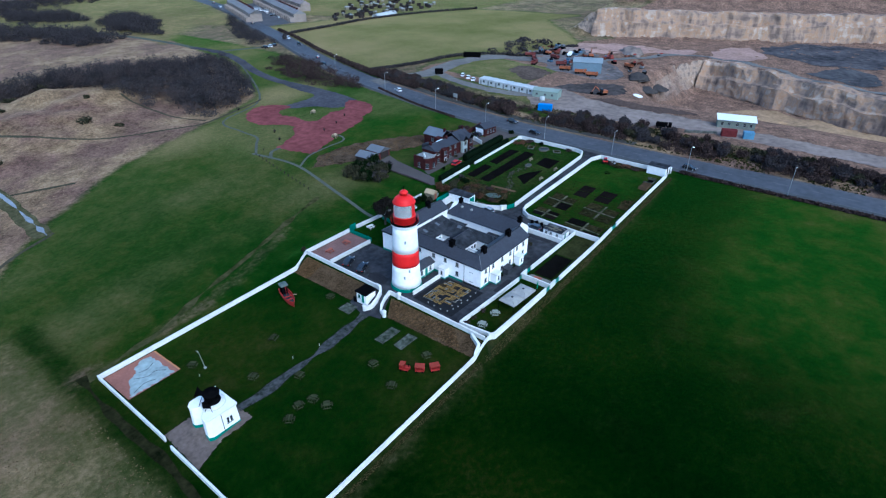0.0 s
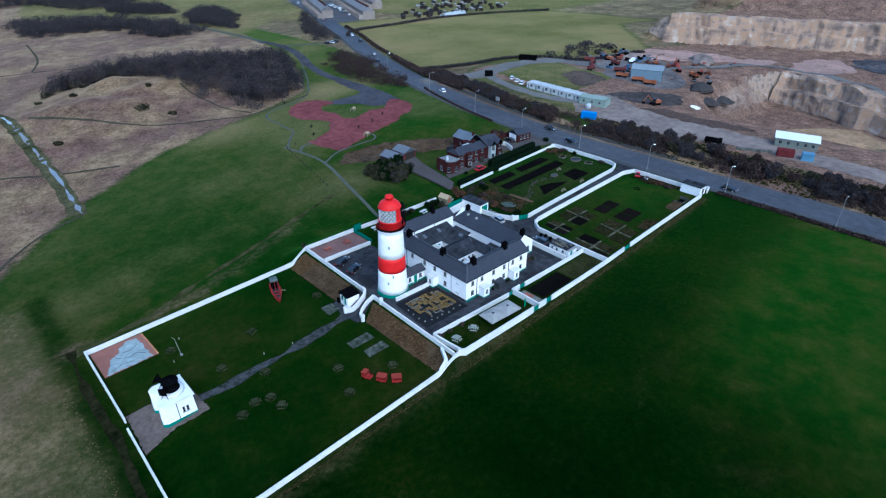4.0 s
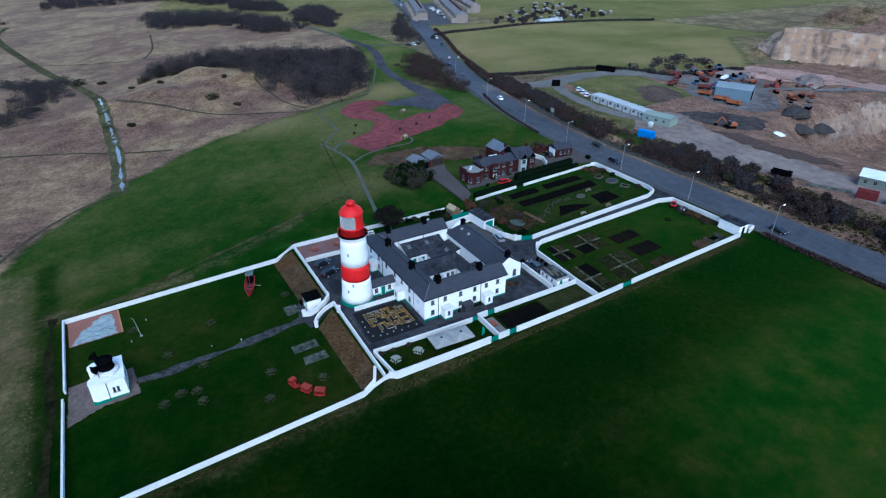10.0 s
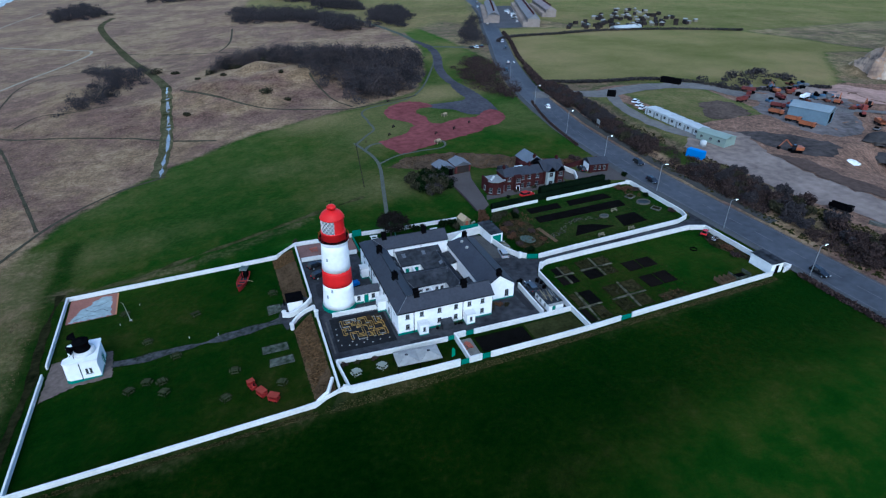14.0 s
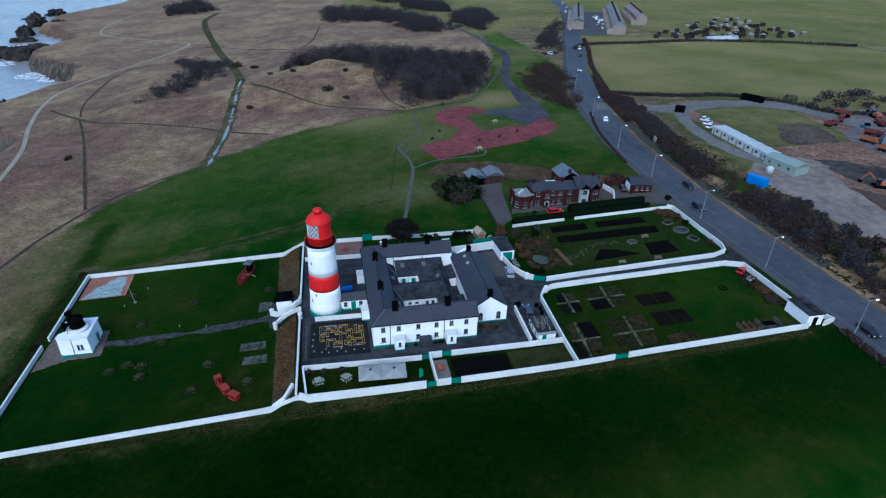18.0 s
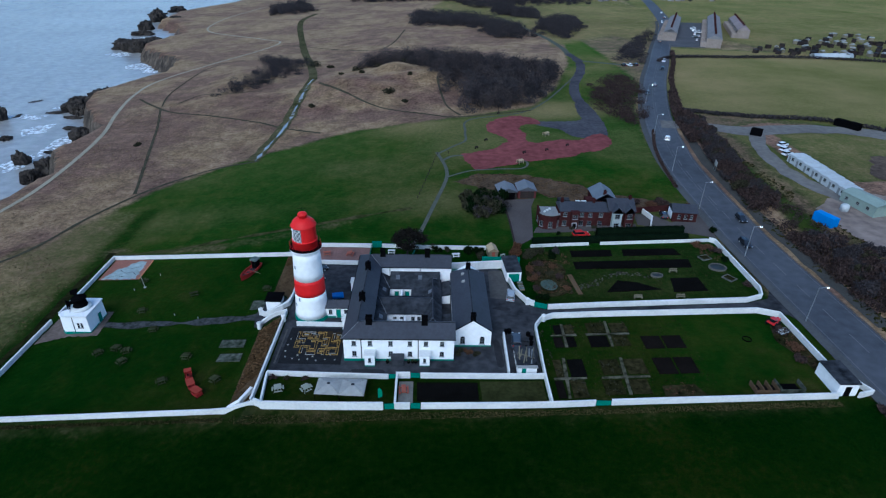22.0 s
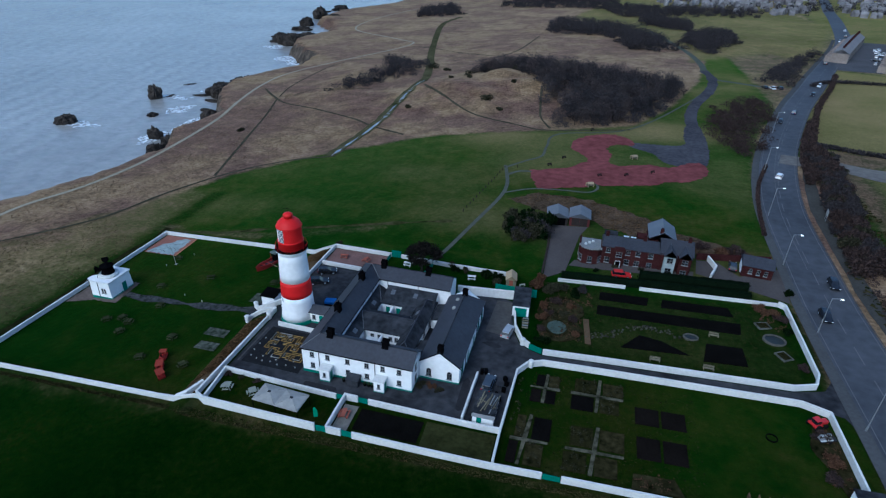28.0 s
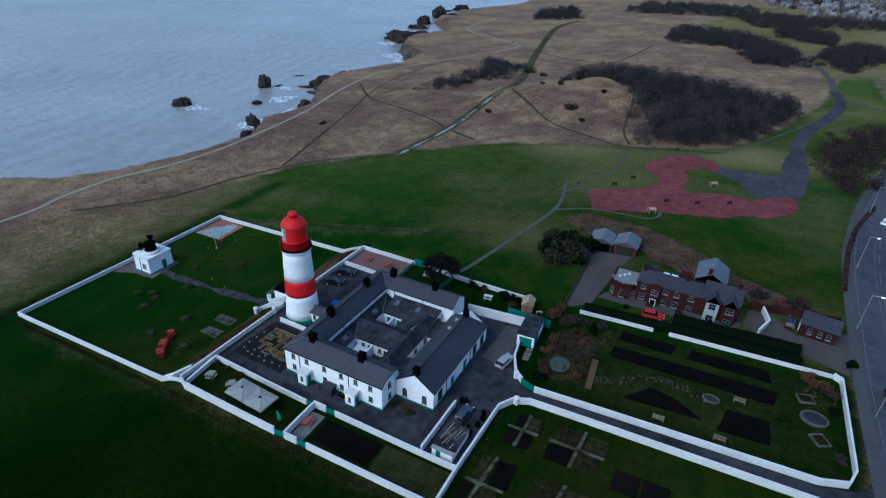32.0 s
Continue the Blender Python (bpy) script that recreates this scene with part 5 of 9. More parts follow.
def gazebo(x, y):
    """A square canopy on four legs: a low four-sided roof with a short valance, ridge seams and a small dark cap."""
    t = thing("canopy_tent", on_ground(x, y, -3), "square grey-white canopy tent with a low pointed roof", "canopy tent", "pair of canopy tents")
    w, d, ze, za = 2.05, 1.93, 2.25, 2.8
    corners = [(-w, -d), (w, -d), (w, d), (-w, d)]
    for k in range(4):
        (xa, ya), (xb, yb) = corners[k], corners[(k + 1) % 4]
        bm = bmesh.new()
        top = [bm.verts.new(v) for v in ((xa, ya, ze), (xb, yb, ze), (xb * 0.5, yb * 0.5, ze + 0.3), (xa * 0.5, ya * 0.5, ze + 0.3), (0, 0, za))]
        low = [bm.verts.new((v.co.x, v.co.y, v.co.z - 0.03)) for v in top]
        for f_ in ((0, 1, 2, 3), (3, 2, 4)):
            bm.faces.new([top[i] for i in f_])
            bm.faces.new([low[i] for i in reversed(f_)])
        for i, j in ((1, 0), (2, 1), (4, 2), (3, 4), (0, 3)):
            bm.faces.new((top[i], top[j], low[j], low[i]))
        part("roof_panel", bm, CANVAS, t)
        part("valance", box(bmesh.new(), min(xa, xb) - 0.02, max(xa, xb) + 0.02, min(ya, yb) - 0.02, max(ya, yb) + 0.02, ze - 0.22, ze - 0.005), CANVAS, t)
        part("seam", bar(bmesh.new(), (xa, ya, ze + 0.02), (xa * 0.5, ya * 0.5, ze + 0.32), 0.022, 6), GRIT, t)
        part("leg", blk(xa * 0.98 - 0.04, xa * 0.98 + 0.04, ya * 0.98 - 0.04, ya * 0.98 + 0.04, -0.3, ze - 0.02), BLACK, t)
    part("cap", blk(-0.24, 0.24, -0.2, 0.2, za - 0.12, za + 0.05, 0.03), SLATE2, t, "small dark cap at the peak")
    return t


gazebo(7.1, -23.35)
gazebo(11.2, -23.6)
fl = thing("feather_banner", on_ground(15.4, -24.6), "bright green feather banner on a pole", "banner")
bm = bmesh.new()
vs = [(0, 0.6), (0.75, 0.9), (0.7, 2.2), (0.3, 2.8), (0.03, 2.6)]
fr = [bm.verts.new((x, -0.015 + 0.1 * math.sin(3 * x), z)) for x, z in vs]
bk = [bm.verts.new((x, 0.015 + 0.1 * math.sin(3 * x), z)) for x, z in vs]
bm.faces.new(fr), bm.faces.new(bk[::-1])
for i in range(5):
    bm.faces.new((fr[(i + 1) % 5], fr[i], bk[i], bk[(i + 1) % 5]))
part("cloth", bm, mat("green_cloth", (0.015, 0.19, 0.1), 0.7, 0.1, 3, 1, 0), fl)
part("pole", bar(bmesh.new(), (0, 0, 0), (0, 0, 2.7), 0.025), BLACK, fl)

# walled plots south-east of the house
sheet("black_soil_bed", [(21.8, -20.2), (32.4, -20.3), (32.4, -24.8), (21.9, -24.8)], EARTH, 0.07, "freshly dug black soil", "soil", 2.0)
sheet("rough_grass_plot", [(32.8, -20.0), (43.9, -20.0), (43.9, -25.4), (33.0, -25.4)], mat("rank_grass", (0.028, 0.03, 0.011), 0.95, 0.5, 1.5, 0.4, 0.5), 0.06, "rank worn grass", "grass", 2.0)
sheet("paved_corner", [(18.7, -20.0), (21.2, -20.0), (21.2, -25.8), (18.7, -25.8)], GRIT, 0.07, "gritty paved corner", "paving", 2.0)
shed = thing("yard_shed", on_ground(41.4, -15.4), "low white shed with a dark weathered flat roof in the yard", "shed")
part("wall", blk(-1.7, 1.7, -2.85, 2.85, -0.2, 1.6), WHITE, shed)
part("roof", blk(-1.85, 1.85, -2.3, 3.0, 1.6, [1.64, 1.76, 1.76, 1.64], 0.02), SLATE2, shed, "dark felted roof")
part("roof_sheet", blk(-1.85, 1.85, -3.05, -2.31, 1.6, [1.64, 1.72, 1.74, 1.66], 0.01), CANVAS, shed, "pale sheet at the roof's end")
for y in (-1.2, 0.6, 2.0):
    window(shed, -1.7, y, 0.95, 180, 0.5, 0.6)
door(shed, -0.6, -2.85, 0, -90, 0.8, 1.5)
rng = random.Random(8)
stk = thing("timber_stack", on_ground(41.4, -15.0, 0, 1.72), "loose weathered planks and poles lying on the shed roof", "timber")
for k in range(17):
    ln = rng.uniform(1.4, 4.4)
    b = part("plank", blk(-0.09, 0.09, -ln / 2, ln / 2, 0, 0.07), rng.choice((WOOD, WOOD, SILL, SLATE2, TARMAC)), stk)
    b.matrix_basis = pose(-1.6 + 0.2 * k + rng.uniform(-0.2, 0.2), rng.uniform(-0.9, 0.9), 0.05 * (k % 4), 0, 0, rng.uniform(-16, -2) if k % 6 else 62)
rub = thing("rubble_heap", on_ground(42.7, -11.5, 0, 0.05), "dark heap of bagged rubble by the wall", "rubble")
for k in range(12):
    b = part("bag", blk(-0.3, 0.3, -0.22, 0.22, 0, 0.3, 0.09), rng.choice((BLACK, SLATE2, TARMAC)), rub)
    b.matrix_basis = pose(rng.uniform(-0.5, 0.5), rng.uniform(-2.4, 2.4), 0.24 * (k % 2), 0, 0, rng.uniform(0, 180))
gar = thing("yard_garage", on_ground(42.6, 16.0, 4), "white garage with a green door and a dark flat roof", "garage")
part("wall", blk(-1.65, 1.65, -3.4, 3.4, -0.3, 2.4), WHITE, gar)
part("roof", blk(-1.8, 1.8, -3.45, 3.6, 2.4, [2.5, 2.5, 2.75, 2.75], 0.02), SLATE2, gar)
o = part("garage_door", blk(-1.2, 1.2, -3.46, -3.38, 0, 2.05), GREEN, gar, "green garage door")
for k in range(4):
    part("door_rib", blk(-1.15, 1.15, -3.49, -3.46, 0.2 + 0.5 * k, 0.25 + 0.5 * k), GREEN, o)
part("side_panel", blk(1.64, 1.7, -3.2, -0.6, 0, 2.0), GREEN, gar)
pal = thing("pallet_stack", on_ground(44.2, 10.4, 4, 0.06), "grey timber pallets stacked by the garage", "pallets")
for k in range(6):
    part("slat", blk(-0.6, 0.6, -1.6 + 0.55 * k, -1.25 + 0.55 * k, 0.12 * (k % 3), 0.12 * (k % 3) + 0.1), SILL if k % 2 else WOOD, pal)
fence = thing("green_board_fence", on_ground(38.0, 20.3), "dark green board fence on the garden wall", "fence")
for k in range(30):
    part("board", blk(-1.8 + k * 0.3, -1.52 + k * 0.3, -0.04, 0.04, 0, 2.1), GREEN, fence)
part("rail", blk(-1.8, 7.2, -0.1, -0.04, 1.6, 1.75), GREEN, fence)
garden_wall([(28.6, 17.4), (41.0, 18.6)], 2.0, 0.4, name="yard_wall")
for x0, y0, x1, y1, h in ((45.9, 2.6, 48.4, 1.7, 1.3), (51.7, -26.2, 54.2, -26.2, 1.1), (9.6, 28.3, 11.9, 28.4, 1.8), (16.9, -19.2, 18.2, -19.1, 1.0), (16.6, -26.4, 18.2, -26.3, 1.2), (20.9, -26.3, 22.5, -26.3, 1.2), (20.7, -19.0, 22.3, -19.0, 1.1)):
    d = math.degrees(math.atan2(y1 - y0, x1 - x0))
    ln = math.hypot(x1 - x0, y1 - y0)
    g = thing("garden_gate", on_ground(x0, y0, d), "dark green boarded garden gate", "gate", "green gates")
    k = max(3, int(ln / 0.3))
    for i in range(k):
        part("board", blk(ln * i / k + 0.01, ln * (i + 1) / k - 0.01, -0.04, 0.04, 0.05, h), GREEN, g)
    for z in (0.25, h - 0.3):
        part("rail", blk(0, ln, 0.04, 0.09, z, z + 0.1), GREEN, g)
for pts in ([(9.6, 28.4), (9.6, 20.0)],):
    f = thing("green_fence", on_ground(9.4, 20.2, 90), "low dark green paling fence", "fence")
    for i in range(40):
        part("pale", blk(i * 0.2, i * 0.2 + 0.12, -0.02, 0.02, 0, 1.1), GREEN, f)
    part("rail", blk(0, 8.0, 0.02, 0.07, 0.8, 0.9), GREEN, f)
for x0, y0, n_, t_ in ((18.4, 16.0, 50, 80), (28.6, 16.4, 12, 0)):
    f = thing("green_fence", on_ground(x0, y0, t_), "low dark green paling fence", "fence")
    for i in range(n_):
        part("pale", blk(i * 0.22, i * 0.22 + 0.13, -0.02, 0.02, 0, 1.2), GREEN, f)
    part("rail", blk(0, n_ * 0.22, 0.02, 0.07, 0.9, 1.0), GREEN, f)

hut = thing("garden_shed", on_ground(39.0, 24.6, 8), "small timber garden shed with a pitched pale roof", "shed")
part("wall", gable_wall(-1.1, 1.1, -1.5, 1.5, 0, 1.8, 0.9, "y"), WOOD, hut)
part("roof", roof_mesh(-1.1, 1.1, -1.5, 1.5, 1.85, 0.95, "y", 0, 0, 0.15, 0.06), LIGHTWOOD, hut)
part("door", blk(-0.4, 0.4, -1.56, -1.5, 0, 1.8), REDWOOD, hut)
mach = thing("slatted_bench", on_ground(41.6, 24.2, 30), "pale timber slatted bench on the grass", "bench")
for k in range(3):
    part("slat", blk(-0.6, 0.6, -0.25 + k * 0.17, -0.1 + k * 0.17, 0.42, 0.46), WHITEWOOD, mach)
for s in (-0.55, 0.55):
    part("leg", blk(s - 0.04, s + 0.04, -0.25, 0.25, 0, 0.42), WHITEWOOD, mach)

# white store by the road
ws = thing("roadside_store", on_ground(93.6, -22.8, 0), "white flat-roofed store in the garden corner by the road", "store")
part("wall", blk(-1.7, 1.7, -2.9, 2.9, -0.4, 2.5), WHITE, ws)
part("roof", blk(-1.85, 1.85, -3.05, 3.05, 2.5, [2.6, 2.75, 2.75, 2.6], 0.02), SLATE2, ws, "dark felt flat roof")
part("doorway", blk(-0.5, 0.5, -2.97, -2.9, 0, 2.0), BLACK, ws)
garden_wall([(95.3, -19.4), (98.0, -25.6), (95.4, -26.2)], 1.1)


# ---- allotment plots ----
def earth_bed(pts, material, label, thick=0.12):
    return sheet("garden_bed", pts, material, 0.02, label, "garden bed", 2.0, kind="", thick=thick)


GRASSY = mat("winter_crop", (0.007, 0.011, 0.003), 0.95, 0.6, 1.6, 0.7, 0.6, c2=(0.03, 0.027, 0.011))
SCRUB = mat("dry_stalks", (0.009, 0.012, 0.004), 0.95, 0.6, 1.3, 0.6, 0.6, c2=(0.045, 0.038, 0.017))
SOIL = mat("brown_soil", (0.008, 0.0065, 0.0055), 0.98, 0.35, 2.5, 0.4, 0.5, spec=0.0)
for x0, x1, y0, y1, mm in ((55.0, 58.6, -7.0, -3.8, GRASSY), (59.6, 62.9, -7.0, -4.1, SCRUB), (54.6, 58.2, -11.3, -8.0, EARTH), (59.2, 62.2, -11.2, -8.0, GRASSY), (64.7, 68.3, -12.2, -8.5, SOIL), (68.7, 72.3, -12.2, -8.5, SOIL), (64.8, 68.2, -19.2, -14.9, SOIL), (68.6, 72.0, -19.2, -14.9, SOIL),
                           (55.0, 58.4, -19.0, -15.0, GRASSY), (59.4, 63.0, -19.0, -15.0, SCRUB), (54.2, 57.6, -24.0, -20.4, GRASSY), (58.8, 62.0, -24.0, -20.4, SCRUB), (48.5, 50.0, -7.0, -4.2, EARTH), (50.6, 52.4, -7.0, -4.2, SCRUB), (47.9, 49.6, -11.0, -8.0, SOIL), (50.2, 52.0, -11.0, -8.0, EARTH),
                           (46.6, 48.0, -19.2, -14.6, SCRUB), (49.2, 52.0, -19.2, -14.6, EARTH), (46.0, 47.4, -24.4, -20.2, SOIL), (48.6, 51.2, -24.4, -20.2, SCRUB)):
    earth_bed([(x0, y0), (x1, y0), (x1, y1), (x0, y1)], mm, "dug garden bed of " + ("black soil" if mm in (EARTH, SOIL) else "dead stalks" if mm == SCRUB else "low green crop"))
GARDENPATH = mat("garden_path_slabs", (0.025, 0.028, 0.014), 0.95, 0.5, 1.0, 0.5, 0.2, c2=(0.12, 0.11, 0.075))
for pts in ([(59.1, -3.4), (58.6, -11.4)], [(54.4, -7.5), (62.9, -7.6)], [(59.1, -14.6), (58.2, -24.2)], [(54.4, -19.8), (62.9, -19.8)], [(50.3, -3.9), (50.0, -11.2)], [(47.6, -7.5), (52.6, -7.5)], [(48.7, -14.2), (47.8, -24.6)], [(46.0, -19.7), (51.8, -19.7)]):
    strip("garden_path", pts, 0.55, GARDENPATH, 0.17, "pale mossy concrete path between garden beds", n=10, ragged=0.6)
GRAVELBED = mat("gravel_mulch", (0.07, 0.055, 0.05), 0.95, 0.4, 4, 0.5, 0.4)
earth_bed([(64.2, -22.2), (69.8, -22.0), (71.0, -24.8), (63.9, -25.0)], SCRUB, "heap of brown cut stalks")
sheet("garden_bed", [(91.4, -5.2), (93.8, -7.0), (94.0, -19.0), (92.4, -19.4), (91.4, -15.0), (89.8, -11.0), (90.6, -8.0)], SCRUB, 0.02, "rough bed of dead brown stalks", "garden bed", 2.0, round_off=4, kind="", thick=0.12)
BOARDS = mat("brown_boards", (0.1, 0.066, 0.038), 0.85, 0.3, 5, 0.5, 0.2)
c = thing("compost_bay", on_ground(81.0, -23.6), "brown board compost bays in a row of three", "compost bin")
part("front_panel", blk(-2.0, 2.0, -1.15, -1.07, 0, 0.8), BOARDS, c)
for x in (-1.95, -0.65, 0.65, 1.95):
    part("side_panel", blk(x - 0.05, x + 0.05, -1.06, 1.2, 0, 1.0), BOARDS, c)
for x in (-1.3, 0.0, 1.3):
    part("compost", tapered([(x - 0.6, -1.0), (x + 0.6, -1.0), (x + 0.6, 1.0), (x - 0.6, 1.0)], 0, 0.45, 0.4), SOIL, c)
c = thing("leaf_bay", on_ground(85.4, -23.5), "grey-green board bay with black sheeting inside", "compost bin")
part("front_panel", blk(-2.1, 2.1, -1.2, -1.1, 0, 0.75), LAWNSLAB, c)
for x in (-2.05, 2.05):
    part("side_panel", blk(x - 0.06, x + 0.06, -1.09, 1.4, 0, 0.95), LAWNSLAB, c)
part("sheeting", tapered([(-1.8, -1.0), (1.8, -1.0), (1.7, 0.9), (-1.7, 0.9)], 0, 0.4, 0.25), BLACK, c, "crumpled black sheeting")
ring = thing("iron_fire_ring", on_ground(84.6, -10.2), "dark iron ring on the grass", "fire ring")
part("rim", lathe([(0.85, 0), (0.85, 0.2), (0.75, 0.2), (0.75, 0)], 18, False), BLACK, ring)

# north garden
for pts in ([(58.3, 25.5), (68.2, 25.4), (67.8, 22.4), (58.1, 22.5)], [(71.0, 25.4), (83.6, 25.3), (84.3, 22.2), (70.5, 22.4)], [(57.9, 20.2), (85.2, 20.0), (84.7, 16.3), (57.8, 16.9)], [(78.0, 11.9), (84.2, 11.9), (84.3, 6.6), (76.9, 6.4)], [(66.0, 11.6), (70.0, 10.6), (74.6, 7.5), (62.5, 7.0)]):
    earth_bed(pts, EARTH, "freshly dug black garden bed")
sheet("garden_bed", [(47.0, 19.5), (49.6, 21.8), (53.2, 20.6), (55.4, 16.6), (54.2, 13.0), (55.6, 9.6), (52.4, 6.4), (48.6, 6.6), (46.8, 9.0), (47.6, 12.6), (46.0, 15.6)], SCRUB, 0.02, "rough bed of dead bracken and stalks", "garden bed", 2.0, round_off=4, kind="", thick=0.2)
PONDRIM = mat("pond_rim_stone", (0.1, 0.095, 0.08), 0.95, 0.4, 3, 0.5, 0.3)
POND = mat("pond_water", (0.022, 0.026, 0.024), 0.45, 0.3, 1, 0.5, 0.05, spec=0.2)
for cx, cy, rx, ry, mm, lb in ((50.4, 10.2, 2.1, 2.6, mat("pale_pond", (0.055, 0.075, 0.055), 0.5, 0.3, 1, 0.5, 0.1), "pale green silted garden pond"), (90.4, 15.9, 1.9, 1.6, POND, "round garden pond with a stone rim"), (75.4, 13.2, 1.3, 0.9, POND, "small garden pond with a stone rim")):
    p = thing("garden_pond", on_ground(cx, cy, 0, 0.22 if cx < 60 else 0.05), lb, "pond")
    part("water", lathe([(1, -0.2), (1, 0.12)], 24), mm, p).matrix_basis = Matrix.Diagonal((rx * 0.93, ry * 0.93, 1, 1))
    part("rim", lathe([(0.9, -0.2), (0.9, 0.3), (1.08, 0.3), (1.08, -0.2)], 24, False), PONDRIM if cx > 60 else SCRUB, p).matrix_basis = Matrix.Diagonal((rx, ry, 1, 1))
for cx, cy, t_ in ((89.3, 20.4, 20), (91.0, 11.2, -60)):
    p = thing("raised_bed", on_ground(cx, cy, t_), "angular raised bed with a pale kerb", "garden bed")
    part("soil", blk(-1.1, 1.1, -0.9, 0.9, -0.1, 0.22), GRASSY, p)
    for s in (-1, 1):
        part("kerb", blk(-1.25, 1.25, s * 0.95 - 0.1, s * 0.95 + 0.1, -0.1, 0.3), SLAB, p)
        part("kerb", blk(s * 1.15 - 0.1, s * 1.15 + 0.1, -0.85, 0.85, -0.1, 0.3), SLAB, p)
rng = random.Random(14)
rockline = curve_through([(57.0, 9.0), (60.5, 10.5), (64.0, 13.4), (67.5, 14.4), (71.0, 13.6), (74.6, 12.0)], 14)
MOSSSTONE = mat("mossy_stone", (0.028, 0.03, 0.02), 0.95, 0.5, 3, 0.5, 0.3, c2=(0.085, 0.08, 0.06), rnd=0.5)
stone_me = []
for k in range(4):
    bm = bmesh.new()
    bmesh.ops.create_icosphere(bm, subdivisions=1, radius=1)
    for v in bm.verts:
        v.co *= 1 + 0.35 * noise.noise(v.co * 2 + Vector((k * 5, 0, 0)))
        v.co.z *= 0.7
    mm = bpy.data.meshes.new("stone")
    bm.to_mesh(mm)
    bm.free()
    mm.materials.append(MOSSSTONE)
    stone_me.append(mm)
rk = thing("rockery", pose(0, 0, 0), "rockery bank of pale lichened stones", "rockery")
for k in range(110):
    p = rng.choice(rockline)
    x, y = p[0] + rng.gauss(0, 0.55), p[1] + rng.gauss(0, 0.5)
    o = new("stone", stone_me[k % 4])
    o.parent = rk
    s_ = rng.uniform(0.1, 0.32)
    o.matrix_basis = pose(x, y, ground_z(x, y) + 0.08, 0, 0, rng.uniform(0, 360)) @ Matrix.Diagonal((s_, s_, s_, 1))
strip("garden_boardwalk", [(55.8, 14.6), (56.6, 6.4)], 1.1, BOARDS, 0.14, "weathered timber boardwalk", n=3)
for x, y, t_ in ((79.6, 14.6, 0), (68.4, 4.4, 0), (77.4, 4.2, 0)):
    b = thing("garden_bench", on_ground(x, y, t_), "weathered timber garden bench", "bench", "garden benches")
    for k in range(3):
        part("seat_slat", blk(-0.9, 0.9, -0.3 + k * 0.18, -0.15 + k * 0.18, 0.42, 0.46), WOOD, b)
        part("back_slat", blk(-0.9, 0.9, 0.26, 0.3, 0.5 + k * 0.14, 0.6 + k * 0.14), WOOD, b)
    for s in (-0.8, 0.8):
        part("leg", blk(s - 0.05, s + 0.05, -0.28, 0.32, 0, 0.45), WOOD, b)


# ---- roads and ways ----
ROADLINE = [(106.5, -400), (106.5, -82), (105.2, -42), (104.6, -8), (104.0, 20), (104.0, 45), (105.0, 78), (110.5, 110), (120, 145), (135, 190), (150, 228), (168, 275), (196, 345), (215, 400), (240, 500), (262, 600), (300, 760)]
strip("road", ROADLINE, 10.6, ROADTOP, 0.10, "grey tarmac main road", "road", 10, across=4)
PAINT = mat("road_paint", (0.11, 0.11, 0.11), 0.7, 0.2, 3, 0.5, 0.05)
PAVE = mat("footway", (0.075, 0.076, 0.076), 0.9, 0.2, 2, 0.2, 0.15)


def beside(line, off):
    out = []
    for k, p in enumerate(line):
        a, b = line[max(k - 1, 0)], line[min(k + 1, len(line) - 1)]
        d = Vector((b[0] - a[0], b[1] - a[1])).normalized()
        out.append((p[0] - d.y * off, p[1] + d.x * off))
    return out


strip("footway", beside(ROADLINE[:14], 6.4), 1.8, PAVE, 0.19, "narrow grey footway beside the road", "pavement", 8)
strip("kerb", beside(ROADLINE[:14], 5.4), 0.2, PAVE, 0.2, "worn concrete kerb", "kerb", 8)
strip("kerb", beside(ROADLINE[:14], -5.4), 0.2, PAVE, 0.2, "worn concrete kerb", "kerb", 8)
strip("verge_track", beside(ROADLINE[3:9], -8.4), 3.2, mat("verge_gravel", (0.055, 0.053, 0.047), 0.95, 0.3, 2, 0.2, 0.2), 0.12, "worn gravel verge beside the road", "verge", 8, ragged=0.3)
fine = curve_through(ROADLINE, 40)
marks = thing("road_markings", pose(0, 0, 0), "worn white lane markings", "road marking", kind="structure")
run, acc = [], 0.0
dash = bmesh.new()
for a, b in zip(fine, fine[1:]):
    L_ = math.hypot(b[0] - a[0], b[1] - a[1])
    if -90 < a[1] < 330:
        n_ = max(1, int(L_ / 0.5))
        for k in range(n_):
            s = acc + L_ * k / n_
            if s % 9 < 5 and L_ < 12:
                d = Vector((b[0] - a[0], b[1] - a[1])).normalized()
                p0 = Vector(a) + d * (L_ * k / n_)
                p1 = p0 + d * (L_ / n_)
                q = []
                for p, o in ((p0, -0.09), (p1, -0.09), (p1, 0.09), (p0, 0.09)):
                    x, y = p.x - d.y * o, p.y + d.x * o
                    q.append(dash.verts.new((x, y, ground_z(x, y) + 0.135)))
                dash.faces.new(q)
    acc += L_
part("centre_dashes", dash, PAINT, marks)
for off in (4.7, -4.7):
    strip("edge_line", beside(ROADLINE[1:13], off), 0.14, PAINT, 0.135, parent=marks, n=12, across=1)
strip("hatching_line", beside(ROADLINE[5:11], 0.9), 0.12, PAINT, 0.135, parent=marks, n=12, across=1)

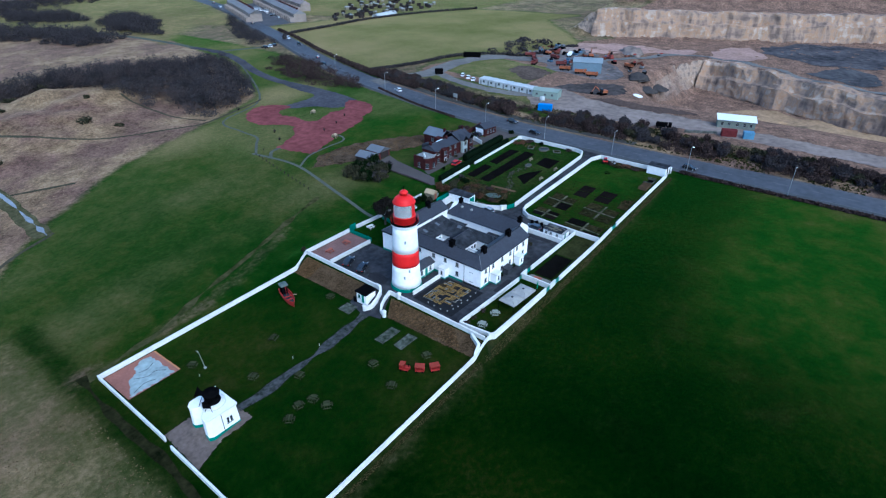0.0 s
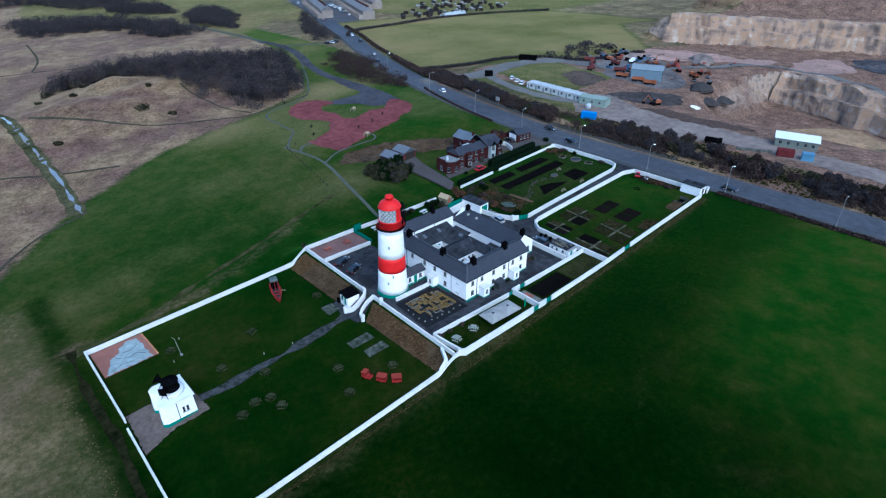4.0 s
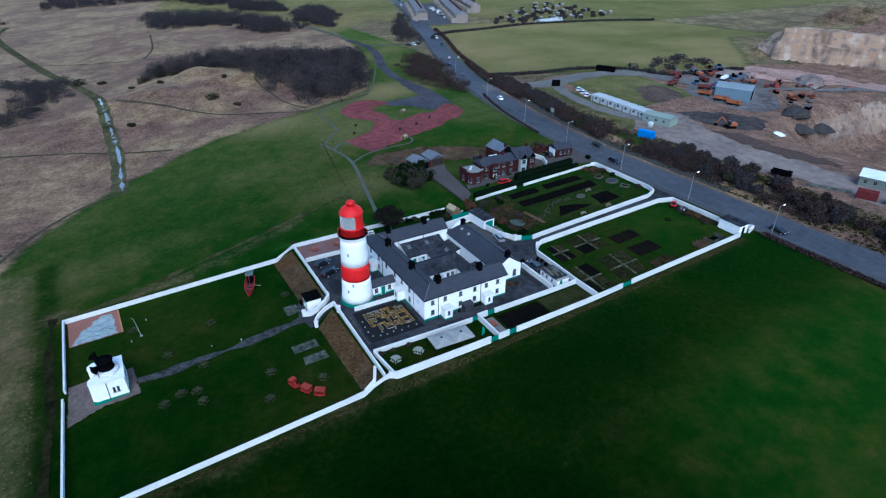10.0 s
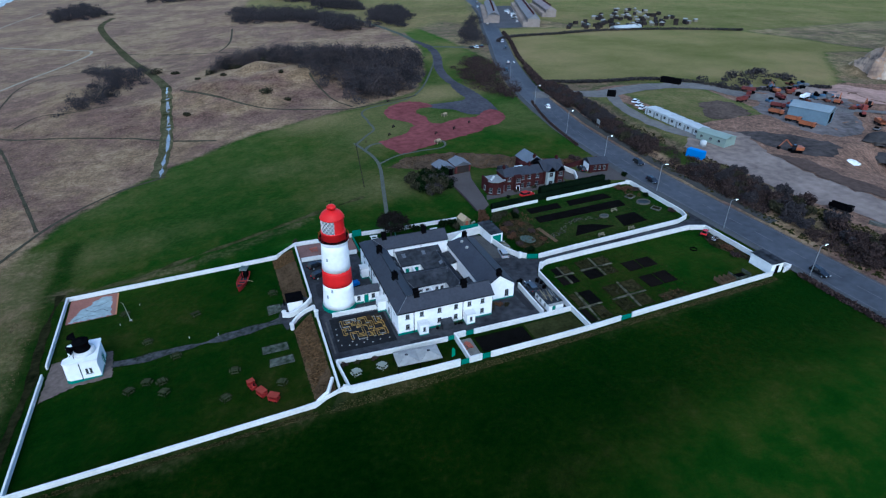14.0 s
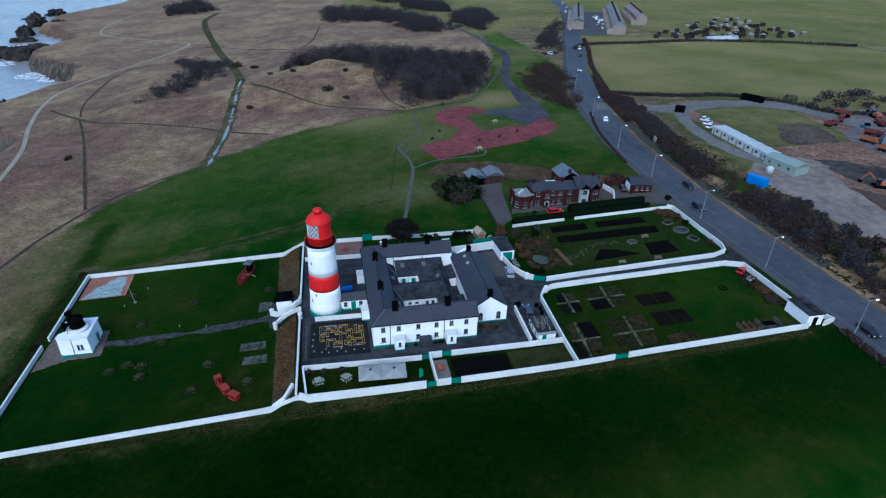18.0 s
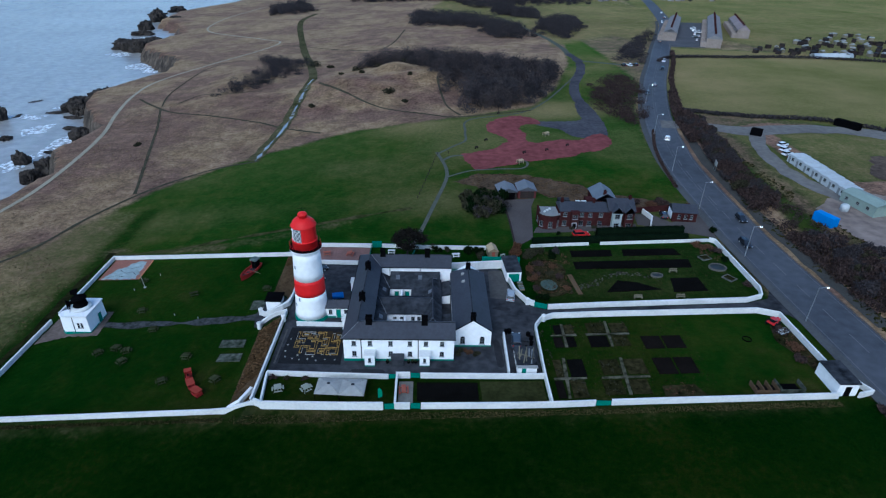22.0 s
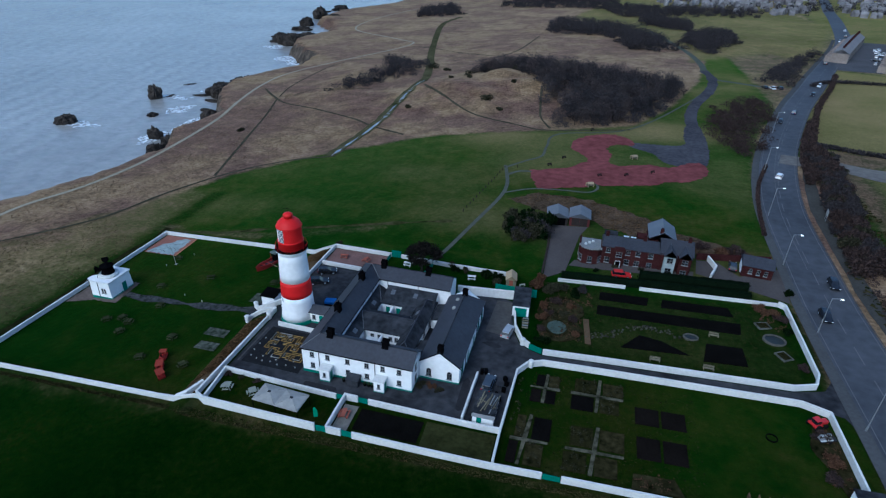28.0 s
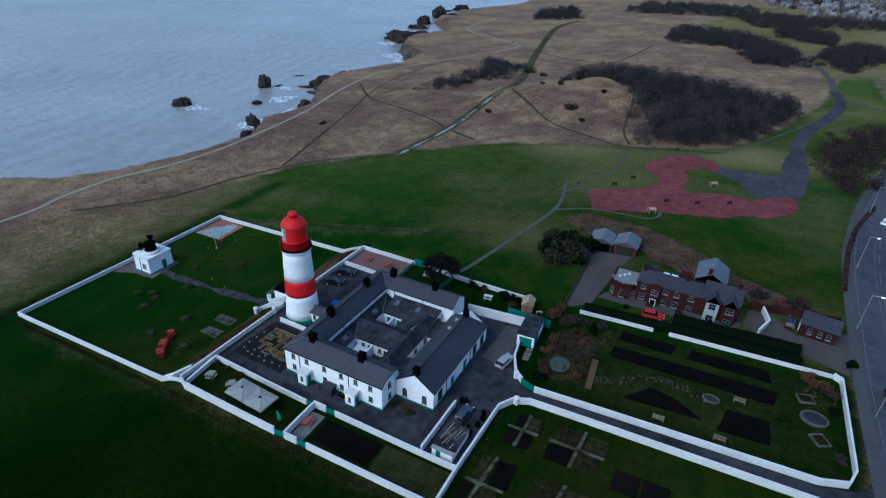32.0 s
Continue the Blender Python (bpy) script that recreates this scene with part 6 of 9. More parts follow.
DUST = mat("dusty_path", (0.3, 0.265, 0.19), 0.95, 0.25, 1.5, 0.1, 0.2)
strip("coast_path", [(-118, -60), (-111, 2), (-113.5, 18.8), (-113.5, 36), (-107, 53), (-104, 74), (-106.3, 101), (-112.6, 135.7), (-123, 169.5), (-131, 205), (-130.9, 235), (-114.2, 280), (-89, 346), (-108, 372), (-168, 428), (-182, 490), (-178, 548), (-165, 612)], 1.7, DUST, 0.14, "pale dusty cliff-top path", n=10)
HEATHTRACK = mat("green_track", (0.04, 0.047, 0.019), 0.95, 0.5, 0.7, 0.1, 0.4, c2=(0.105, 0.094, 0.048))
WET = mat("wet_rut", (0.2, 0.2, 0.19), 0.2, 0.3, 1.0, 0.2, 0.0, spec=0.6)
MAINTRACK = [(-44, 66), (-42, 82), (-39.3, 97.4), (-38.6, 114), (-37.7, 132), (-38.1, 170), (-39.4, 214), (-49.4, 261), (-67.8, 331), (-95.4, 460), (-92, 520)]
strip("heath_track", MAINTRACK[2:], 4.8, HEATHTRACK, 0.14, "green rutted track over the heath", n=10, ragged=0.3)
strip("wet_rut", [(x + 0.7, y) for x, y in MAINTRACK[2:7]], 0.9, WET, 0.16, "water standing in a rut", n=24, ragged=2.0)
MUD = mat("trodden_turf", (0.06, 0.055, 0.035), 0.95, 0.4, 1.2, 0.15, 0.4)
for pts, w in (([(-32, 192.5), (-14.8, 170), (1.3, 153), (25.4, 137.9), (37, 135), (66, 142)], 1.6), ([(-123.6, 195), (-109.4, 179), (-94.5, 165.4), (-72.3, 156.2), (-50.9, 146.2), (-37.2, 135.3), (-19.7, 123.4)], 1.7), ([(-104.3, 174), (-93.4, 144.8), (-82.7, 112), (-73.7, 84.3), (-69.5, 71)], 1.4),
               ([(-105.1, 177.6), (-110.4, 199), (-112.2, 228.7), (-112, 262), (-101.5, 283.5), (-80.2, 281.4)], 1.2), ([(-76, 335), (-63.8, 330.4), (-36, 312), (-10.7, 296), (22, 277), (53.9, 258)], 1.8), ([(-99, 14), (-82, 33), (-75, 55), (-65, 76), (-51.8, 91), (-37, 97)], 1.5), ([(-10.9, 298), (-2.4, 326), (2.6, 381)], 1.6), ([(36, 137), (31, 150), (29, 163), (26.7, 185)], 1.3), ([(-98, 181), (-91.4, 193), (-77, 191.8), (-61.6, 195.5)], 1.1), ([(-84.9, 339), (-66, 334)], 1.4)):
    strip("heath_path", pts, w * 0.72, MUD, 0.12, "dark trodden path through the heath", n=8, ragged=0.5)
WORN = mat("worn_turf", (0.022, 0.034, 0.008), 0.95, 0.4, 0.7, 0.3, 0.4, c2=(0.07, 0.062, 0.028))
for pts, w in (([(-58, 30.8), (-48, 32.4), (-41.2, 33.0), (-29.2, 37.2), (-20.2, 39.4), (-9.7, 42.4), (7.0, 47.9), (18.6, 51.2)], 1.5),):
    strip("worn_line", pts, w, WORN, 0.05, "faint line of worn grass across the field", ragged=1.3, n=14)
GREYPATH = mat("grey_path", (0.082, 0.088, 0.07), 0.9, 0.25, 1.5, 0.2, 0.2)
strip("field_path", [(19.4, 29.4), (21.6, 38), (24.8, 52), (28.6, 69), (29.0, 78), (27.6, 86), (25.9, 93)], 1.1, GREYPATH, 0.09, "narrow grey path over the grass")
strip("play_path", [(29.2, 72), (37, 76.4), (46, 77.2), (53.3, 77.2), (55.8, 81), (54.5, 86)], 0.8, GREYPATH, 0.09, "narrow grey path round the play area")
strip("play_path", [(27.6, 85), (31, 89), (35.5, 89.5)], 1.1, GREYPATH, 0.09, "narrow grey path to the play area")
strip("grass_path", [(26, 91), (32, 99), (36.5, 105), (37, 116), (40, 131), (66, 143), (92, 190), (102, 215)], 0.9, GREYPATH, 0.09, "narrow grey path round the grass")
ASPH = mat("old_asphalt", (0.05, 0.05, 0.058), 0.85, 0.3, 0.8, 0.1, 0.2, c2=(0.08, 0.078, 0.085))
sheet("old_car_park", [(63.8, 127), (72, 126), (83.5, 127), (85, 140), (87, 152), (92, 153), (91.6, 122), (87.5, 104), (77, 106), (73, 115), (66, 121)], ASPH, 0.08, "patchy old asphalt car park", "paving", 2.0, 4, ragged=0.5)
strip("park_lane", [(89.4, 148), (90, 166), (94, 186), (101, 206), (106, 226), (107.5, 244), (106, 262)], 4.6, ASPH, 0.11, "patchy old asphalt lane", n=8, ragged=0.25)
strip("park_lane", [(105.6, 255), (107, 280), (104.6, 316), (96, 361), (84, 420)], 3.4, GREYPATH, 0.1, "grey lane across the grass", n=8)
strip("park_lane", [(105, 240), (118, 232), (131, 224)], 3.0, GREYPATH, 0.1, "grey lane across the grass", n=6)
REDTOP = mat("red_play_surface", (0.155, 0.05, 0.049), 0.9, 0.45, 0.5, 0.12, 0.15)
sheet("red_play_area", [(34.4, 90.6), (38.2, 77.6), (46, 79.0), (52.6, 81.0), (54.0, 84.4), (57, 82.6), (66, 84.6), (73, 86.4), (75.5, 89.6), (80, 89.8), (86, 94), (89, 101), (87, 109), (81.5, 105.6), (77.5, 101.8), (72, 103.4), (66, 101.6), (61.5, 100.4), (58.2, 104.2), (59.6, 110), (57.6, 117.6), (60.6, 122.6), (66.6, 122.6), (66.4, 128.6), (60.6, 134.6), (53, 132.6), (46.8, 126), (45.2, 117), (47.4, 112.4), (52.0, 104.4), (49.2, 99.6), (46.6, 95.6), (42, 93.4)], REDTOP, 0.12, "dull red surfaced play area", "play surface", 4.0, 2, ragged=0.6)

# ---- brick house ----
BRICK = mat("red_brick", (0.032, 0.0105, 0.011), 0.9, 0.35, 4, 0.3, 0.3, c2=(0.058, 0.022, 0.021))
BAYGREY = mat("grey_bay_render", (0.3, 0.34, 0.33), 0.85, 0.2, 1.5, 0.3, 0.1)
PALER = mat("pale_render", (0.5, 0.52, 0.5), 0.85, 0.15, 1.5, 0.3, 0.1)
villa = thing("brick_house", on_ground(53.0, 37.6), "long red brick house with slate roofs and a castellated end", "house")
part("main_wall", blk(4.8, 18.0, 0.4, 6.0, -0.5, 5.0), BRICK, villa)
part("main_roof", roof_mesh(4.9, 18.4, 0.4, 6.0, 5.0, 1.5, "x", 0.3, 0.3), SLATE, villa)
part("cross_wing_wall", gable_wall(17.6, 24.4, 0.2, 7.0, -0.5, 5.3, 2.0, "x"), BRICK, villa)
part("cross_wing_roof", roof_mesh(17.6, 24.4, 0.2, 7.0, 5.35, 2.1, "x"), SLATE, villa)
part("rear_wing_wall", gable_wall(15.4, 21.2, 6.5, 14.0, -0.5, 5.6, 1.8, "y"), BRICK, villa)
part("rear_wing_roof", roof_mesh(15.4, 21.2, 6.5, 14.0, 5.65, 1.9, "y"), mat("pale_slate", (0.11, 0.125, 0.145), 0.6, 0.2, 2, 0.3, 0.2), villa)
for x0, x1, mm in ((18.4, 20.8, BAYGREY), (21.6, 24.0, BRICK)):
    bay = part("gabled_bay", gable_wall(x0, x1, -0.9, 0.4, -0.5, 5.2, 1.5, "y"), mm, villa, "gabled bay")
    part("bay_roof", roof_mesh(x0, x1, -0.9, 2.6, 5.25, 1.55, "y", 0, 0, 0.2), SLATE, bay)
    for z in (1.6, 4.2):
        window(bay, (x0 + x1) / 2, -0.9, z, -90, 1.3, 1.3, 2, 2)
tower = part("castellated_bay", tapered([(-0.4, 0.6), (0.6, -0.5), (2.3, -0.9), (4.0, -0.5), (4.8, 0.6), (4.8, 5.4), (-0.4, 5.4)], -0.5, 3.9, 0.0), BRICK, villa, "low castellated brick bay")
part("flat_roof", tapered([(-0.1, 0.7), (0.8, -0.2), (2.3, -0.6), (3.8, -0.2), (4.5, 0.7), (4.5, 5.2), (-0.1, 5.2)], 3.8, 3.96, 0.0), SILL, tower)
for k in range(16):
    u = k / 15
    x, y = (-0.25, 5.2 - 9 * u) if u < 0.5 else (0.0 + 9.2 * (u - 0.5), -0.7 + 3.6 * abs(u - 0.75))
    part("merlon", blk(x - 0.2, x + 0.2, y - 0.16, y + 0.16, 3.9, 4.35), SILL if u > 0.45 else BRICK, tower)
for k_ in range(3):
    part("roof_seat", blk(0.7 + 0.8 * k_, 1.3 + 0.8 * k_, 1.4 + 0.9 * k_, 2.0 + 0.9 * k_, 3.96, 4.35, 0.08), PALER, tower)
for x, y, f in ((0.1, 0.05, 222), (2.3, -0.9, -90), (4.4, 0.05, -36), (-0.4, 3.0, 180)):
    window(tower, x, y, 1.5, f, 1.0, 1.6, 2, 2)
for x in (6.2, 10.6, 12.8, 15.6):
    window(villa, x, 0.4, 4.0, -90, 1.0, 1.2, 2, 2)
    window(villa, x, 0.4, 1.5, -90, 1.1, 1.4, 2, 2)
eb = part("entrance_bay", blk(7.6, 9.6, -0.8, 0.4, -0.5, 4.9), BRICK, villa, "projecting brick entrance bay")
part("bay_parapet", blk(7.5, 9.7, -0.9, 0.4, 4.9, 5.2), BRICK, eb)
door(eb, 8.6, -0.8, 0, -90, 1.0, 2.1, BLACK)
window(eb, 8.6, -0.8, 3.8, -90, 1.3, 1.2)
for x, y in ((5.6, 3.2), (14.0, 3.2), (17.8, 6.8), (23.6, 3.6)):
    chimney(villa, x, y, 6.0 if x < 17 else 6.8, 0.9, 0.6, 1.3, BRICK, 2)
for x in (7.6, 9.2):
    s = part("rooflight", blk(-0.6, 0.6, -0.4, 0.4, 0, 0.1), mat("bright_rooflight", (0.6, 0.65, 0.68), 0.2, 0.1, 2, 0.5, 0), villa)
    s.matrix_basis = pose(x + 2.2, 3.5, 6.52, -12, 0, 0)
part("rear_dormer", blk(5.0, 8.0, 4.6, 6.4, 4.6, 6.2), SLATE2, villa)
part("rear_dormer", blk(12.4, 14.6, 4.6, 7.2, 3.0, 6.3), BRICK, villa)
for x in (16.4, 20.2):
    window(villa, x, 14.0, 4.2, 90, 1.0, 1.2)
window(villa, 15.4, 10.2, 4.2, 180, 1.0, 1.2)

TIMBERDK = mat("dark_timber", (0.035, 0.028, 0.025), 0.85, 0.3, 4, 0.4, 0.2)
for nm, x, y, t_, lb in (("timber_garage", 46.0, 57.6, 6, "dark timber garage with a grey sheet roof"), ("timber_garage", 51.8, 58.2, 2, "red-brown timber garage with a grey sheet roof")):
    g = thing(nm, on_ground(x, y, t_), lb, "garage", "garages by the brick house")
    part("wall", gable_wall(-2.6, 2.6, -2.8, 2.8, -0.3, 2.3, 1.2, "y"), TIMBERDK if x < 50 else mat("maroon_boards", (0.10, 0.03, 0.028), 0.85, 0.3, 4, 0.4, 0.2), g)
    part("roof", roof_mesh(-2.6, 2.6, -2.8, 2.8, 2.35, 1.25, "y", 0, 0, 0.25, 0.06), mat("grey_sheet", (0.125, 0.132, 0.145), 0.6, 0.15, 2, 0.4, 0.1), g)
    for s_ in (-1, 1):
        part("door", blk(min(0.02 * s_, 2.0 * s_), max(0.02 * s_, 2.0 * s_), -2.88, -2.8, 0, 2.1), BLACK if x < 50 else TIMBERDK, g)
g = thing("lean_to_shed", on_ground(43.4, 53.2, 6), "small grey timber lean-to shed", "shed")
part("wall", blk(-1.0, 1.0, -1.4, 1.4, -0.3, 1.8), TIMBERDK, g)
part("roof", blk(-1.15, 1.15, -1.55, 1.55, 1.8, [1.85, 2.2, 2.2, 1.85]), SLATE2, g)
g = thing("brick_outbuilding", on_ground(91.6, 41.4, -8) @ Matrix.Diagonal((0.74, 0.9, 1, 1)), "brick outbuilding with a grey slate roof by the road", "outbuilding")
part("wall", gable_wall(-4.2, 4.2, -2.8, 2.8, -0.4, 2.6, 1.3, "x"), BRICK, g)
part("roof", roof_mesh(-4.2, 4.2, -2.8, 2.8, 2.65, 1.4, "x"), SLATE, g)
part("white_gable_board", blk(-4.32, -4.22, -2.0, 2.0, 0.2, 2.4), WHITE, g)
for x in (-1.8, 0.4, 2.4):
    window(g, x, -2.8, 1.4, -90, 1.0, 1.2)
garden_wall([(81.5, 36.0), (83.2, 40.2), (82.0, 44.5)], 1.4, 0.3, "curved white garden wall by the brick house", name="curved_garden_wall")
garden_wall([(79.5, 44.6), (95.6, 46.4)], 1.6, 0.3, "dark brick garden wall", BRICK, name="brick_garden_wall")
PAVERS = mat("brown_pavers", (0.075, 0.066, 0.062), 0.9, 0.2, 2.5, 0.2, 0.2)
sheet("house_drive", [(46.6, 29.4), (50.2, 32.4), (51.0, 38.0), (52.4, 50.0), (54.2, 55.2), (44.6, 54.6), (45.4, 48.0), (45.6, 30.2)], PAVERS, 0.08, "brown paved house drive", "paving", 3.0)
sheet("house_drive", [(78.8, 38.0), (86.8, 34.4), (96.4, 30.0), (97.6, 44.0), (88.0, 38.6), (84.0, 44.0), (79.6, 44.0)], PAVERS, 0.08, "brown paved house drive", "paving", 3.0)
sheet("house_terrace", [(50.8, 35.2), (58.0, 35.0), (78.0, 35.6), (78.4, 38.6), (52.0, 38.0)], PAVERS, 0.09, "brown paved terrace", "paving", 3.0)
strip("drive_edge", [(45.2, 30.0), (45.2, 42.0), (44.6, 52.0)], 0.5, TIMBERDK, 0.5, "low dark timber edging of the drive", "edging")


# ---- vehicles ----
TYRE = mat("tyre", (0.012, 0.012, 0.012), 0.9, 0.2, 6, 1, 0.1)
PAINTS = {n_: mat(n_ + "_car_paint", c, 0.25, 0.06, 1, 0.5, 0, spec=0.5) for n_, c in (("white", (0.72, 0.73, 0.74)), ("black", (0.012, 0.012, 0.014)), ("silver", (0.3, 0.32, 0.34)), ("blue", (0.01, 0.09, 0.42)), ("red", (0.42, 0.02, 0.02)), ("navy", (0.015, 0.025, 0.06)), ("slate", (0.045, 0.055, 0.07)))}
LAMP = mat("lamp_glass", (0.6, 0.6, 0.58), 0.15, 0.1, 2, 1, 0)
TAIL = mat("tail_lamp", (0.35, 0.01, 0.01), 0.2, 0.1, 2, 1, 0)


def car(m, colour, kind="car", group="cars on the road"):
    t = thing("parked_car" if "parked" in group else "car", m, colour + (" estate car" if kind == "car" else " van") + (" parked on the tarmac" if "parked" in group else " on the main road"), "car", group)
    L2, H = (2.15, 0.72) if kind == "car" else (2.5, 0.9)
    top = 1.42 if kind == "car" else 1.95
    bm = bmesh.new()
    prof = [(-L2, 0.3), (L2, 0.3), (L2, 0.62), (L2 * 0.92, H), (L2 * 0.42, H + 0.14), (-L2 * 0.97, H + 0.16), (-L2, 0.7)]
    sides = [[bm.verts.new((x, s * 0.87, z)) for x, z in prof] for s in (-1, 1)]
    bm.faces.new(sides[0]), bm.faces.new(sides[1][::-1])
    for i in range(len(prof)):
        j = (i + 1) % len(prof)
        bm.faces.new((sides[0][j], sides[0][i], sides[1][i], sides[1][j]))
    bmesh.ops.recalc_face_normals(bm, faces=bm.faces[:])
    bmesh.ops.bevel(bm, geom=bm.edges[:], offset=0.06, segments=2, affect="EDGES")
    body = part("body", bm, PAINTS[colour], t)
    b2 = bmesh.new()
    pr = [(-L2 * 0.95, H + 0.1), (L2 * 0.42, H + 0.1), (L2 * 0.12, top), (-L2 * 0.82, top - 0.02)]
    sd = [[b2.verts.new((x, s * (0.8 if z < top - 0.1 else 0.66), z)) for x, z in pr] for s in (-1, 1)]
    b2.faces.new(sd[0]), b2.faces.new(sd[1][::-1])
    for i in range(4):
        j = (i + 1) % 4
        b2.faces.new((sd[0][j], sd[0][i], sd[1][i], sd[1][j]))
    bmesh.ops.recalc_face_normals(b2, faces=b2.faces[:])
    part("glazing", b2, GLASS, t, "dark car glazing")
    part("roof", blk(-L2 * 0.82, L2 * 0.12, -0.67, 0.67, top - 0.03, top + 0.05, 0.03), PAINTS[colour], t)
    for x in (-L2 * 0.6, L2 * 0.6):
        for s in (-1, 1):
            w = part("wheel", bar(bmesh.new(), (x, s * 0.7, 0.32), (x, s * 0.9, 0.32), 0.32, 12), TYRE, t)
            part("rim", bar(bmesh.new(), (x, s * 0.89, 0.32), (x, s * 0.915, 0.32), 0.2, 8), PAINTS["silver"], w)
    for s in (-1, 1):
        part("headlight", blk(L2 - 0.12, L2 + 0.01, s * 0.62 - 0.16, s * 0.62 + 0.16, 0.6, 0.72), LAMP, t)
        part("tail_light", blk(-L2 - 0.01, -L2 + 0.08, s * 0.66 - 0.12, s * 0.66 + 0.12, 0.66, 0.84), TAIL, t)
    return t


for x, y, a, c, k in ((-1.8, 16.8, 25, "black", "car"), (-1.7, 12.3, 25, "black", "car"), (41.4, 6.2, 80, "silver", "car"), (40.6, -9.2, 85, "slate", "car"), (62.6, 33.0, 8, "red", "car"), (87.0, 42.0, 80, "black", "car"), (145.5, 91.5, 28, "white", "car"), (144.0, 87.2, 28, "white", "car"), (142.6, 83.2, 28, "white", "car"), (128.6, 222.6, 100, "black", "car"), (132.0, 222.8, 100, "white", "car"), (135.4, 223.4, 100, "black", "car")):
    car(on_ground(x, y, a, 0.08), c, k, "parked cars")
for x, y, a, c in ((106.6, 39, -92, "black"), (108.6, 100, 68, "white"), (101.6, 26, -90, "black"), (123, 165, -112, "black"), (131.5, 180, 65, "navy"), (147, 214, -114, "black"), (155, 234, -113, "white"), (176, 300, 66, "black"), (188, 318, -113, "white"), (101.8, -30, -92, "black"), (203, 360, 67, "black"), (210, 392, -110, "white"), (222, 420, 70, "black"), (232, 455, -106, "white")):
    car(on_ground(x, y, a, 0.12), c)
bt = thing("covered_trailer", on_ground(4.4, 5.4, 12, 0.06), "small trailer under a bright blue cover in the yard", "trailer")
part("bed", blk(-1.15, 1.15, -0.7, 0.7, 0.4, 0.55), BLACK, bt)
part("cover", blk(-1.2, 1.2, -0.75, 0.75, 0.55, 1.35, 0.16), mat("blue_tarpaulin", (0.012, 0.1, 0.36), 0.5, 0.15, 3, 0.6, 0.1), bt, "bright blue tarpaulin cover")
for s_ in (-0.78, 0.78):
    part("wheel", bar(bmesh.new(), (0, s_ - 0.08, 0.3), (0, s_ + 0.08, 0.3), 0.3, 12), TYRE, bt)
STEELDARK = mat("dark_steel", (0.03, 0.03, 0.032), 0.6, 0.2, 4, 0.5, 0.05, metal=0.5)
tr = thing("red_tractor", on_ground(91.8, -6.0, 30), "small red tractor parked by the garden wall", "tractor")
part("bonnet", blk(0, 1.5, -0.4, 0.4, 0.7, 1.3, 0.05), PAINTS["red"], tr)
part("mudguard", blk(-1.3, 0.1, -0.8, 0.8, 0.7, 1.05, 0.05), PAINTS["red"], tr)
part("cab", blk(-1.0, 0.0, -0.5, 0.5, 1.05, 1.75, 0.05), GLASS, tr, "dark glazed cab")
part("cab_roof", blk(-1.05, 0.05, -0.55, 0.55, 1.75, 1.85, 0.03), PAINTS["red"], tr)
for x, s, r in ((-0.7, -0.85, 0.6), (-0.7, 0.85, 0.6), (1.1, -0.6, 0.38), (1.1, 0.6, 0.38)):
    part("wheel", bar(bmesh.new(), (x, s - 0.14, r), (x, s + 0.14, r), r, 14), TYRE, tr)
ft = thing("flat_trailer", on_ground(92.3, -8.6, 24), "flat trailer loaded with pale boards and tins", "trailer")
part("bed", blk(-1.5, 1.3, -0.8, 0.8, 0.45, 0.55), SLATE2, ft)
for s_ in (-0.85, 0.85):
    part("wheel", bar(bmesh.new(), (0, s_ - 0.1, 0.3), (0, s_ + 0.1, 0.3), 0.3, 12), TYRE, ft)
for k in range(5):
    part("board", blk(-1.4, 0.6 + 0.15 * k, -0.7 + 0.28 * k, -0.48 + 0.28 * k, 0.55, 0.62 + 0.05 * (k % 2)), (PALER, SILL, CONCRETE)[k % 3], ft)
part("drawbar", bar(bmesh.new(), (1.3, 0, 0.45), (2.2, 0, 0.35), 0.05), STEELDARK, ft)

# street lamps
LIT = mat("lit_lamp", (0.9, 0.9, 0.85), 0.4, 0.05, 3, 1, 0)
LIT.node_tree.nodes["Principled BSDF"].inputs["Emission Color"].default_value = (1.0, 0.97, 0.9, 1)
LIT.node_tree.nodes["Principled BSDF"].inputs["Emission Strength"].default_value = 6.0
STEEL = mat("galvanised_steel", (0.3, 0.31, 0.32), 0.5, 0.1, 4, 0.5, 0.05, metal=0.6)
lamp = thing("street_lamp", on_ground(98.9, 20.6, 0), "tall grey steel street lamp beside the road", "street lamp", "street lamps")
part("pole", bar(bmesh.new(), (0, 0, 0), (0, 0, 8.0), 0.1, 8, 0.06), STEEL, lamp)
part("arm", bar(bmesh.new(), (0, 0, 7.95), (1.3, 0, 8.15), 0.05), STEEL, lamp)
hd = part("lantern", blk(1.2, 1.95, -0.16, 0.16, 8.1, 8.24, 0.03), CONCRETE, lamp)
part("bulb", blk(1.3, 1.9, -0.15, 0.15, 8.04, 8.1, 0.02), LIT, hd, "lit white lamp")
part("lamp_base", bar(bmesh.new(), (0, 0, 0), (0, 0, 1.1), 0.14, 8), STEEL, lamp)
for x, y in ((98.7, -5.2), (98.8, -30), (99.4, -58.5), (99.6, -88), (98.3, 46), (100.2, 72), (105.4, 105), (117.2, 150)):
    copy_thing(lamp, on_ground(x, y, 0))
sg = thing("road_sign", on_ground(113.6, 72.0, 80), "rear of a tall road sign on two posts", "road sign")
for s in (-0.8, 0.8):
    part("post", bar(bmesh.new(), (s, 0, 0), (s, 0, 3.0), 0.05), STEEL, sg)
part("board", blk(-1.3, 1.3, -0.03, 0.03, 1.5, 3.1), CONCRETE, sg)
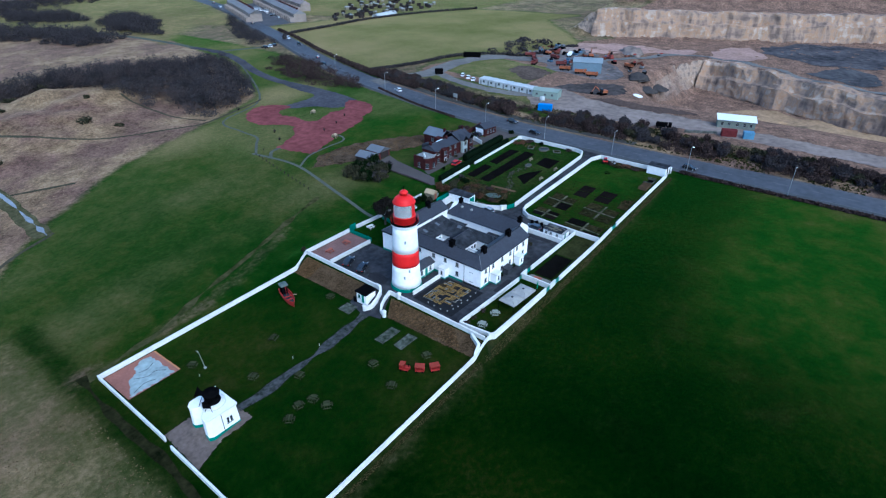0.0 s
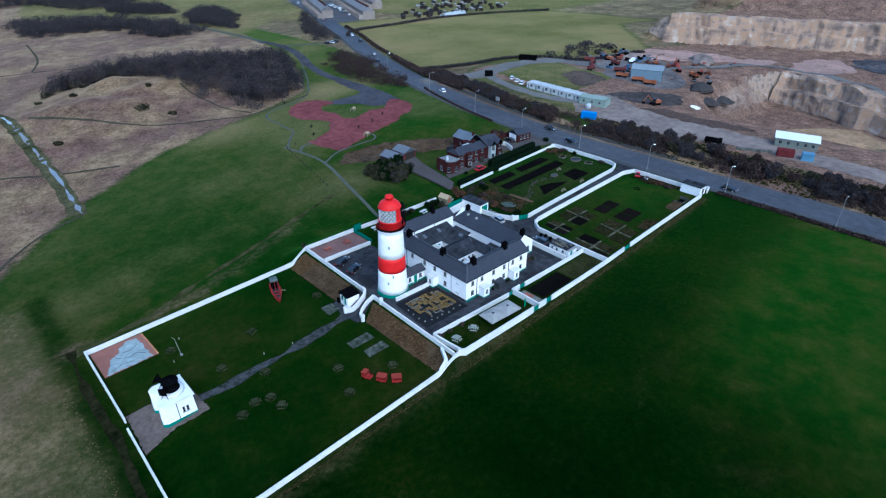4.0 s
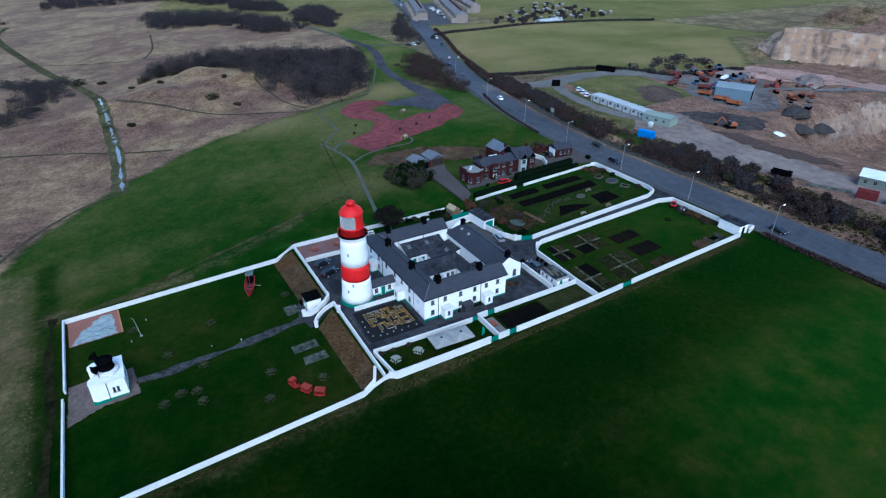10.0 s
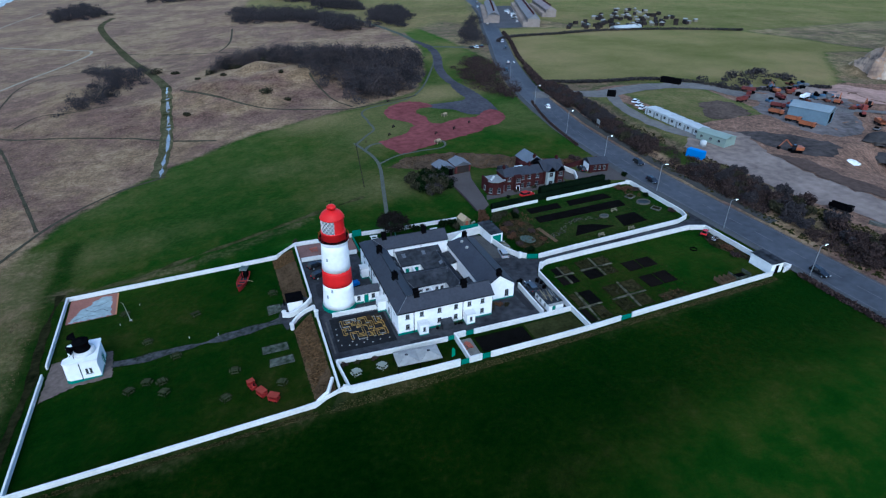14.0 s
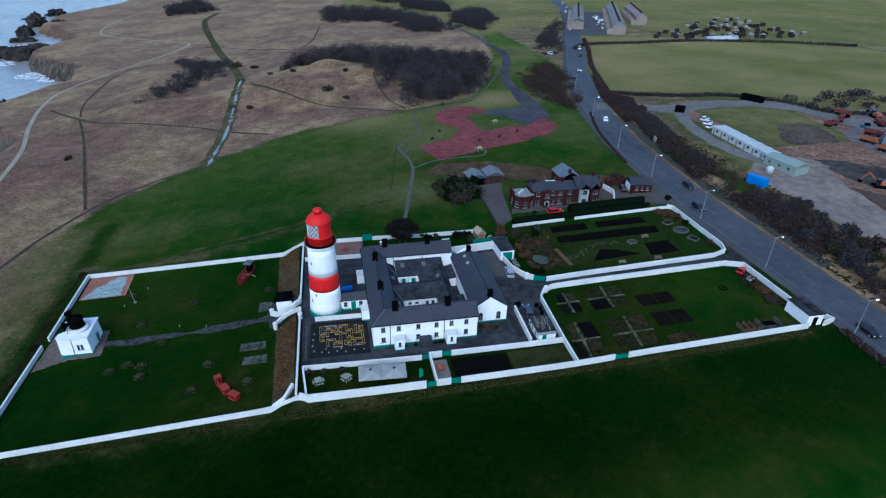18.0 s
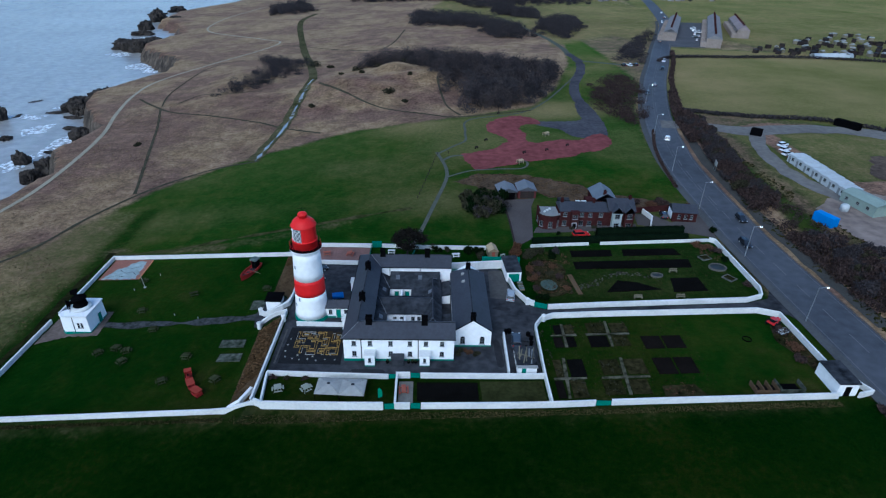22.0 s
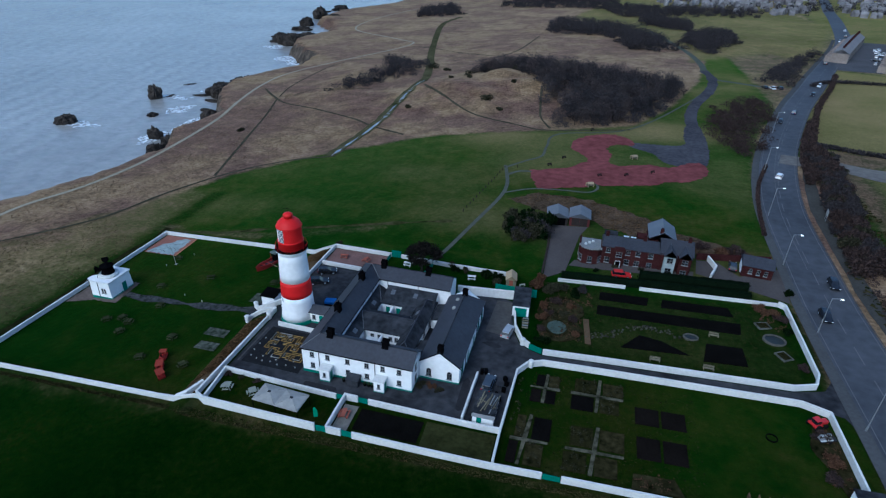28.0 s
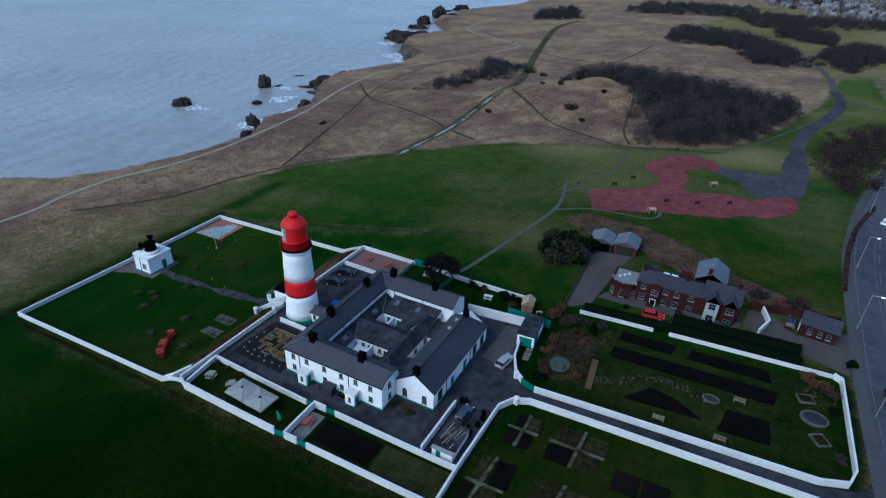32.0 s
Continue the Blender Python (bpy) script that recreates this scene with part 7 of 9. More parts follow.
post = thing("timber_bollard", on_ground(30.0, 92), "short dark timber bollard in the grass", "bollard", "timber bollards")
part("post", lathe([(0.12, -0.2), (0.12, 0.8), (0.05, 0.9)], 8), TIMBERDK, post)
for k in range(1, 16):
    copy_thing(post, on_ground(19.8 + 0.42 * k, 55 + 2.4 * k))
for x, y, lb in ((66.5, 108.4, "pale timber play frame on a grass island"), (53.4, 81.6, "small pale play hut beside the path")):
    pf = thing("climbing_frame", on_ground(x, y, 30), lb, "play equipment")
    for sx in (-0.9, 0.9):
        for sy in (-0.7, 0.7):
            part("post", blk(sx - 0.07, sx + 0.07, sy - 0.07, sy + 0.07, 0, 1.2), LIGHTWOOD, pf)
    part("deck", blk(-1.0, 1.0, -0.8, 0.8, 0.55, 0.65), WOOD, pf)
    part("roof", roof_mesh(-0.9, 0.9, -0.7, 0.7, 1.15, 0.35, "x", 0, 0, 0.1, 0.05), LIGHTWOOD, pf)
for x, y in ((52.0, 138), (56.0, 90), (44.0, 104), (64, 92), (40, 96), (72, 96)):
    b = thing("park_bench", on_ground(x, y, 40), "dark timber park bench", "bench", "park benches")
    part("seat", blk(-0.8, 0.8, -0.2, 0.2, 0.4, 0.46), TIMBERDK, b)
    part("backrest", blk(-0.8, 0.8, 0.2, 0.25, 0.5, 0.85), TIMBERDK, b)
    for s in (-0.6, 0.6):
        part("leg", blk(s - 0.05, s + 0.05, -0.18, 0.22, 0, 0.4), BLACK, b)
mp = thing("lookout_mast", on_ground(52, 139.6), "dark timber mast with a crossbar at the wood's edge", "mast")
part("shaft", bar(bmesh.new(), (0, 0, 0), (0, 0, 4.6), 0.1), TIMBERDK, mp)
part("crossbar", blk(-1.2, 1.2, -0.08, 0.08, 3.9, 4.1), TIMBERDK, mp)


# ---- quarry works ----
QDUST = mat("quarry_dust", (0.2, 0.16, 0.135), 0.95, 0.45, 0.4, 0.06, 0.25)
QGREY = mat("quarry_grey", (0.15, 0.14, 0.128), 0.95, 0.3, 0.6, 0.08, 0.25)
DARKHEAP = mat("dark_spoil", (0.055, 0.049, 0.046), 0.95, 0.3, 0.8, 0.1, 0.4)
SAND = mat("sandy_spoil", (0.3, 0.2, 0.115), 0.95, 0.4, 0.6, 0.1, 0.4)
sheet("quarry_road", [(129.6, 39.4), (131.0, 46.0), (143.4, 52.6), (157.5, 49.4), (155.0, 36.0), (152.2, 26.5), (149.3, 9.0), (151.5, -9.0), (149.5, -36.0), (148.0, -60.0), (148.0, -120.0), (138.0, -120.0), (137.5, -60.0), (137.4, -13.0), (133.4, -4.3), (131.7, 8.2), (131.4, 27.3)], QDUST, 0.16, "wide dusty pale quarry road and apron", "road", 5.0, 4, ragged=1.6)
strip("works_road", [(113.0, 119.0), (128.3, 114.5), (140.0, 108.5), (152.0, 109.5), (165.5, 110.0), (182.0, 106.0), (196.0, 97.0), (201.0, 86.0), (208.0, 78.0)], 10.0, QGREY, 0.15, "dusty grey lane round the works", "road", 8, ragged=0.3)
strip("works_road", [(143.0, 104.0), (137.6, 92.0), (135.4, 78.0), (135.6, 66.0), (138.2, 56.0), (142.0, 48.0)], 5.5, QGREY, 0.18, "dusty grey lane past the cabins", "road", 8, ragged=0.3)
sheet("works_floor", [(186, 70), (196, 74), (214, 96), (240, 88), (244, 70), (226, 56), (214, 40), (196, 34), (184, 42)], mat("works_floor", (0.1, 0.09, 0.085), 0.95, 0.4, 0.4, 0.08, 0.3, c2=(0.2, 0.175, 0.165)), 0.12, "oily grey floor of the works", "yard", 5.0, 4, ragged=2.0)
sheet("dark_ground", [(157.7, 50.0), (172.2, 40.0), (182.0, 25.5), (166.0, 21.3), (158.0, 30.7)], mat("dark_trampled_ground", (0.04, 0.037, 0.036), 0.95, 0.4, 0.5, 0.1, 0.4, c2=(0.09, 0.075, 0.068)), 0.14, "dark churned ground below the works", "ground", 4.0, 4, ragged=2.0)
strip("haul_road", [(222, 58), (242, 46), (262, 34), (274, 14), (264, -20), (248, -48), (240, -90)], 4, QGREY, 0.3, "pale haul road along the pit rim", "road", 8)
CABIN = mat("white_cabin", (0.42, 0.44, 0.44), 0.7, 0.15, 1, 0.3, 0.05)
cab = thing("site_cabin", on_ground(141.6, 76.4, -84), "white flat-roofed site cabin in a row", "cabin", "row of site cabins")
part("wall", blk(-1.9, 1.9, -1.6, 3.4, -0.2, 2.5), CABIN, cab)
part("roof", blk(-2.0, 2.0, -1.75, 3.55, 2.5, 2.62, 0.02), CABIN, cab)
window(cab, 0.6, -1.6, 1.5, -90, 1.0, 0.9)
part("door", blk(-1.3, -0.5, -1.66, -1.58, 0, 2.0), SILL, cab)
for k in range(1, 7):
    copy_thing(cab, on_ground(141.6 + 0.18 * k, 76.4 - 4.0 * k, -84))
gs = thing("green_works_shed", on_ground(143.4, 44.6, -78), "grey-green works shed with a low sheet roof", "shed")
GREENSH = mat("sage_sheet", (0.22, 0.27, 0.23), 0.7, 0.12, 1.5, 0.2, 0.05)
part("wall", gable_wall(-5.6, 5.6, -3.0, 3.0, -0.3, 2.9, 0.8, "x"), GREENSH, gs)
part("roof", roof_mesh(-5.6, 5.6, -3.0, 3.0, 2.95, 0.85, "x", 0, 0, 0.2, 0.06), GREENSH, gs)
for x in (-3.6, 0, 3.2):
    window(gs, x, -3.0, 1.6, -90, 0.9, 0.8)
SKY = mat("blue_container", (0.02, 0.17, 0.5), 0.6, 0.15, 2, 0.3, 0.1)


def container(m, material, label, L_=6.0, group=""):
    t = thing("container", m, label, "container", group)
    part("box", blk(-L_ / 2, L_ / 2, -1.2, 1.2, 0, 2.5), material, t)
    for k in range(int(L_ / 0.5)):
        x = -L_ / 2 + 0.25 + k * 0.5
        for s in (-1, 1):
            part("rib", blk(x - 0.08, x + 0.08, s * 1.2 - 0.05, s * 1.2 + 0.05, 0.1, 2.4), material, t)
    part("door_bar", blk(L_ / 2, L_ / 2 + 0.05, -1.0, 1.0, 0.2, 2.3), material, t)
    return t


container(on_ground(127.4, 36.4, -70), SKY, "blue steel shipping container", 5.6)
container(on_ground(139.4, -31.6, -68), mat("rusty_red_steel", (0.11, 0.025, 0.026), 0.8, 0.3, 2, 0.4, 0.1), "rusty red open steel skip", 5.0)
container(on_ground(140.8, -37.8, -68), mat("light_blue_steel", (0.1, 0.22, 0.33), 0.7, 0.2, 2, 0.4, 0.1), "light blue steel tank container", 3.4)
container(on_ground(180.6, 111.2, -62), BLACK, "black box trailer parked on the yard", 9.0)
container(on_ground(142.2, 103.5, -40), BLACK, "dark box body parked beside the lane", 3.6)
tk = thing("water_tank", on_ground(136.6, 43.0), "round white water tank", "tank")
smooth(part("shell", lathe([(1.1, 0), (1.1, 1.6), (0.8, 2.0), (0.2, 2.1)], 18), CABIN, tk))
wb = thing("works_office", on_ground(151.2, -30.8, -72), "long works building with a bright white sheet roof", "building")
part("wall", blk(-6.4, 6.4, -2.6, 2.6, -0.4, 2.9), mat("grey_green_sheet", (0.15, 0.165, 0.14), 0.8, 0.25, 1.5, 0.3, 0.1), wb)
part("roof", box(bmesh.new(), -6.8, 6.8, -3.0, 3.0, [2.9, 2.9, 3.7, 3.7], [3.02, 3.02, 3.82, 3.82]), mat("white_sheet_roof", (0.72, 0.74, 0.74), 0.6, 0.1, 1, 0.2, 0.05), wb)
for x in (-4.8, -2.4, 0.4, 2.8, 5.0):
    window(wb, x, -2.6, 1.6, -90, 0.9, 1.1)
bs = thing("quarry_shed", on_ground(198, 52, -66), "big grey-blue steel quarry shed", "shed")
STEELBLUE = mat("blue_grey_sheet", (0.13, 0.18, 0.22), 0.6, 0.15, 1, 0.2, 0.05)
part("wall", gable_wall(-7, 7, -4.5, 4.5, -0.6, 4.6, 1.6, "x"), STEELBLUE, bs)
part("roof", roof_mesh(-7, 7, -4.5, 4.5, 4.65, 1.65, "x", 0, 0, 0.3, 0.08), mat("pale_blue_roof", (0.2, 0.235, 0.25), 0.5, 0.15, 1, 0.2, 0.05), bs)
part("door", blk(7.0, 7.1, -1.8, 1.8, 0, 3.8), BLACK, bs)
MAROON = mat("dull_red_plant", (0.13, 0.03, 0.025), 0.6, 0.25, 2, 0.4, 0.1)
ORANGE = mat("orange_plant", (0.26, 0.085, 0.035), 0.55, 0.25, 2, 0.4, 0.1)


def tipper(m, material, label):
    t = thing("dump_truck", m @ Matrix.Diagonal((0.8, 0.8, 0.8, 1)), label, "truck", "quarry trucks")
    part("chassis", blk(-3.4, 3.2, -0.9, 0.9, 0.7, 1.1), BLACK, t)
    part("cab", blk(1.8, 3.4, -1.1, 1.1, 1.0, 2.8, 0.08), material, t)
    part("windscreen", blk(3.38, 3.44, -0.95, 0.95, 1.9, 2.6), GLASS, t)
    b = bmesh.new()
    box(b, -3.6, 1.6, -1.2, -1.1, 1.2, 2.5), box(b, -3.6, 1.6, 1.1, 1.2, 1.2, 2.5), box(b, 1.5, 1.6, -1.1, 1.1, 1.2, 2.7), box(b, -3.6, 1.5, -1.1, 1.1, 1.15, 1.3)
    part("tipper_body", b, material, t)
    for x in (-2.6, -1.2, 2.3):
        for s in (-1, 1):
            part("wheel", bar(bmesh.new(), (x, s * 0.75, 0.55), (x, s * 1.15, 0.55), 0.55, 12), TYRE, t)
    return t


def excavator(m, label):
    t = thing("excavator", m, label, "excavator", "quarry excavators")
    for s in (-1, 1):
        part("track", blk(-1.8, 1.8, s * 1.1 - 0.3, s * 1.1 + 0.3, 0, 0.8, 0.15), BLACK, t)
    part("engine_house", blk(-2.2, 0.6, -1.2, 1.2, 0.9, 2.0, 0.08), ORANGE, t)
    part("cab", blk(0.3, 1.4, 0.1, 1.2, 0.9, 2.7, 0.06), GLASS, t)
    part("boom", bar(bmesh.new(), (0.8, -0.3, 1.4), (3.6, -0.3, 4.0), 0.25, 6, 0.2), ORANGE, t)
    part("stick", bar(bmesh.new(), (3.6, -0.3, 4.0), (5.4, -0.3, 1.6), 0.18, 6, 0.14), ORANGE, t)
    part("bucket", blk(4.9, 5.8, -0.8, 0.2, 0.7, 1.6, 0.1), BLACK, t)
    return t


for x, y, a, mm, lb in ((134.2, -10, -75, BLACK, "dark dump truck on the quarry road"), (189, 59.7, -70, ORANGE, "red dump truck parked by the shed"), (197.4, 66.3, -60, PAINTS["red"], "red dump truck parked by the shed"), (186.8, 50.1, -68, ORANGE, "orange dump truck parked by the shed"), (187, 44, -70, ORANGE, "orange dump truck parked by the shed"), (220, 39, 60, ORANGE, "orange dump truck on the quarry floor"), (190, 78, 10, MAROON, "dull red dump truck among parked plant"), (200, 84, 40, MAROON, "dull red dump truck among parked plant"), (212, 78, 70, PAINTS["red"], "red dump truck among parked plant"), (222, 74, 15, PAINTS["white"], "white dump truck among parked plant"), (206, 90, 120, PAINTS["red"], "red dump truck among parked plant")):
    tipper(on_ground(x, y, a, 0.16), MAROON if mm is PAINTS["red"] else mm, lb)
for x, y, a in ((161, 26.9, 150), (232, 66, 30), (240, 58, 200), (218, 86, 80)):
    excavator(on_ground(x, y, a, 0.1), "orange tracked excavator on the quarry floor")
cv = thing("stone_barrier", on_ground(137.2, -22.6, -62), "low dark concrete barrier beside the quarry road", "barrier")
part("beam", blk(-5.6, 5.6, -0.5, 0.5, -0.1, 0.8, 0.05), SLAB, cv)


def heap(x, y, rx, ry, h, material, label, turn=0, seed=1):
    t = thing("spoil_heap", on_ground(x, y, turn, -0.3), label, "spoil heap", "spoil heaps")
    bm = bmesh.new()
    bmesh.ops.create_icosphere(bm, subdivisions=4, radius=1)
    for v in bm.verts:
        n_ = noise.fractal(v.co * 1.7 + Vector((seed * 3.1, 0, 0)), 0.8, 2.0, 4)
        k = 1 + 0.28 * n_
        v.co = Vector((v.co.x * rx * k, v.co.y * ry * k, max(0, v.co.z) ** 1.3 * h * k))
    smooth(part("mound", bm, material, t))


heap(204, 27, 8, 5, 2.6, DARKHEAP, "dark heap of crushed spoil", 20, 1)
heap(197, 20, 6, 4.5, 1.8, DARKHEAP, "low dark heap of crushed spoil", 70, 21)
heap(210, 19, 5, 6, 2.0, DARKHEAP, "dark heap of crushed spoil", 120, 23)
heap(176, 17.4, 2.4, 3.4, 0.7, mat("white_lime", (0.75, 0.74, 0.72), 0.9, 0.1, 1, 0.3, 0.2), "small white heap of lime", 0, 3)
heap(216, 60, 3, 4, 2.2, mat("pale_stone_heap", (0.36, 0.34, 0.32), 0.9, 0.1, 1, 0.3, 0.2), "pale heap of crushed stone", 0, 4)
heap(209, -28, 6, 16, 2.5, SAND, "long sandy heap of spoil", 8, 5)
heap(204, -60, 8, 18, 3.0, SAND, "long sandy heap of spoil", -5, 6)
heap(232, 80, 8, 5, 3.0, QDUST, "pale pink heap of crushed stone", 0, 8)
heap(256, 52, 12, 6, 3.5, QDUST, "pale pink heap of crushed stone", 30, 9)
sheet("turned_earth", [(169.9, 80.6), (184.1, 78.2), (178.7, 63.2), (163.4, 61.4), (160.0, 67.0)], mat("brown_turned_earth", (0.06, 0.046, 0.038), 0.95, 0.35, 0.8, 0.1, 0.4, c2=(0.12, 0.09, 0.07)), 0.14, "patch of turned brown earth", "ground", 4.0, 3, ragged=1.4)

def rockface_material():
    """Quarried limestone: level beds crossed by upright joints and stains."""
    m = mat("quarried_limestone", (0.2, 0.15, 0.12), 0.95, 0.3, 1.2, 0.1, 0.5)
    n, l = m.node_tree.nodes, m.node_tree.links
    geo, mix, r = n.new("ShaderNodeNewGeometry"), n.new("ShaderNodeMath"), n.new("ShaderNodeValToRGB")
    outs = []
    for sc, det in (((0.34, 0.34, 0.06), 9), ((0.09, 0.09, 0.3), 7)):
        q, t = n.new("ShaderNodeMapping"), n.new("ShaderNodeTexNoise")
        q.inputs["Scale"].default_value, t.inputs["Scale"].default_value, t.inputs["Detail"].default_value = sc, 1.0, det
        l.new(geo.outputs["Position"], q.inputs[0]), l.new(q.outputs[0], t.inputs["Vector"])
        outs.append(t.outputs[0])
    mix.operation = "ADD"
    l.new(outs[0], mix.inputs[0]), l.new(outs[1], mix.inputs[1])
    e = r.color_ramp.elements
    while len(e) < 6:
        e.new(0.5)
    for k, (p, c) in zip(e, ((0.34, (0.12, 0.09, 0.074)), (0.43, (0.2, 0.145, 0.112)), (0.49, (0.29, 0.205, 0.148)), (0.53, (0.3, 0.185, 0.11)), (0.58, (0.32, 0.245, 0.185)), (0.68, (0.43, 0.345, 0.275)))):
        k.position, k.color = p, (*c, 1)
    half = n.new("ShaderNodeMath")
    half.operation, half.inputs[1].default_value = "MULTIPLY", 0.5
    l.new(mix.outputs[0], half.inputs[0]), l.new(half.outputs[0], r.inputs[0])
    l.new(r.outputs[0], n["Principled BSDF"].inputs["Base Color"])
    return m


ROCKFACE = rockface_material()


def quarry_face(foot, ya, yb, label):
    """A bedded face with a ledge half way up, between the floor at its foot and the ground behind."""
    prof = [(-2.6, -0.06), (-1.6, 0.03), (-1.0, 0.12), (-0.6, 0.24), (-0.1, 0.36), (0.3, 0.48), (0.8, 0.56), (3.0, 0.6), (3.6, 0.7), (4.2, 0.8), (4.8, 0.9), (5.6, 0.985), (8.0, 1.0), (11.5, 1.0)]
    bm, rows = bmesh.new(), []
    n_ = int((yb - ya) / 1.3)
    for k in range(n_ + 1):
        y = ya + (yb - ya) * k / n_
        x0 = foot(y)
        lo, hi = ground_z(x0 - 3.2, y), ground_z(x0 + 12, y) + 0.25
        row = []
        for i, (dx, f) in enumerate(prof):
            mid = 0 < i < len(prof) - 2
            push = (2.6 * noise.noise((y * 0.09, i * 0.1, 3.0)) + 1.1 * noise.noise((y * 0.33, i * 0.35, 7.0)) - 0.8) * mid
            lift = (1.6 * noise.noise((y * 0.07, i * 0.25, 11.0)) + 0.5 * noise.noise((y * 0.3, i * 0.9, 1.0))) * mid
            row.append(bm.verts.new((x0 + dx + push, y, lo + (hi - lo) * f + lift)))
        rows.append(row)
    for a, b in zip(rows, rows[1:]):
        for i in range(len(prof) - 1):
            bm.faces.new((a[i], a[i + 1], b[i + 1], b[i]))
    bmesh.ops.recalc_face_normals(bm, faces=bm.faces[:])
    tagged(mesh_object("quarry_face", bm, ROCKFACE), label, "rock face", kind="structure")


quarry_face(pit_rim, -135.0, 13.0, "bedded ochre limestone face of the pit")
quarry_face(far_edge, -112.0, 92.0, "pale bedded limestone face of the far quarry")

# scrap and parked plant along the quarry floor
SCRAPS = [mat("rust", (0.12, 0.045, 0.03), 0.9, 0.4, 2, 0.4, 0.2), mat("dull_grey_steel", (0.12, 0.12, 0.125), 0.7, 0.3, 2, 0.4, 0.1), BLACK, mat("faded_blue_steel", (0.06, 0.11, 0.17), 0.7, 0.3, 2, 0.4, 0.1), mat("faded_red_steel", (0.2, 0.04, 0.03), 0.7, 0.3, 2, 0.4, 0.1)]
rng = random.Random(33)
for k in range(56):
    if k < 38:
        x, y = rng.uniform(204, 240), rng.uniform(64, 94)
    else:
        x, y = rng.uniform(214, 262), rng.uniform(28, 66)
    w, d_, h = rng.uniform(0.8, 2.2), rng.uniform(0.6, 1.1), rng.uniform(0.7, 2.2)
    mm = SCRAPS[rng.randrange(5)]
    t = thing("scrap_machine", on_ground(x, y, rng.uniform(0, 180), 0.1), "derelict " + mm.name.replace("_", " ") + " machine on the quarry floor", "machinery", "scrapped machines")
    part("bed", blk(-w, w, -d_, d_, 0.3, 0.3 + h * 0.5, 0.05), mm, t)
    part("housing", blk(-w * 0.9, w * rng.uniform(-0.2, 0.4), -d_ * 0.8, d_ * 0.8, 0.3 + h * 0.5, 0.3 + h, 0.05), SCRAPS[rng.randrange(5)], t)
    for sx in (-0.7, 0.7):
        part("skid", blk(sx * w - 0.2, sx * w + 0.2, -d_, d_, 0, 0.32), BLACK, t)
PINKDUST = mat("pink_stone_dust", (0.33, 0.215, 0.17), 0.95, 0.35, 0.5, 0.05, 0.25)
sheet("stone_dust_floor", [(238, 84), (256, 86), (274, 66), (280, 44), (288, 26), (276, 24), (262, 42), (246, 58)], PINKDUST, 0.15, "pinkish crushed-stone floor below the quarry face", "yard", 4.0, 3, ragged=2.4)
sheet("stone_dust_floor", [(282, 16), (300, 14), (315, 5), (304, -6), (287, -13), (270, -2), (259, 3)], PINKDUST, 0.15, "pinkish crushed-stone floor below the quarry face", "yard", 4.0, 4, ragged=2.4)
sheet("spoil_ground", [(300, -10), (322, -3), (340, -14), (356, -36), (350, -70), (300, -66), (286, -46), (292, -26)], mat("coal_spoil", (0.05, 0.05, 0.055), 0.95, 0.5, 0.35, 0.06, 0.5, c2=(0.11, 0.1, 0.1)), 0.2, "dark ground of coal spoil under the quarry face", "ground", 5.0, 4, ragged=3.0)
sheet("spoil_ground", [(264, -36), (284, -50), (276, -66), (262, -70), (250, -58)], mat("dark_spoil_ground", (0.05, 0.05, 0.055), 0.95, 0.5, 0.35, 0.06, 0.5, c2=(0.1, 0.095, 0.095)), 0.2, "dark ground of coal spoil beside the haul road", "ground", 5.0, 4, ragged=3.0)
sheet("sandy_floor", [(206, -6), (222, -12), (238, -26), (232, -44), (226, -80), (196, -84), (192, -36), (198, -16)], SAND, 0.2, "sandy floor at the foot of the pit face", "ground", 4.0, 4, ragged=2.4)
sheet("earth_bank", [(152.6, 28.0), (158.5, 20.0), (158.0, 4.0), (160.0, -14.0), (152.5, -8.0), (150.3, 9.0)], mat("brown_earth", (0.085, 0.06, 0.048), 0.95, 0.35, 0.8, 0.1, 0.4), 0.2, "brown earth bank beside the quarry road", "bank", 4.0, 3, ragged=1.6)


# ---- plants ----
def leaf_material(name, c, c2):
    """Leaves or twigs, each scrap of its own shade."""
    m = bpy.data.materials.new(name)
    m.use_nodes = True
    n, l = m.node_tree.nodes, m.node_tree.links
    b = n["Principled BSDF"]
    b.inputs["Roughness"].default_value, b.inputs["Specular IOR Level"].default_value = 0.9, 0.0
    geo, r = n.new("ShaderNodeNewGeometry"), n.new("ShaderNodeValToRGB")
    r.color_ramp.elements[0].color, r.color_ramp.elements[1].color = (*c, 1), (*c2, 1)
    l.new(geo.outputs["Random Per Island"], r.inputs[0])
    l.new(r.outputs[0], b.inputs["Base Color"])
    return m


BARE = leaf_material("bare_twigs", (0.024, 0.0215, 0.023), (0.056, 0.049, 0.05))
BROWN = leaf_material("brown_scrub", (0.02, 0.0155, 0.0145), (0.068, 0.046, 0.04))
EVERGREEN = leaf_material("evergreen_leaves", (0.002, 0.006, 0.002), (0.009, 0.017, 0.006))
MIXED = leaf_material("scrub_leaves", (0.012, 0.014, 0.008), (0.055, 0.05, 0.03))
RUSSET = leaf_material("russet_twigs", (0.045, 0.024, 0.014), (0.115, 0.062, 0.036))
TUFTS = leaf_material("garden_tufts", (0.006, 0.014, 0.003), (0.036, 0.034, 0.013))
DULLGRASS = leaf_material("dull_rank_grass", (0.009, 0.014, 0.003), (0.048, 0.04, 0.017))
STRAW = leaf_material("dead_bracken", (0.04, 0.027, 0.012), (0.13, 0.08, 0.04))
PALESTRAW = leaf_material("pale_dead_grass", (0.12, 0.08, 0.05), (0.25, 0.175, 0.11))
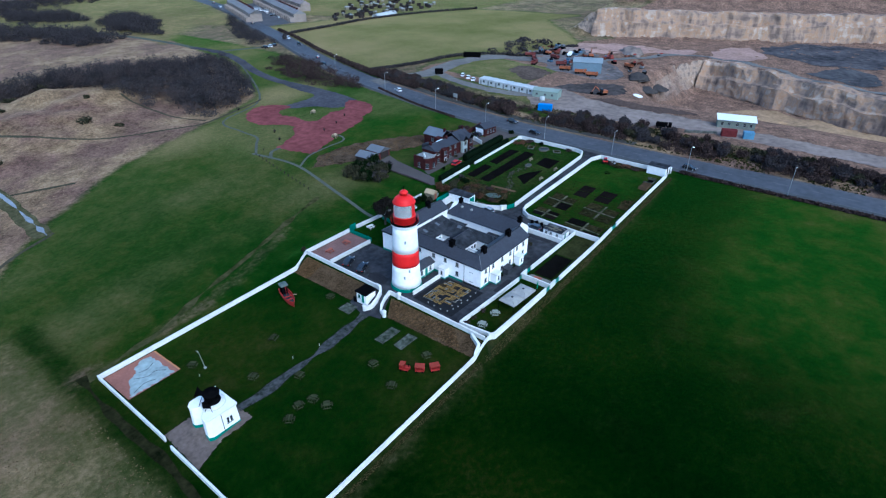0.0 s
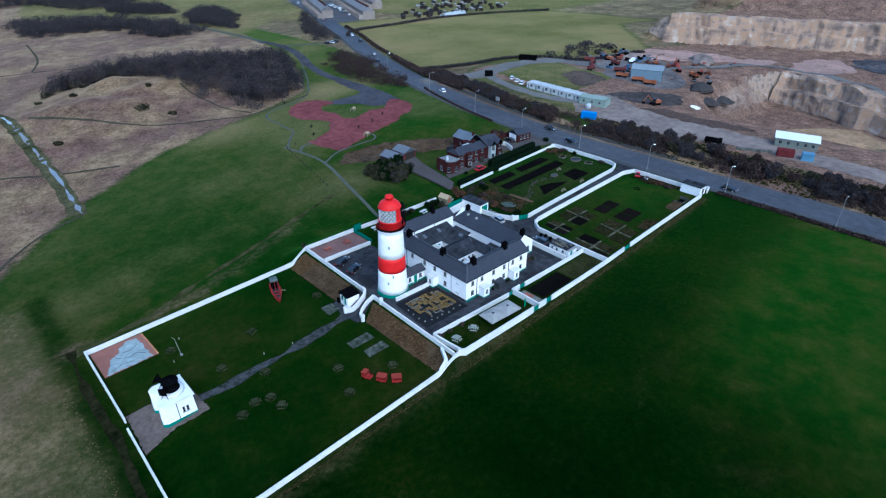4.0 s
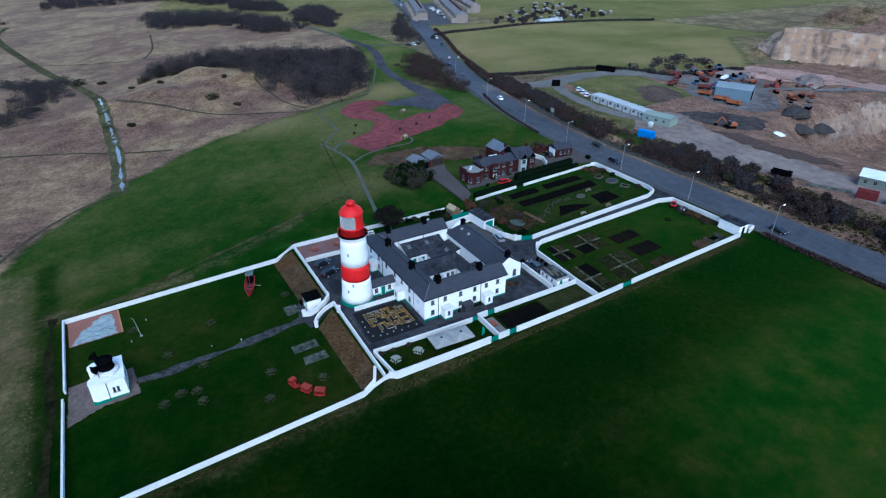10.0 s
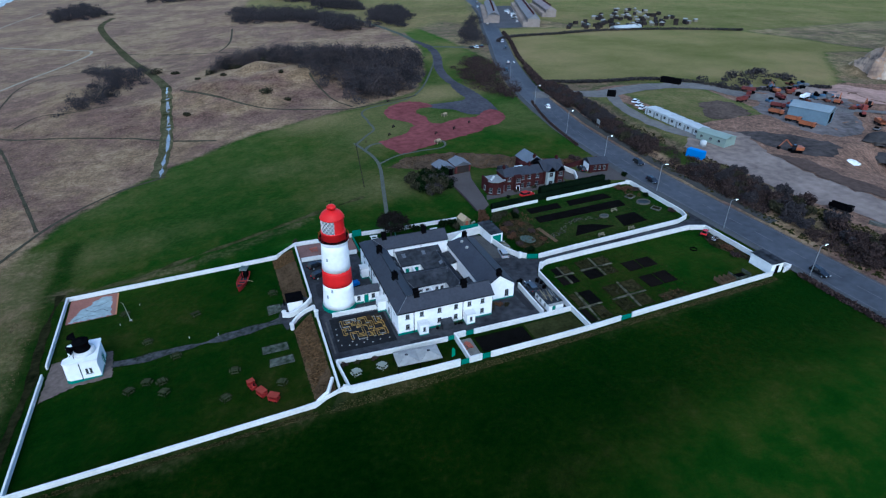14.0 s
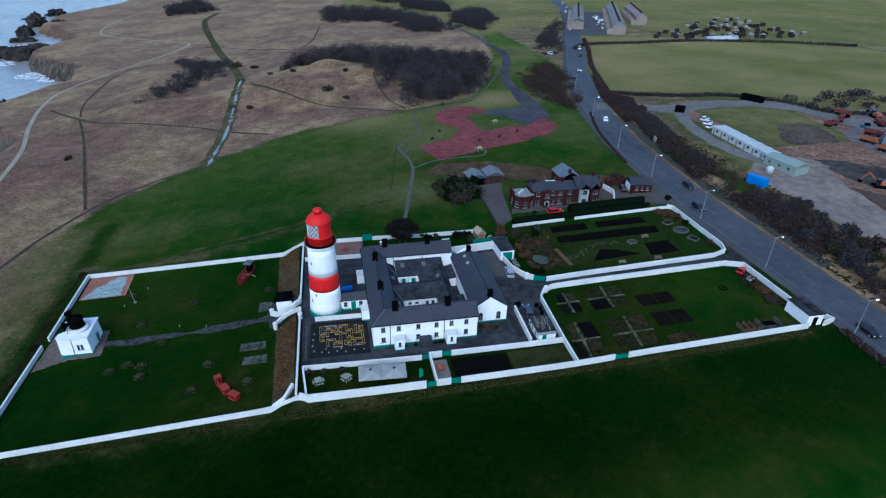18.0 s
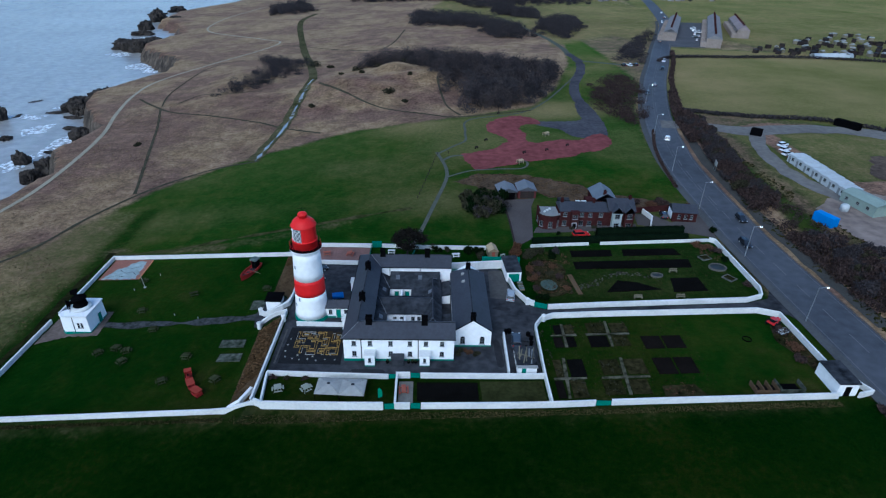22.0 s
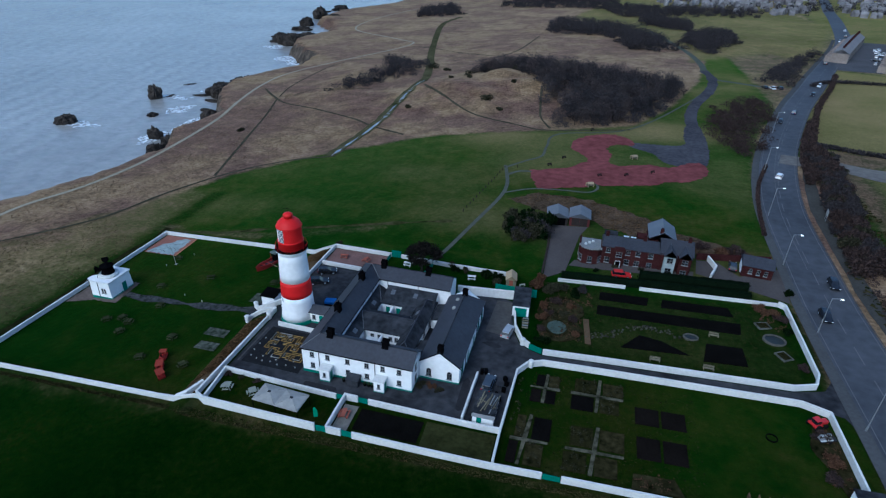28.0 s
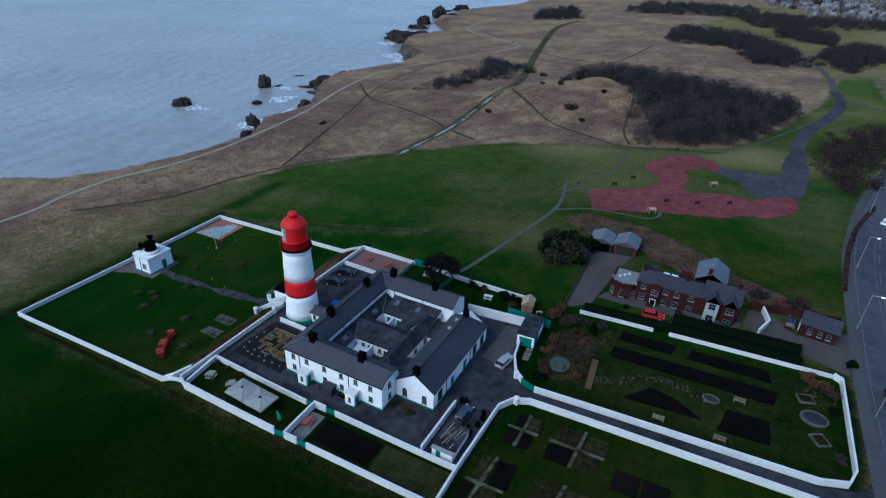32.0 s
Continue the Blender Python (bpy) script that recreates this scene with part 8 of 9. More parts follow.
BARK = mat("bark", (0.045, 0.038, 0.032), 0.95, 0.3, 5, 0.5, 0.4)


def scraps(blobs, per, size, seed, flat=0.5):
    """Vertices and faces of many small scraps of leaf or twig in lumpy ellipsoids; blobs: rows of x, y, z, rx, ry, rz."""
    g = np.random.RandomState(seed)
    bl = np.repeat(np.array(blobs, float), per, axis=0)
    n = len(bl)
    d = g.normal(size=(n, 3))
    d /= np.linalg.norm(d, axis=1)[:, None]
    lump = 1 + 0.22 * np.sin(d[:, 0] * 5 + bl[:, 0]) * np.cos(d[:, 1] * 4 + bl[:, 1] * 2) + 0.15 * np.sin(d[:, 2] * 7 + bl[:, 1])
    r = (1 - flat * g.rand(n) ** 1.6) * lump
    c = bl[:, :3] + d * bl[:, 3:] * r[:, None]
    keep = c[:, 2] > bl[:, 2] - bl[:, 5] * 0.75
    c, n = c[keep], int(keep.sum())
    a = g.normal(size=(n, 3))
    a /= np.linalg.norm(a, axis=1)[:, None]
    b = np.cross(a, g.normal(size=(n, 3)))
    b /= np.linalg.norm(b, axis=1)[:, None]
    s = size * (0.5 + g.rand(n))[:, None]
    v = np.stack([c - a * s, c + b * s * 0.45, c + a * s, c - b * s * 0.45], 1).reshape(-1, 3)
    f = np.arange(4 * n).reshape(-1, 4)
    return v, f


def scrap_mesh(name, v, f, material):
    me = bpy.data.meshes.new(name)
    me.vertices.add(len(v)), me.loops.add(4 * len(f)), me.polygons.add(len(f))
    me.vertices.foreach_set("co", np.asarray(v, np.float32).ravel())
    me.loops.foreach_set("vertex_index", np.asarray(f, np.int32).ravel())
    me.polygons.foreach_set("loop_start", np.arange(0, 4 * len(f), 4, dtype=np.int32))
    me.polygons.foreach_set("loop_total", np.full(len(f), 4, np.int32))
    me.update(calc_edges=True)
    me.materials.append(material)
    return me


def thicket(name, spots, per, size, seed, material, label, category="wood", kind="stuff"):
    v, f = scraps(spots, per, size, seed)
    return tagged(new(name, scrap_mesh(name, v, f, material)), label, category, kind=kind)


def scatter(poly, count, seed, rmin, rmax, hmin, hmax):
    """Crowns scattered over a plan outline."""
    g = random.Random(seed)
    xa, xb = min(p[0] for p in poly), max(p[0] for p in poly)
    ya, yb = min(p[1] for p in poly), max(p[1] for p in poly)
    out = []
    while len(out) < count:
        x, y = g.uniform(xa, xb), g.uniform(ya, yb)
        if within(x, y, poly):
            r, h = g.uniform(rmin, rmax), g.uniform(hmin, hmax)
            x, y = x + g.gauss(0, 2.2), y + g.gauss(0, 2.2)
            if not within(x, y, poly):
                h *= 0.5
            out.append((x, y, ground_z(x, y) + h * 0.5, r, r, h * 0.5))
    return out


WOOD1 = [(-18, 236), (-8, 232), (8, 223), (20, 203), (27, 184), (34, 167), (40, 143), (52, 143), (69, 155), (80, 177), (88, 200), (88, 214), (70, 226), (52, 229), (36, 233), (22, 240), (6, 247), (-8, 247)]
for k, (sh, lo_, hi_) in enumerate((("dark_twigs_wood", (0.018, 0.0165, 0.018), (0.036, 0.032, 0.034)), ("grey_twigs_wood", (0.032, 0.029, 0.031), (0.062, 0.055, 0.056)), ("brown_twigs_wood", (0.038, 0.031, 0.03), (0.08, 0.064, 0.06)))):
    thicket("woodland", scatter(WOOD1, 190, 11 + 40 * k, 1.9, 3.8, 4.5, 10.0), 420, 0.27, 11 + k, leaf_material(sh, lo_, hi_), "dense bare winter woodland on the mound")
trunks = bmesh.new()
for x, y, z, r, _, h in scatter(WOOD1, 130, 12, 2, 3, 5, 8):
    bar(trunks, (x, y, ground_z(x, y) - 0.2), (x, y, z + h * 0.4), 0.14, 5, 0.05)
tagged(mesh_object("woodland_trunks", trunks, BARK), "slender bare tree trunks of the wood", "tree trunks", kind="stuff")
for poly, cnt, sd, lb in (([(-84, 190), (-65, 193), (-50, 236), (-46, 262), (-62, 270), (-84, 280), (-72, 240)], 150, 13, "dark thorn scrub on the heath"),
                          ([(8, 400), (58, 380), (68, 322), (94, 326), (90, 369), (60, 437), (6, 470)], 260, 14, "dark belt of bare trees"), ([(78, 462), (112, 418), (117, 463), (86, 502)], 120, 15, "dark clump of bare trees"),
                          ([(100, 342), (116, 322), (134, 348), (139, 404), (115, 400)], 130, 16, "dark clump of bare trees"), ([(-138, 512), (-94, 536), (-127, 630), (-154, 590)], 110, 17, "dark far wood on the cliff top"),
                          ([(126, 229), (139, 231), (181, 332), (170, 326), (140, 262)], 110, 18, "dark bare trees beside the road"), ([(96, 150), (98, 128), (104, 116), (109, 124), (114, 150), (122, 172), (118, 198), (106, 186)], 150, 19, "brown bare thorn trees beside the road"),
                          ([(60, 500), (180, 520), (190, 560), (40, 600)], 200, 20, "dark far trees"), ([(-70, 620), (40, 560), (60, 640), (-60, 720)], 200, 21, "dark far trees")):
    far_ = sd in (14, 15, 16, 17, 20, 21)
    thicket("scrub_wood", scatter(poly, int(cnt * 1.5) if far_ else cnt, sd, 2.4 if far_ else 1.6, 4.4 if far_ else 3.4, 3.2 if far_ else 2.2, 7.6 if far_ else 5.4), 180, 0.4 if far_ else 0.26, sd, BROWN if sd == 19 else BARE, lb)
g = random.Random(5)
spots = []
for x, y, r in ((-47, 255, 3), (12, 221, 2.6), (5, 169, 1.9), (12, 158, 0.9), (-3, 222, 1.4), (-36, 250, 1.3), (-12, 205, 0.9), (14, 186, 0.9), (-24, 215, 0.8), (-30, 160, 1.0), (-64, 210, 1.2), (-90, 120, 0.9), (-18, 231, 2.2), (-6, 234, 2.5)):
    for k in range(3):
        spots.append((x + g.uniform(-r, r), y + g.uniform(-r, r), ground_z(x, y) + r * 0.4, r, r, r * 0.7))
thicket("gorse_scrub", spots, 130, 0.4, 31, MIXED, "dark gorse clumps dotted over the heath", "scrub")
# tall rough grass, in tussocks, on the heath and banks
def tussocks(name, poly, count, seed, size, material, label, gap=-0.12):
    rr = np.random.RandomState(seed)
    xa, xb = min(p[0] for p in poly), max(p[0] for p in poly)
    ya, yb = min(p[1] for p in poly), max(p[1] for p in poly)
    v, f = [], []
    while len(f) < count:
        x, y = rr.uniform(xa, xb), rr.uniform(ya, yb)
        if not within(x, y, poly) or noise.noise((x * 0.08, y * 0.08, seed)) < gap:
            continue
        z, a, s = ground_z(x, y), rr.uniform(0, 6.28), size * rr.uniform(0.5, 1.4)
        dx, dy = math.cos(a) * s, math.sin(a) * s
        k = len(v)
        v += [(x - dx, y - dy, z), (x + dx, y + dy, z), (x + dx * 0.6 + 0.3 * s, y + dy * 0.6, z + s * 0.9), (x - dx * 0.6 + 0.3 * s, y - dy * 0.6, z + s * 0.9)]
        f.append((k, k + 1, k + 2, k + 3))
    tagged(new(name, scrap_mesh(name, v, f, material)), label, "grass", kind="stuff")


tussocks("bank_tussocks", [(-10.8, 26.0), (-6.2, 26.6), (-6.1, 5.0), (-10.4, 7.4)], 2400, 3, 0.24, STRAW, "dead tawny grass tussocks on the bank")
tussocks("bank_tussocks", [(-10.0, -3.6), (-6.4, -1.4), (-6.3, -24.6), (-9.6, -24.6)], 2600, 4, 0.24, STRAW, "dead tawny grass tussocks on the bank")
tussocks("heath_tussocks", [(-112, 60), (-100, 76), (-106, 104), (-118, 150), (-100, 190), (-45, 180), (-20, 122), (-45, 106), (-62, 86), (-82, 52), (-100, 25), (-112, 30)], 6000, 5, 0.2, PALESTRAW, "dead grass tussocks on the heath")
tussocks("heath_tussocks", [(-110, -70), (-62, -70), (-60.5, -20), (-60.5, 30), (-80, 34), (-104, 10)], 9000, 25, 0.13, leaf_material("tan_dead_grass", (0.06, 0.046, 0.022), (0.15, 0.105, 0.058)), "dead grass tussocks west of the station wall")
WALLFOOT = leaf_material("wall_foot_grass", (0.014, 0.017, 0.005), (0.085, 0.066, 0.03))
tussocks("wall_foot_grass", [(-8, -28.4), (92, -28.2), (92, -26.9), (-8, -27.1)], 5200, 6, 0.12, WALLFOOT, "rank dead grass along the foot of the wall", -0.7)
tussocks("wall_foot_grass", [(-55, -26.9), (-8, -27.9), (-8, -27.0), (-55, -26.0)], 2200, 16, 0.11, WALLFOOT, "rank dead grass along the foot of the wall", -0.7)
tussocks("garden_rough_grass", [(56.5, 4.0), (88.0, 4.4), (88.0, 26.6), (56.5, 26.6)], 2600, 26, 0.12, TUFTS, "rank tufts of grass between the garden beds")
tussocks("garden_rough_grass", [(46.5, -25.0), (74.0, -25.0), (74.0, -3.4), (47.5, -3.4)], 2400, 27, 0.11, TUFTS, "rank tufts of grass between the garden beds")
rng = random.Random(61)
for nm, mm, rows_, lb in (("bed_stalks", MIXED, ((55, 58.6, -7, -3.8), (59.6, 62.9, -7, -4.1), (59.2, 62.2, -11.2, -8), (55, 58.4, -19, -15), (54.2, 57.6, -24, -20.4), (50.6, 52.4, -7, -4.2), (46.6, 48, -19.2, -14.6), (48.6, 51.2, -24.4, -20.2), (45.6, 46.6, -16, -6), (47.4, 55, 7, 20)), "dull green winter stalks in the garden beds"),
                          ("dead_stalks", RUSSET, ((64, 70.4, -24.8, -22), (90.6, 93.6, -18.6, -6.4), (47, 55, 6.6, 20.6), (49.4, 56.6, 19, 25), (89, 93.4, 19, 26)), "russet dead stalks in the garden beds")):
    spots = []
    for x0, x1, y0, y1 in rows_:
        for k in range(int((x1 - x0) * (y1 - y0) * 1.1)):
            x, y, r = rng.uniform(x0, x1), rng.uniform(y0, y1), rng.uniform(0.18, 0.42)
            spots.append((x, y, ground_z(x, y) + 0.22, r, r, rng.uniform(0.2, 0.42)))
    thicket(nm, spots, 16, 0.12, 63, mm, lb, "dead plants")
tussocks("roadside_grass", [(111, -120), (112, 60), (124, 110), (132, 20), (132, -60), (131, -120)], 3600, 7, 0.4, DULLGRASS, "rough dead grass on the road bank")
sheet("rough_bank", [(31, 68), (38, 73.4), (47, 73.6), (58, 70), (68, 64), (78, 55.6), (97, 48), (96, 46), (80, 46), (76, 52.8), (68, 52.4), (58, 56), (54, 61), (43, 61.5), (33, 66)], mat("rough_brown_bank", (0.035, 0.027, 0.015), 0.95, 0.6, 2.0, 0.25, 0.6, c2=(0.115, 0.08, 0.052)), 0.1, "rough brown bank behind the house", "bank", 3.0, ragged=1.0)
tussocks("rough_bank_grass", [(32, 68), (38, 73), (47, 73.4), (58, 69.6), (68, 63.4), (78, 55), (96, 47.5), (80, 46), (76, 52.8), (68, 52.4), (58, 56), (54, 61), (43, 61.5)], 2600, 8, 0.22, STRAW, "dead tawny grass behind the house")


def shrub_mesh(seed, material, per=640, size=0.115, lumps=7, spread=0.75):
    rr = random.Random(seed)
    bl = [(rr.uniform(-spread, spread), rr.uniform(-spread, spread), rr.uniform(0.35, 0.8), rr.uniform(0.35, 0.62), rr.uniform(0.35, 0.62), rr.uniform(0.3, 0.5)) for _ in range(lumps)]
    v, f = scraps(bl, per // lumps * 2, size, seed)
    return scrap_mesh("leaves", v, f, material)


KINDS = {"thorn": [shrub_mesh(40 + k, BARE) for k in range(3)], "brown": [shrub_mesh(50 + k, BROWN) for k in range(3)], "mixed": [shrub_mesh(60 + k, MIXED) for k in range(3)], "evergreen": [shrub_mesh(70 + k, EVERGREEN, 700, 0.12) for k in range(2)], "russet": [shrub_mesh(80 + k, RUSSET) for k in range(2)]}
STEM = bmesh.new()
for k in range(5):
    a = k * 1.26
    bar(STEM, (0, 0, -0.1), (0.5 * math.cos(a), 0.5 * math.sin(a), 0.8), 0.03, 4, 0.012)
stem_me = bpy.data.meshes.new("woody_base")
STEM.to_mesh(stem_me)
stem_me.materials.append(BARK)
WORDS = {"thorn": "bare dark thorn bush", "brown": "brown bare winter shrub", "mixed": "dull green and brown shrub", "evergreen": "dark evergreen shrub", "russet": "russet-twigged winter shrub"}


def shrub(x, y, r, h, kind, seed, where, group):
    t = thing("shrub", on_ground(x, y, seed * 47 % 360), WORDS[kind] + " " + where, "shrub", group)
    o = new("leaves", KINDS[kind][seed % len(KINDS[kind])])
    s = new("woody_base", stem_me)
    for q in (o, s):
        q.parent = t
        q.matrix_basis = Matrix.Diagonal((r, r, h, 1))


rng = random.Random(21)
for k in range(290):
    y = rng.uniform(-95, 128)
    x = rng.uniform(113.8, 119.5) + (0 if y < 60 else (y - 60) * 0.14)
    if y < 45:
        x += rng.uniform(0, 9)
    if y < -8 and rng.random() < 0.3 or 29 < y < 46 and x > 116:
        continue
    shrub(x, y, rng.uniform(1.3, 2.9), rng.uniform(1.6, 3.4), rng.choice(("thorn", "thorn", "brown", "brown", "mixed")), k, "on the road bank", "roadside bushes")
bank = []
for k in range(1000):
    y = rng.uniform(-70, 126)
    if y < 0 and noise.noise((y * 0.06, 3.0, 0.0)) < -0.05 or 31 < y < 44 and rng.random() < 0.8:
        continue
    x = 113.6 + rng.random() ** 1.3 * (12 if y < 45 else 7) + (0 if y < 60 else (y - 60) * 0.15)
    r, h = rng.uniform(0.9, 1.8), rng.uniform(0.9, 2.0)
    bank.append((x, y, ground_z(x, y) + h * 0.5, r, r, h * 0.6))
thicket("roadside_thicket", bank, 100, 0.2, 77, BROWN, "tangled dark bare bramble and thorn along the road", "scrub")
for k in range(26):
    x, y = rng.gauss(39.2, 2.1), rng.gauss(49.8, 2.2)
    shrub(x, y, rng.uniform(2.0, 3.0), rng.uniform(2.4, 3.8), rng.choice(("mixed", "evergreen", "thorn")), k, "in a clump by the drive", "clump by the drive")
for k, (x, y, r, h, kd) in enumerate([(26, 26, 1.0, 1.2, "evergreen"), (28, 26.4, 0.9, 1.1, "mixed"), (33, 25.6, 1.2, 1.5, "evergreen"), (35.5, 25.4, 1.5, 2.0, "evergreen"), (36.4, 23, 1.3, 1.7, "mixed"), (44.6, 24.2, 1.4, 2.2, "russet"), (45.6, 26.4, 1.3, 1.8, "russet"), (47.6, 23.4, 1.8, 2.0, "mixed"), (49.6, 24.6, 1.6, 1.8, "mixed"), (53.4, 22.6, 1.2, 1.6, "evergreen"), (54.4, 24.6, 1.2, 1.5, "thorn"), (48.2, 5.6, 1.3, 1.1, "evergreen"), (47.2, 12.4, 1.2, 1.3, "russet"), (53.2, 13.4, 1.0, 0.9, "brown"), (47.4, 17.0, 1.1, 1.0, "russet"), (49.4, 19.4, 1.2, 1.0, "brown"), (52.6, 18.2, 1.0, 0.8, "russet"), (48.2, 14.8, 0.9, 0.7, "brown"), (53.8, 8.6, 1.0, 0.8, "russet"), (47.6, 9.0, 0.9, 0.8, "brown"), (51.6, 15.2, 1.0, 0.6, "mixed"), (91.4, 25, 1.6, 1.0, "russet"), (93.0, 23.0, 1.3, 0.9, "brown"), (89.6, 26.4, 1.3, 0.8, "russet"), (93.2, 18.6, 0.9, 1.1, "evergreen"), (93.4, 8.0, 0.9, 0.9, "brown"), (91.8, -8.6, 1.2, 0.9, "brown"), (92.2, -13.0, 1.4, 0.9, "russet"), (91.0, -16.6, 1.2, 0.8, "brown"), (-3.4, -19.2, 0.6, 0.6, "brown"), (-1.0, -19.4, 0.6, 0.5, "mixed"), (2.2, -19.5, 0.6, 0.5, "brown"), (29.2, -12.4, 0.9, 0.8, "mixed"), (31.4, -12.2, 0.8, 0.7, "russet"), (33.0, -12.8, 0.8, 0.6, "mixed"), (96.4, 33.2, 1.1, 1.4, "evergreen"), (57, 33.8, 0.6, 0.7, "evergreen"), (61, 36.6, 0.6, 0.8, "mixed"), (67, 36.8, 0.7, 0.8, "mixed"), (73, 35.2, 0.7, 0.9, "evergreen"), (85, 47.6, 2.0, 1.8, "russet"), (88.4, 48.6, 2.0, 1.6, "brown"), (81.2, 49.4, 1.8, 1.5, "brown"), (24.6, 28.0, 1.0, 1.2, "mixed"), (-4.4, 29.6, 0.9, 1.2, "mixed")]):
    shrub(x, y, r, h, kd, k, "in the station gardens", "garden shrubs")


def hedge(x0, x1, y, w, h, label):
    t = thing("clipped_hedge", pose(0, 0, 0), label, "hedge", "clipped hedges")
    bm = bmesh.new()
    n_ = int((x1 - x0) / 0.6)
    rows = []
    for k in range(n_ + 1):
        x = x0 + (x1 - x0) * k / n_
        z = ground_z(x, y)
        j = lambda: rng.uniform(-0.07, 0.07)
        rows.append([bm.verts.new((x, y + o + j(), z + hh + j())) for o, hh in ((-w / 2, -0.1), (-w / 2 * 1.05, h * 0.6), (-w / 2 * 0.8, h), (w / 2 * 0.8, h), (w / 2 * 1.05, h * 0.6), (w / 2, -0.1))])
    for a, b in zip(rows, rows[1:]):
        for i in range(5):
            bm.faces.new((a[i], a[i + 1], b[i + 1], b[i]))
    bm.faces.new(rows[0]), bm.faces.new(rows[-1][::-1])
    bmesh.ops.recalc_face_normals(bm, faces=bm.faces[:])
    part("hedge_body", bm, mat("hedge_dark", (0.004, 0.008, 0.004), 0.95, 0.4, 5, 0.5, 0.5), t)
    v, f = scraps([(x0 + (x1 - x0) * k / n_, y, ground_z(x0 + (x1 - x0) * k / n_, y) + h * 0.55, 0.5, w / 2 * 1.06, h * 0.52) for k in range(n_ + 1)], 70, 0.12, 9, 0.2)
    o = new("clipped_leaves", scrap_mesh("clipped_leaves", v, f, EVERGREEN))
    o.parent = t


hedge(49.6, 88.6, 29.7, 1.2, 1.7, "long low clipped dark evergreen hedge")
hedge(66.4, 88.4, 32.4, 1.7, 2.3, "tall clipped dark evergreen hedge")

# bare tree by the north wall
tree = thing("bare_tree", on_ground(18.4, 23.8) @ Matrix.Diagonal((1.3, 1.3, 1.28, 1)), "round-headed bare winter tree by the boundary wall", "tree")
tb = bmesh.new()
bar(tb, (0, 0, -0.2), (0.1, 0, 1.8), 0.24, 8, 0.18)
tips = []
rng = random.Random(3)
for k in range(11):
    a, e = k * 2.4, rng.uniform(0.5, 1.25)
    p = Vector((0.1, 0, rng.uniform(1.3, 2.0)))
    d = Vector((math.cos(a) * math.cos(e), math.sin(a) * math.cos(e), math.sin(e)))
    q = p + d * rng.uniform(1.6, 2.6)
    bar(tb, p, q, 0.1, 6, 0.05)
    for i in range(4):
        d2 = (d + Vector((rng.uniform(-0.8, 0.8), rng.uniform(-0.8, 0.8), rng.uniform(-0.2, 0.6)))).normalized()
        s = q + d2 * rng.uniform(0.8, 1.6)
        bar(tb, q, s, 0.045, 4, 0.015)
        tips.append(s)
part("trunk", tb, BARK, tree)
v, f = scraps([(s.x, s.y, s.z, 0.9, 0.9, 0.7) for s in tips], 170, 0.17, 5, 0.9)
o = new("crown", scrap_mesh("crown", v, f, leaf_material("dark_twigs", (0.005, 0.005, 0.0045), (0.02, 0.017, 0.015))))
o.parent = tree

# hedgerows between the fields
def hedgerow(pts, w, h, seed, material, label):
    long = sum(math.dist(a, b) for a, b in zip(pts, pts[1:]))
    line = curve_through(pts, max(6, int(long / (len(pts) - 1) / (1.4 * w))))
    thicket("hedgerow", [(x, y, ground_z(x, y) + h * 0.5, w, w, h * 0.5) for x, y in line], 90, 0.4, seed, material, label, "hedge")


hedgerow([(119, 100), (124, 124), (131, 150), (143, 190), (158, 228), (170, 262)], 1.3, 1.8, 91, BROWN, "ragged brown hedgerow beside the road")
hedgerow([(128, 136), (150, 126), (178, 118), (210, 92), (250, 84)], 1.2, 1.6, 92, BARE, "dark hedgerow along the field edge")
hedgerow([(152, 234), (166, 246), (200, 246), (240, 246), (290, 236), (330, 214)], 1.2, 1.7, 93, BARE, "dark hedgerow behind the field")
hedgerow([(97, 60), (98.6, 76), (101.4, 92), (107, 110)], 0.3, 0.6, 94, BROWN, "thin brown scrub along the road fence")
hedgerow([(116, 96), (122, 128), (134, 166)], 1.2, 2.0, 95, BROWN, "ragged brown hedgerow beside the road")
hedgerow([(97.6 + 0.03 * k, -29 - 5 * k) for k in range(12)], 0.8, 0.7, 98, BROWN, "low red-brown scrub along the field edge by the road")

spots = []
for k in range(26):
    x, y = rng.uniform(196, 250), rng.uniform(97, 114)
    spots.append((x, y, ground_z(x, y) + 1, rng.uniform(1.5, 3.5), rng.uniform(1.5, 3.5), rng.uniform(1.0, 2.2)))
thicket("quarry_scrub", spots, 90, 0.5, 97, BARE, "dark scrub on the slope above the works", "scrub")

# ---- village ----
ROOFS = [mat("village_roof_a", (0.19, 0.185, 0.185), 0.8, 0.25, 1, 0.2, 0.1), mat("village_roof_b", (0.24, 0.2, 0.19), 0.8, 0.25, 1, 0.2, 0.1)]


TERRACEWALL = mat("terrace_brick", (0.24, 0.2, 0.17), 0.9, 0.3, 1.5, 0.2, 0.1)


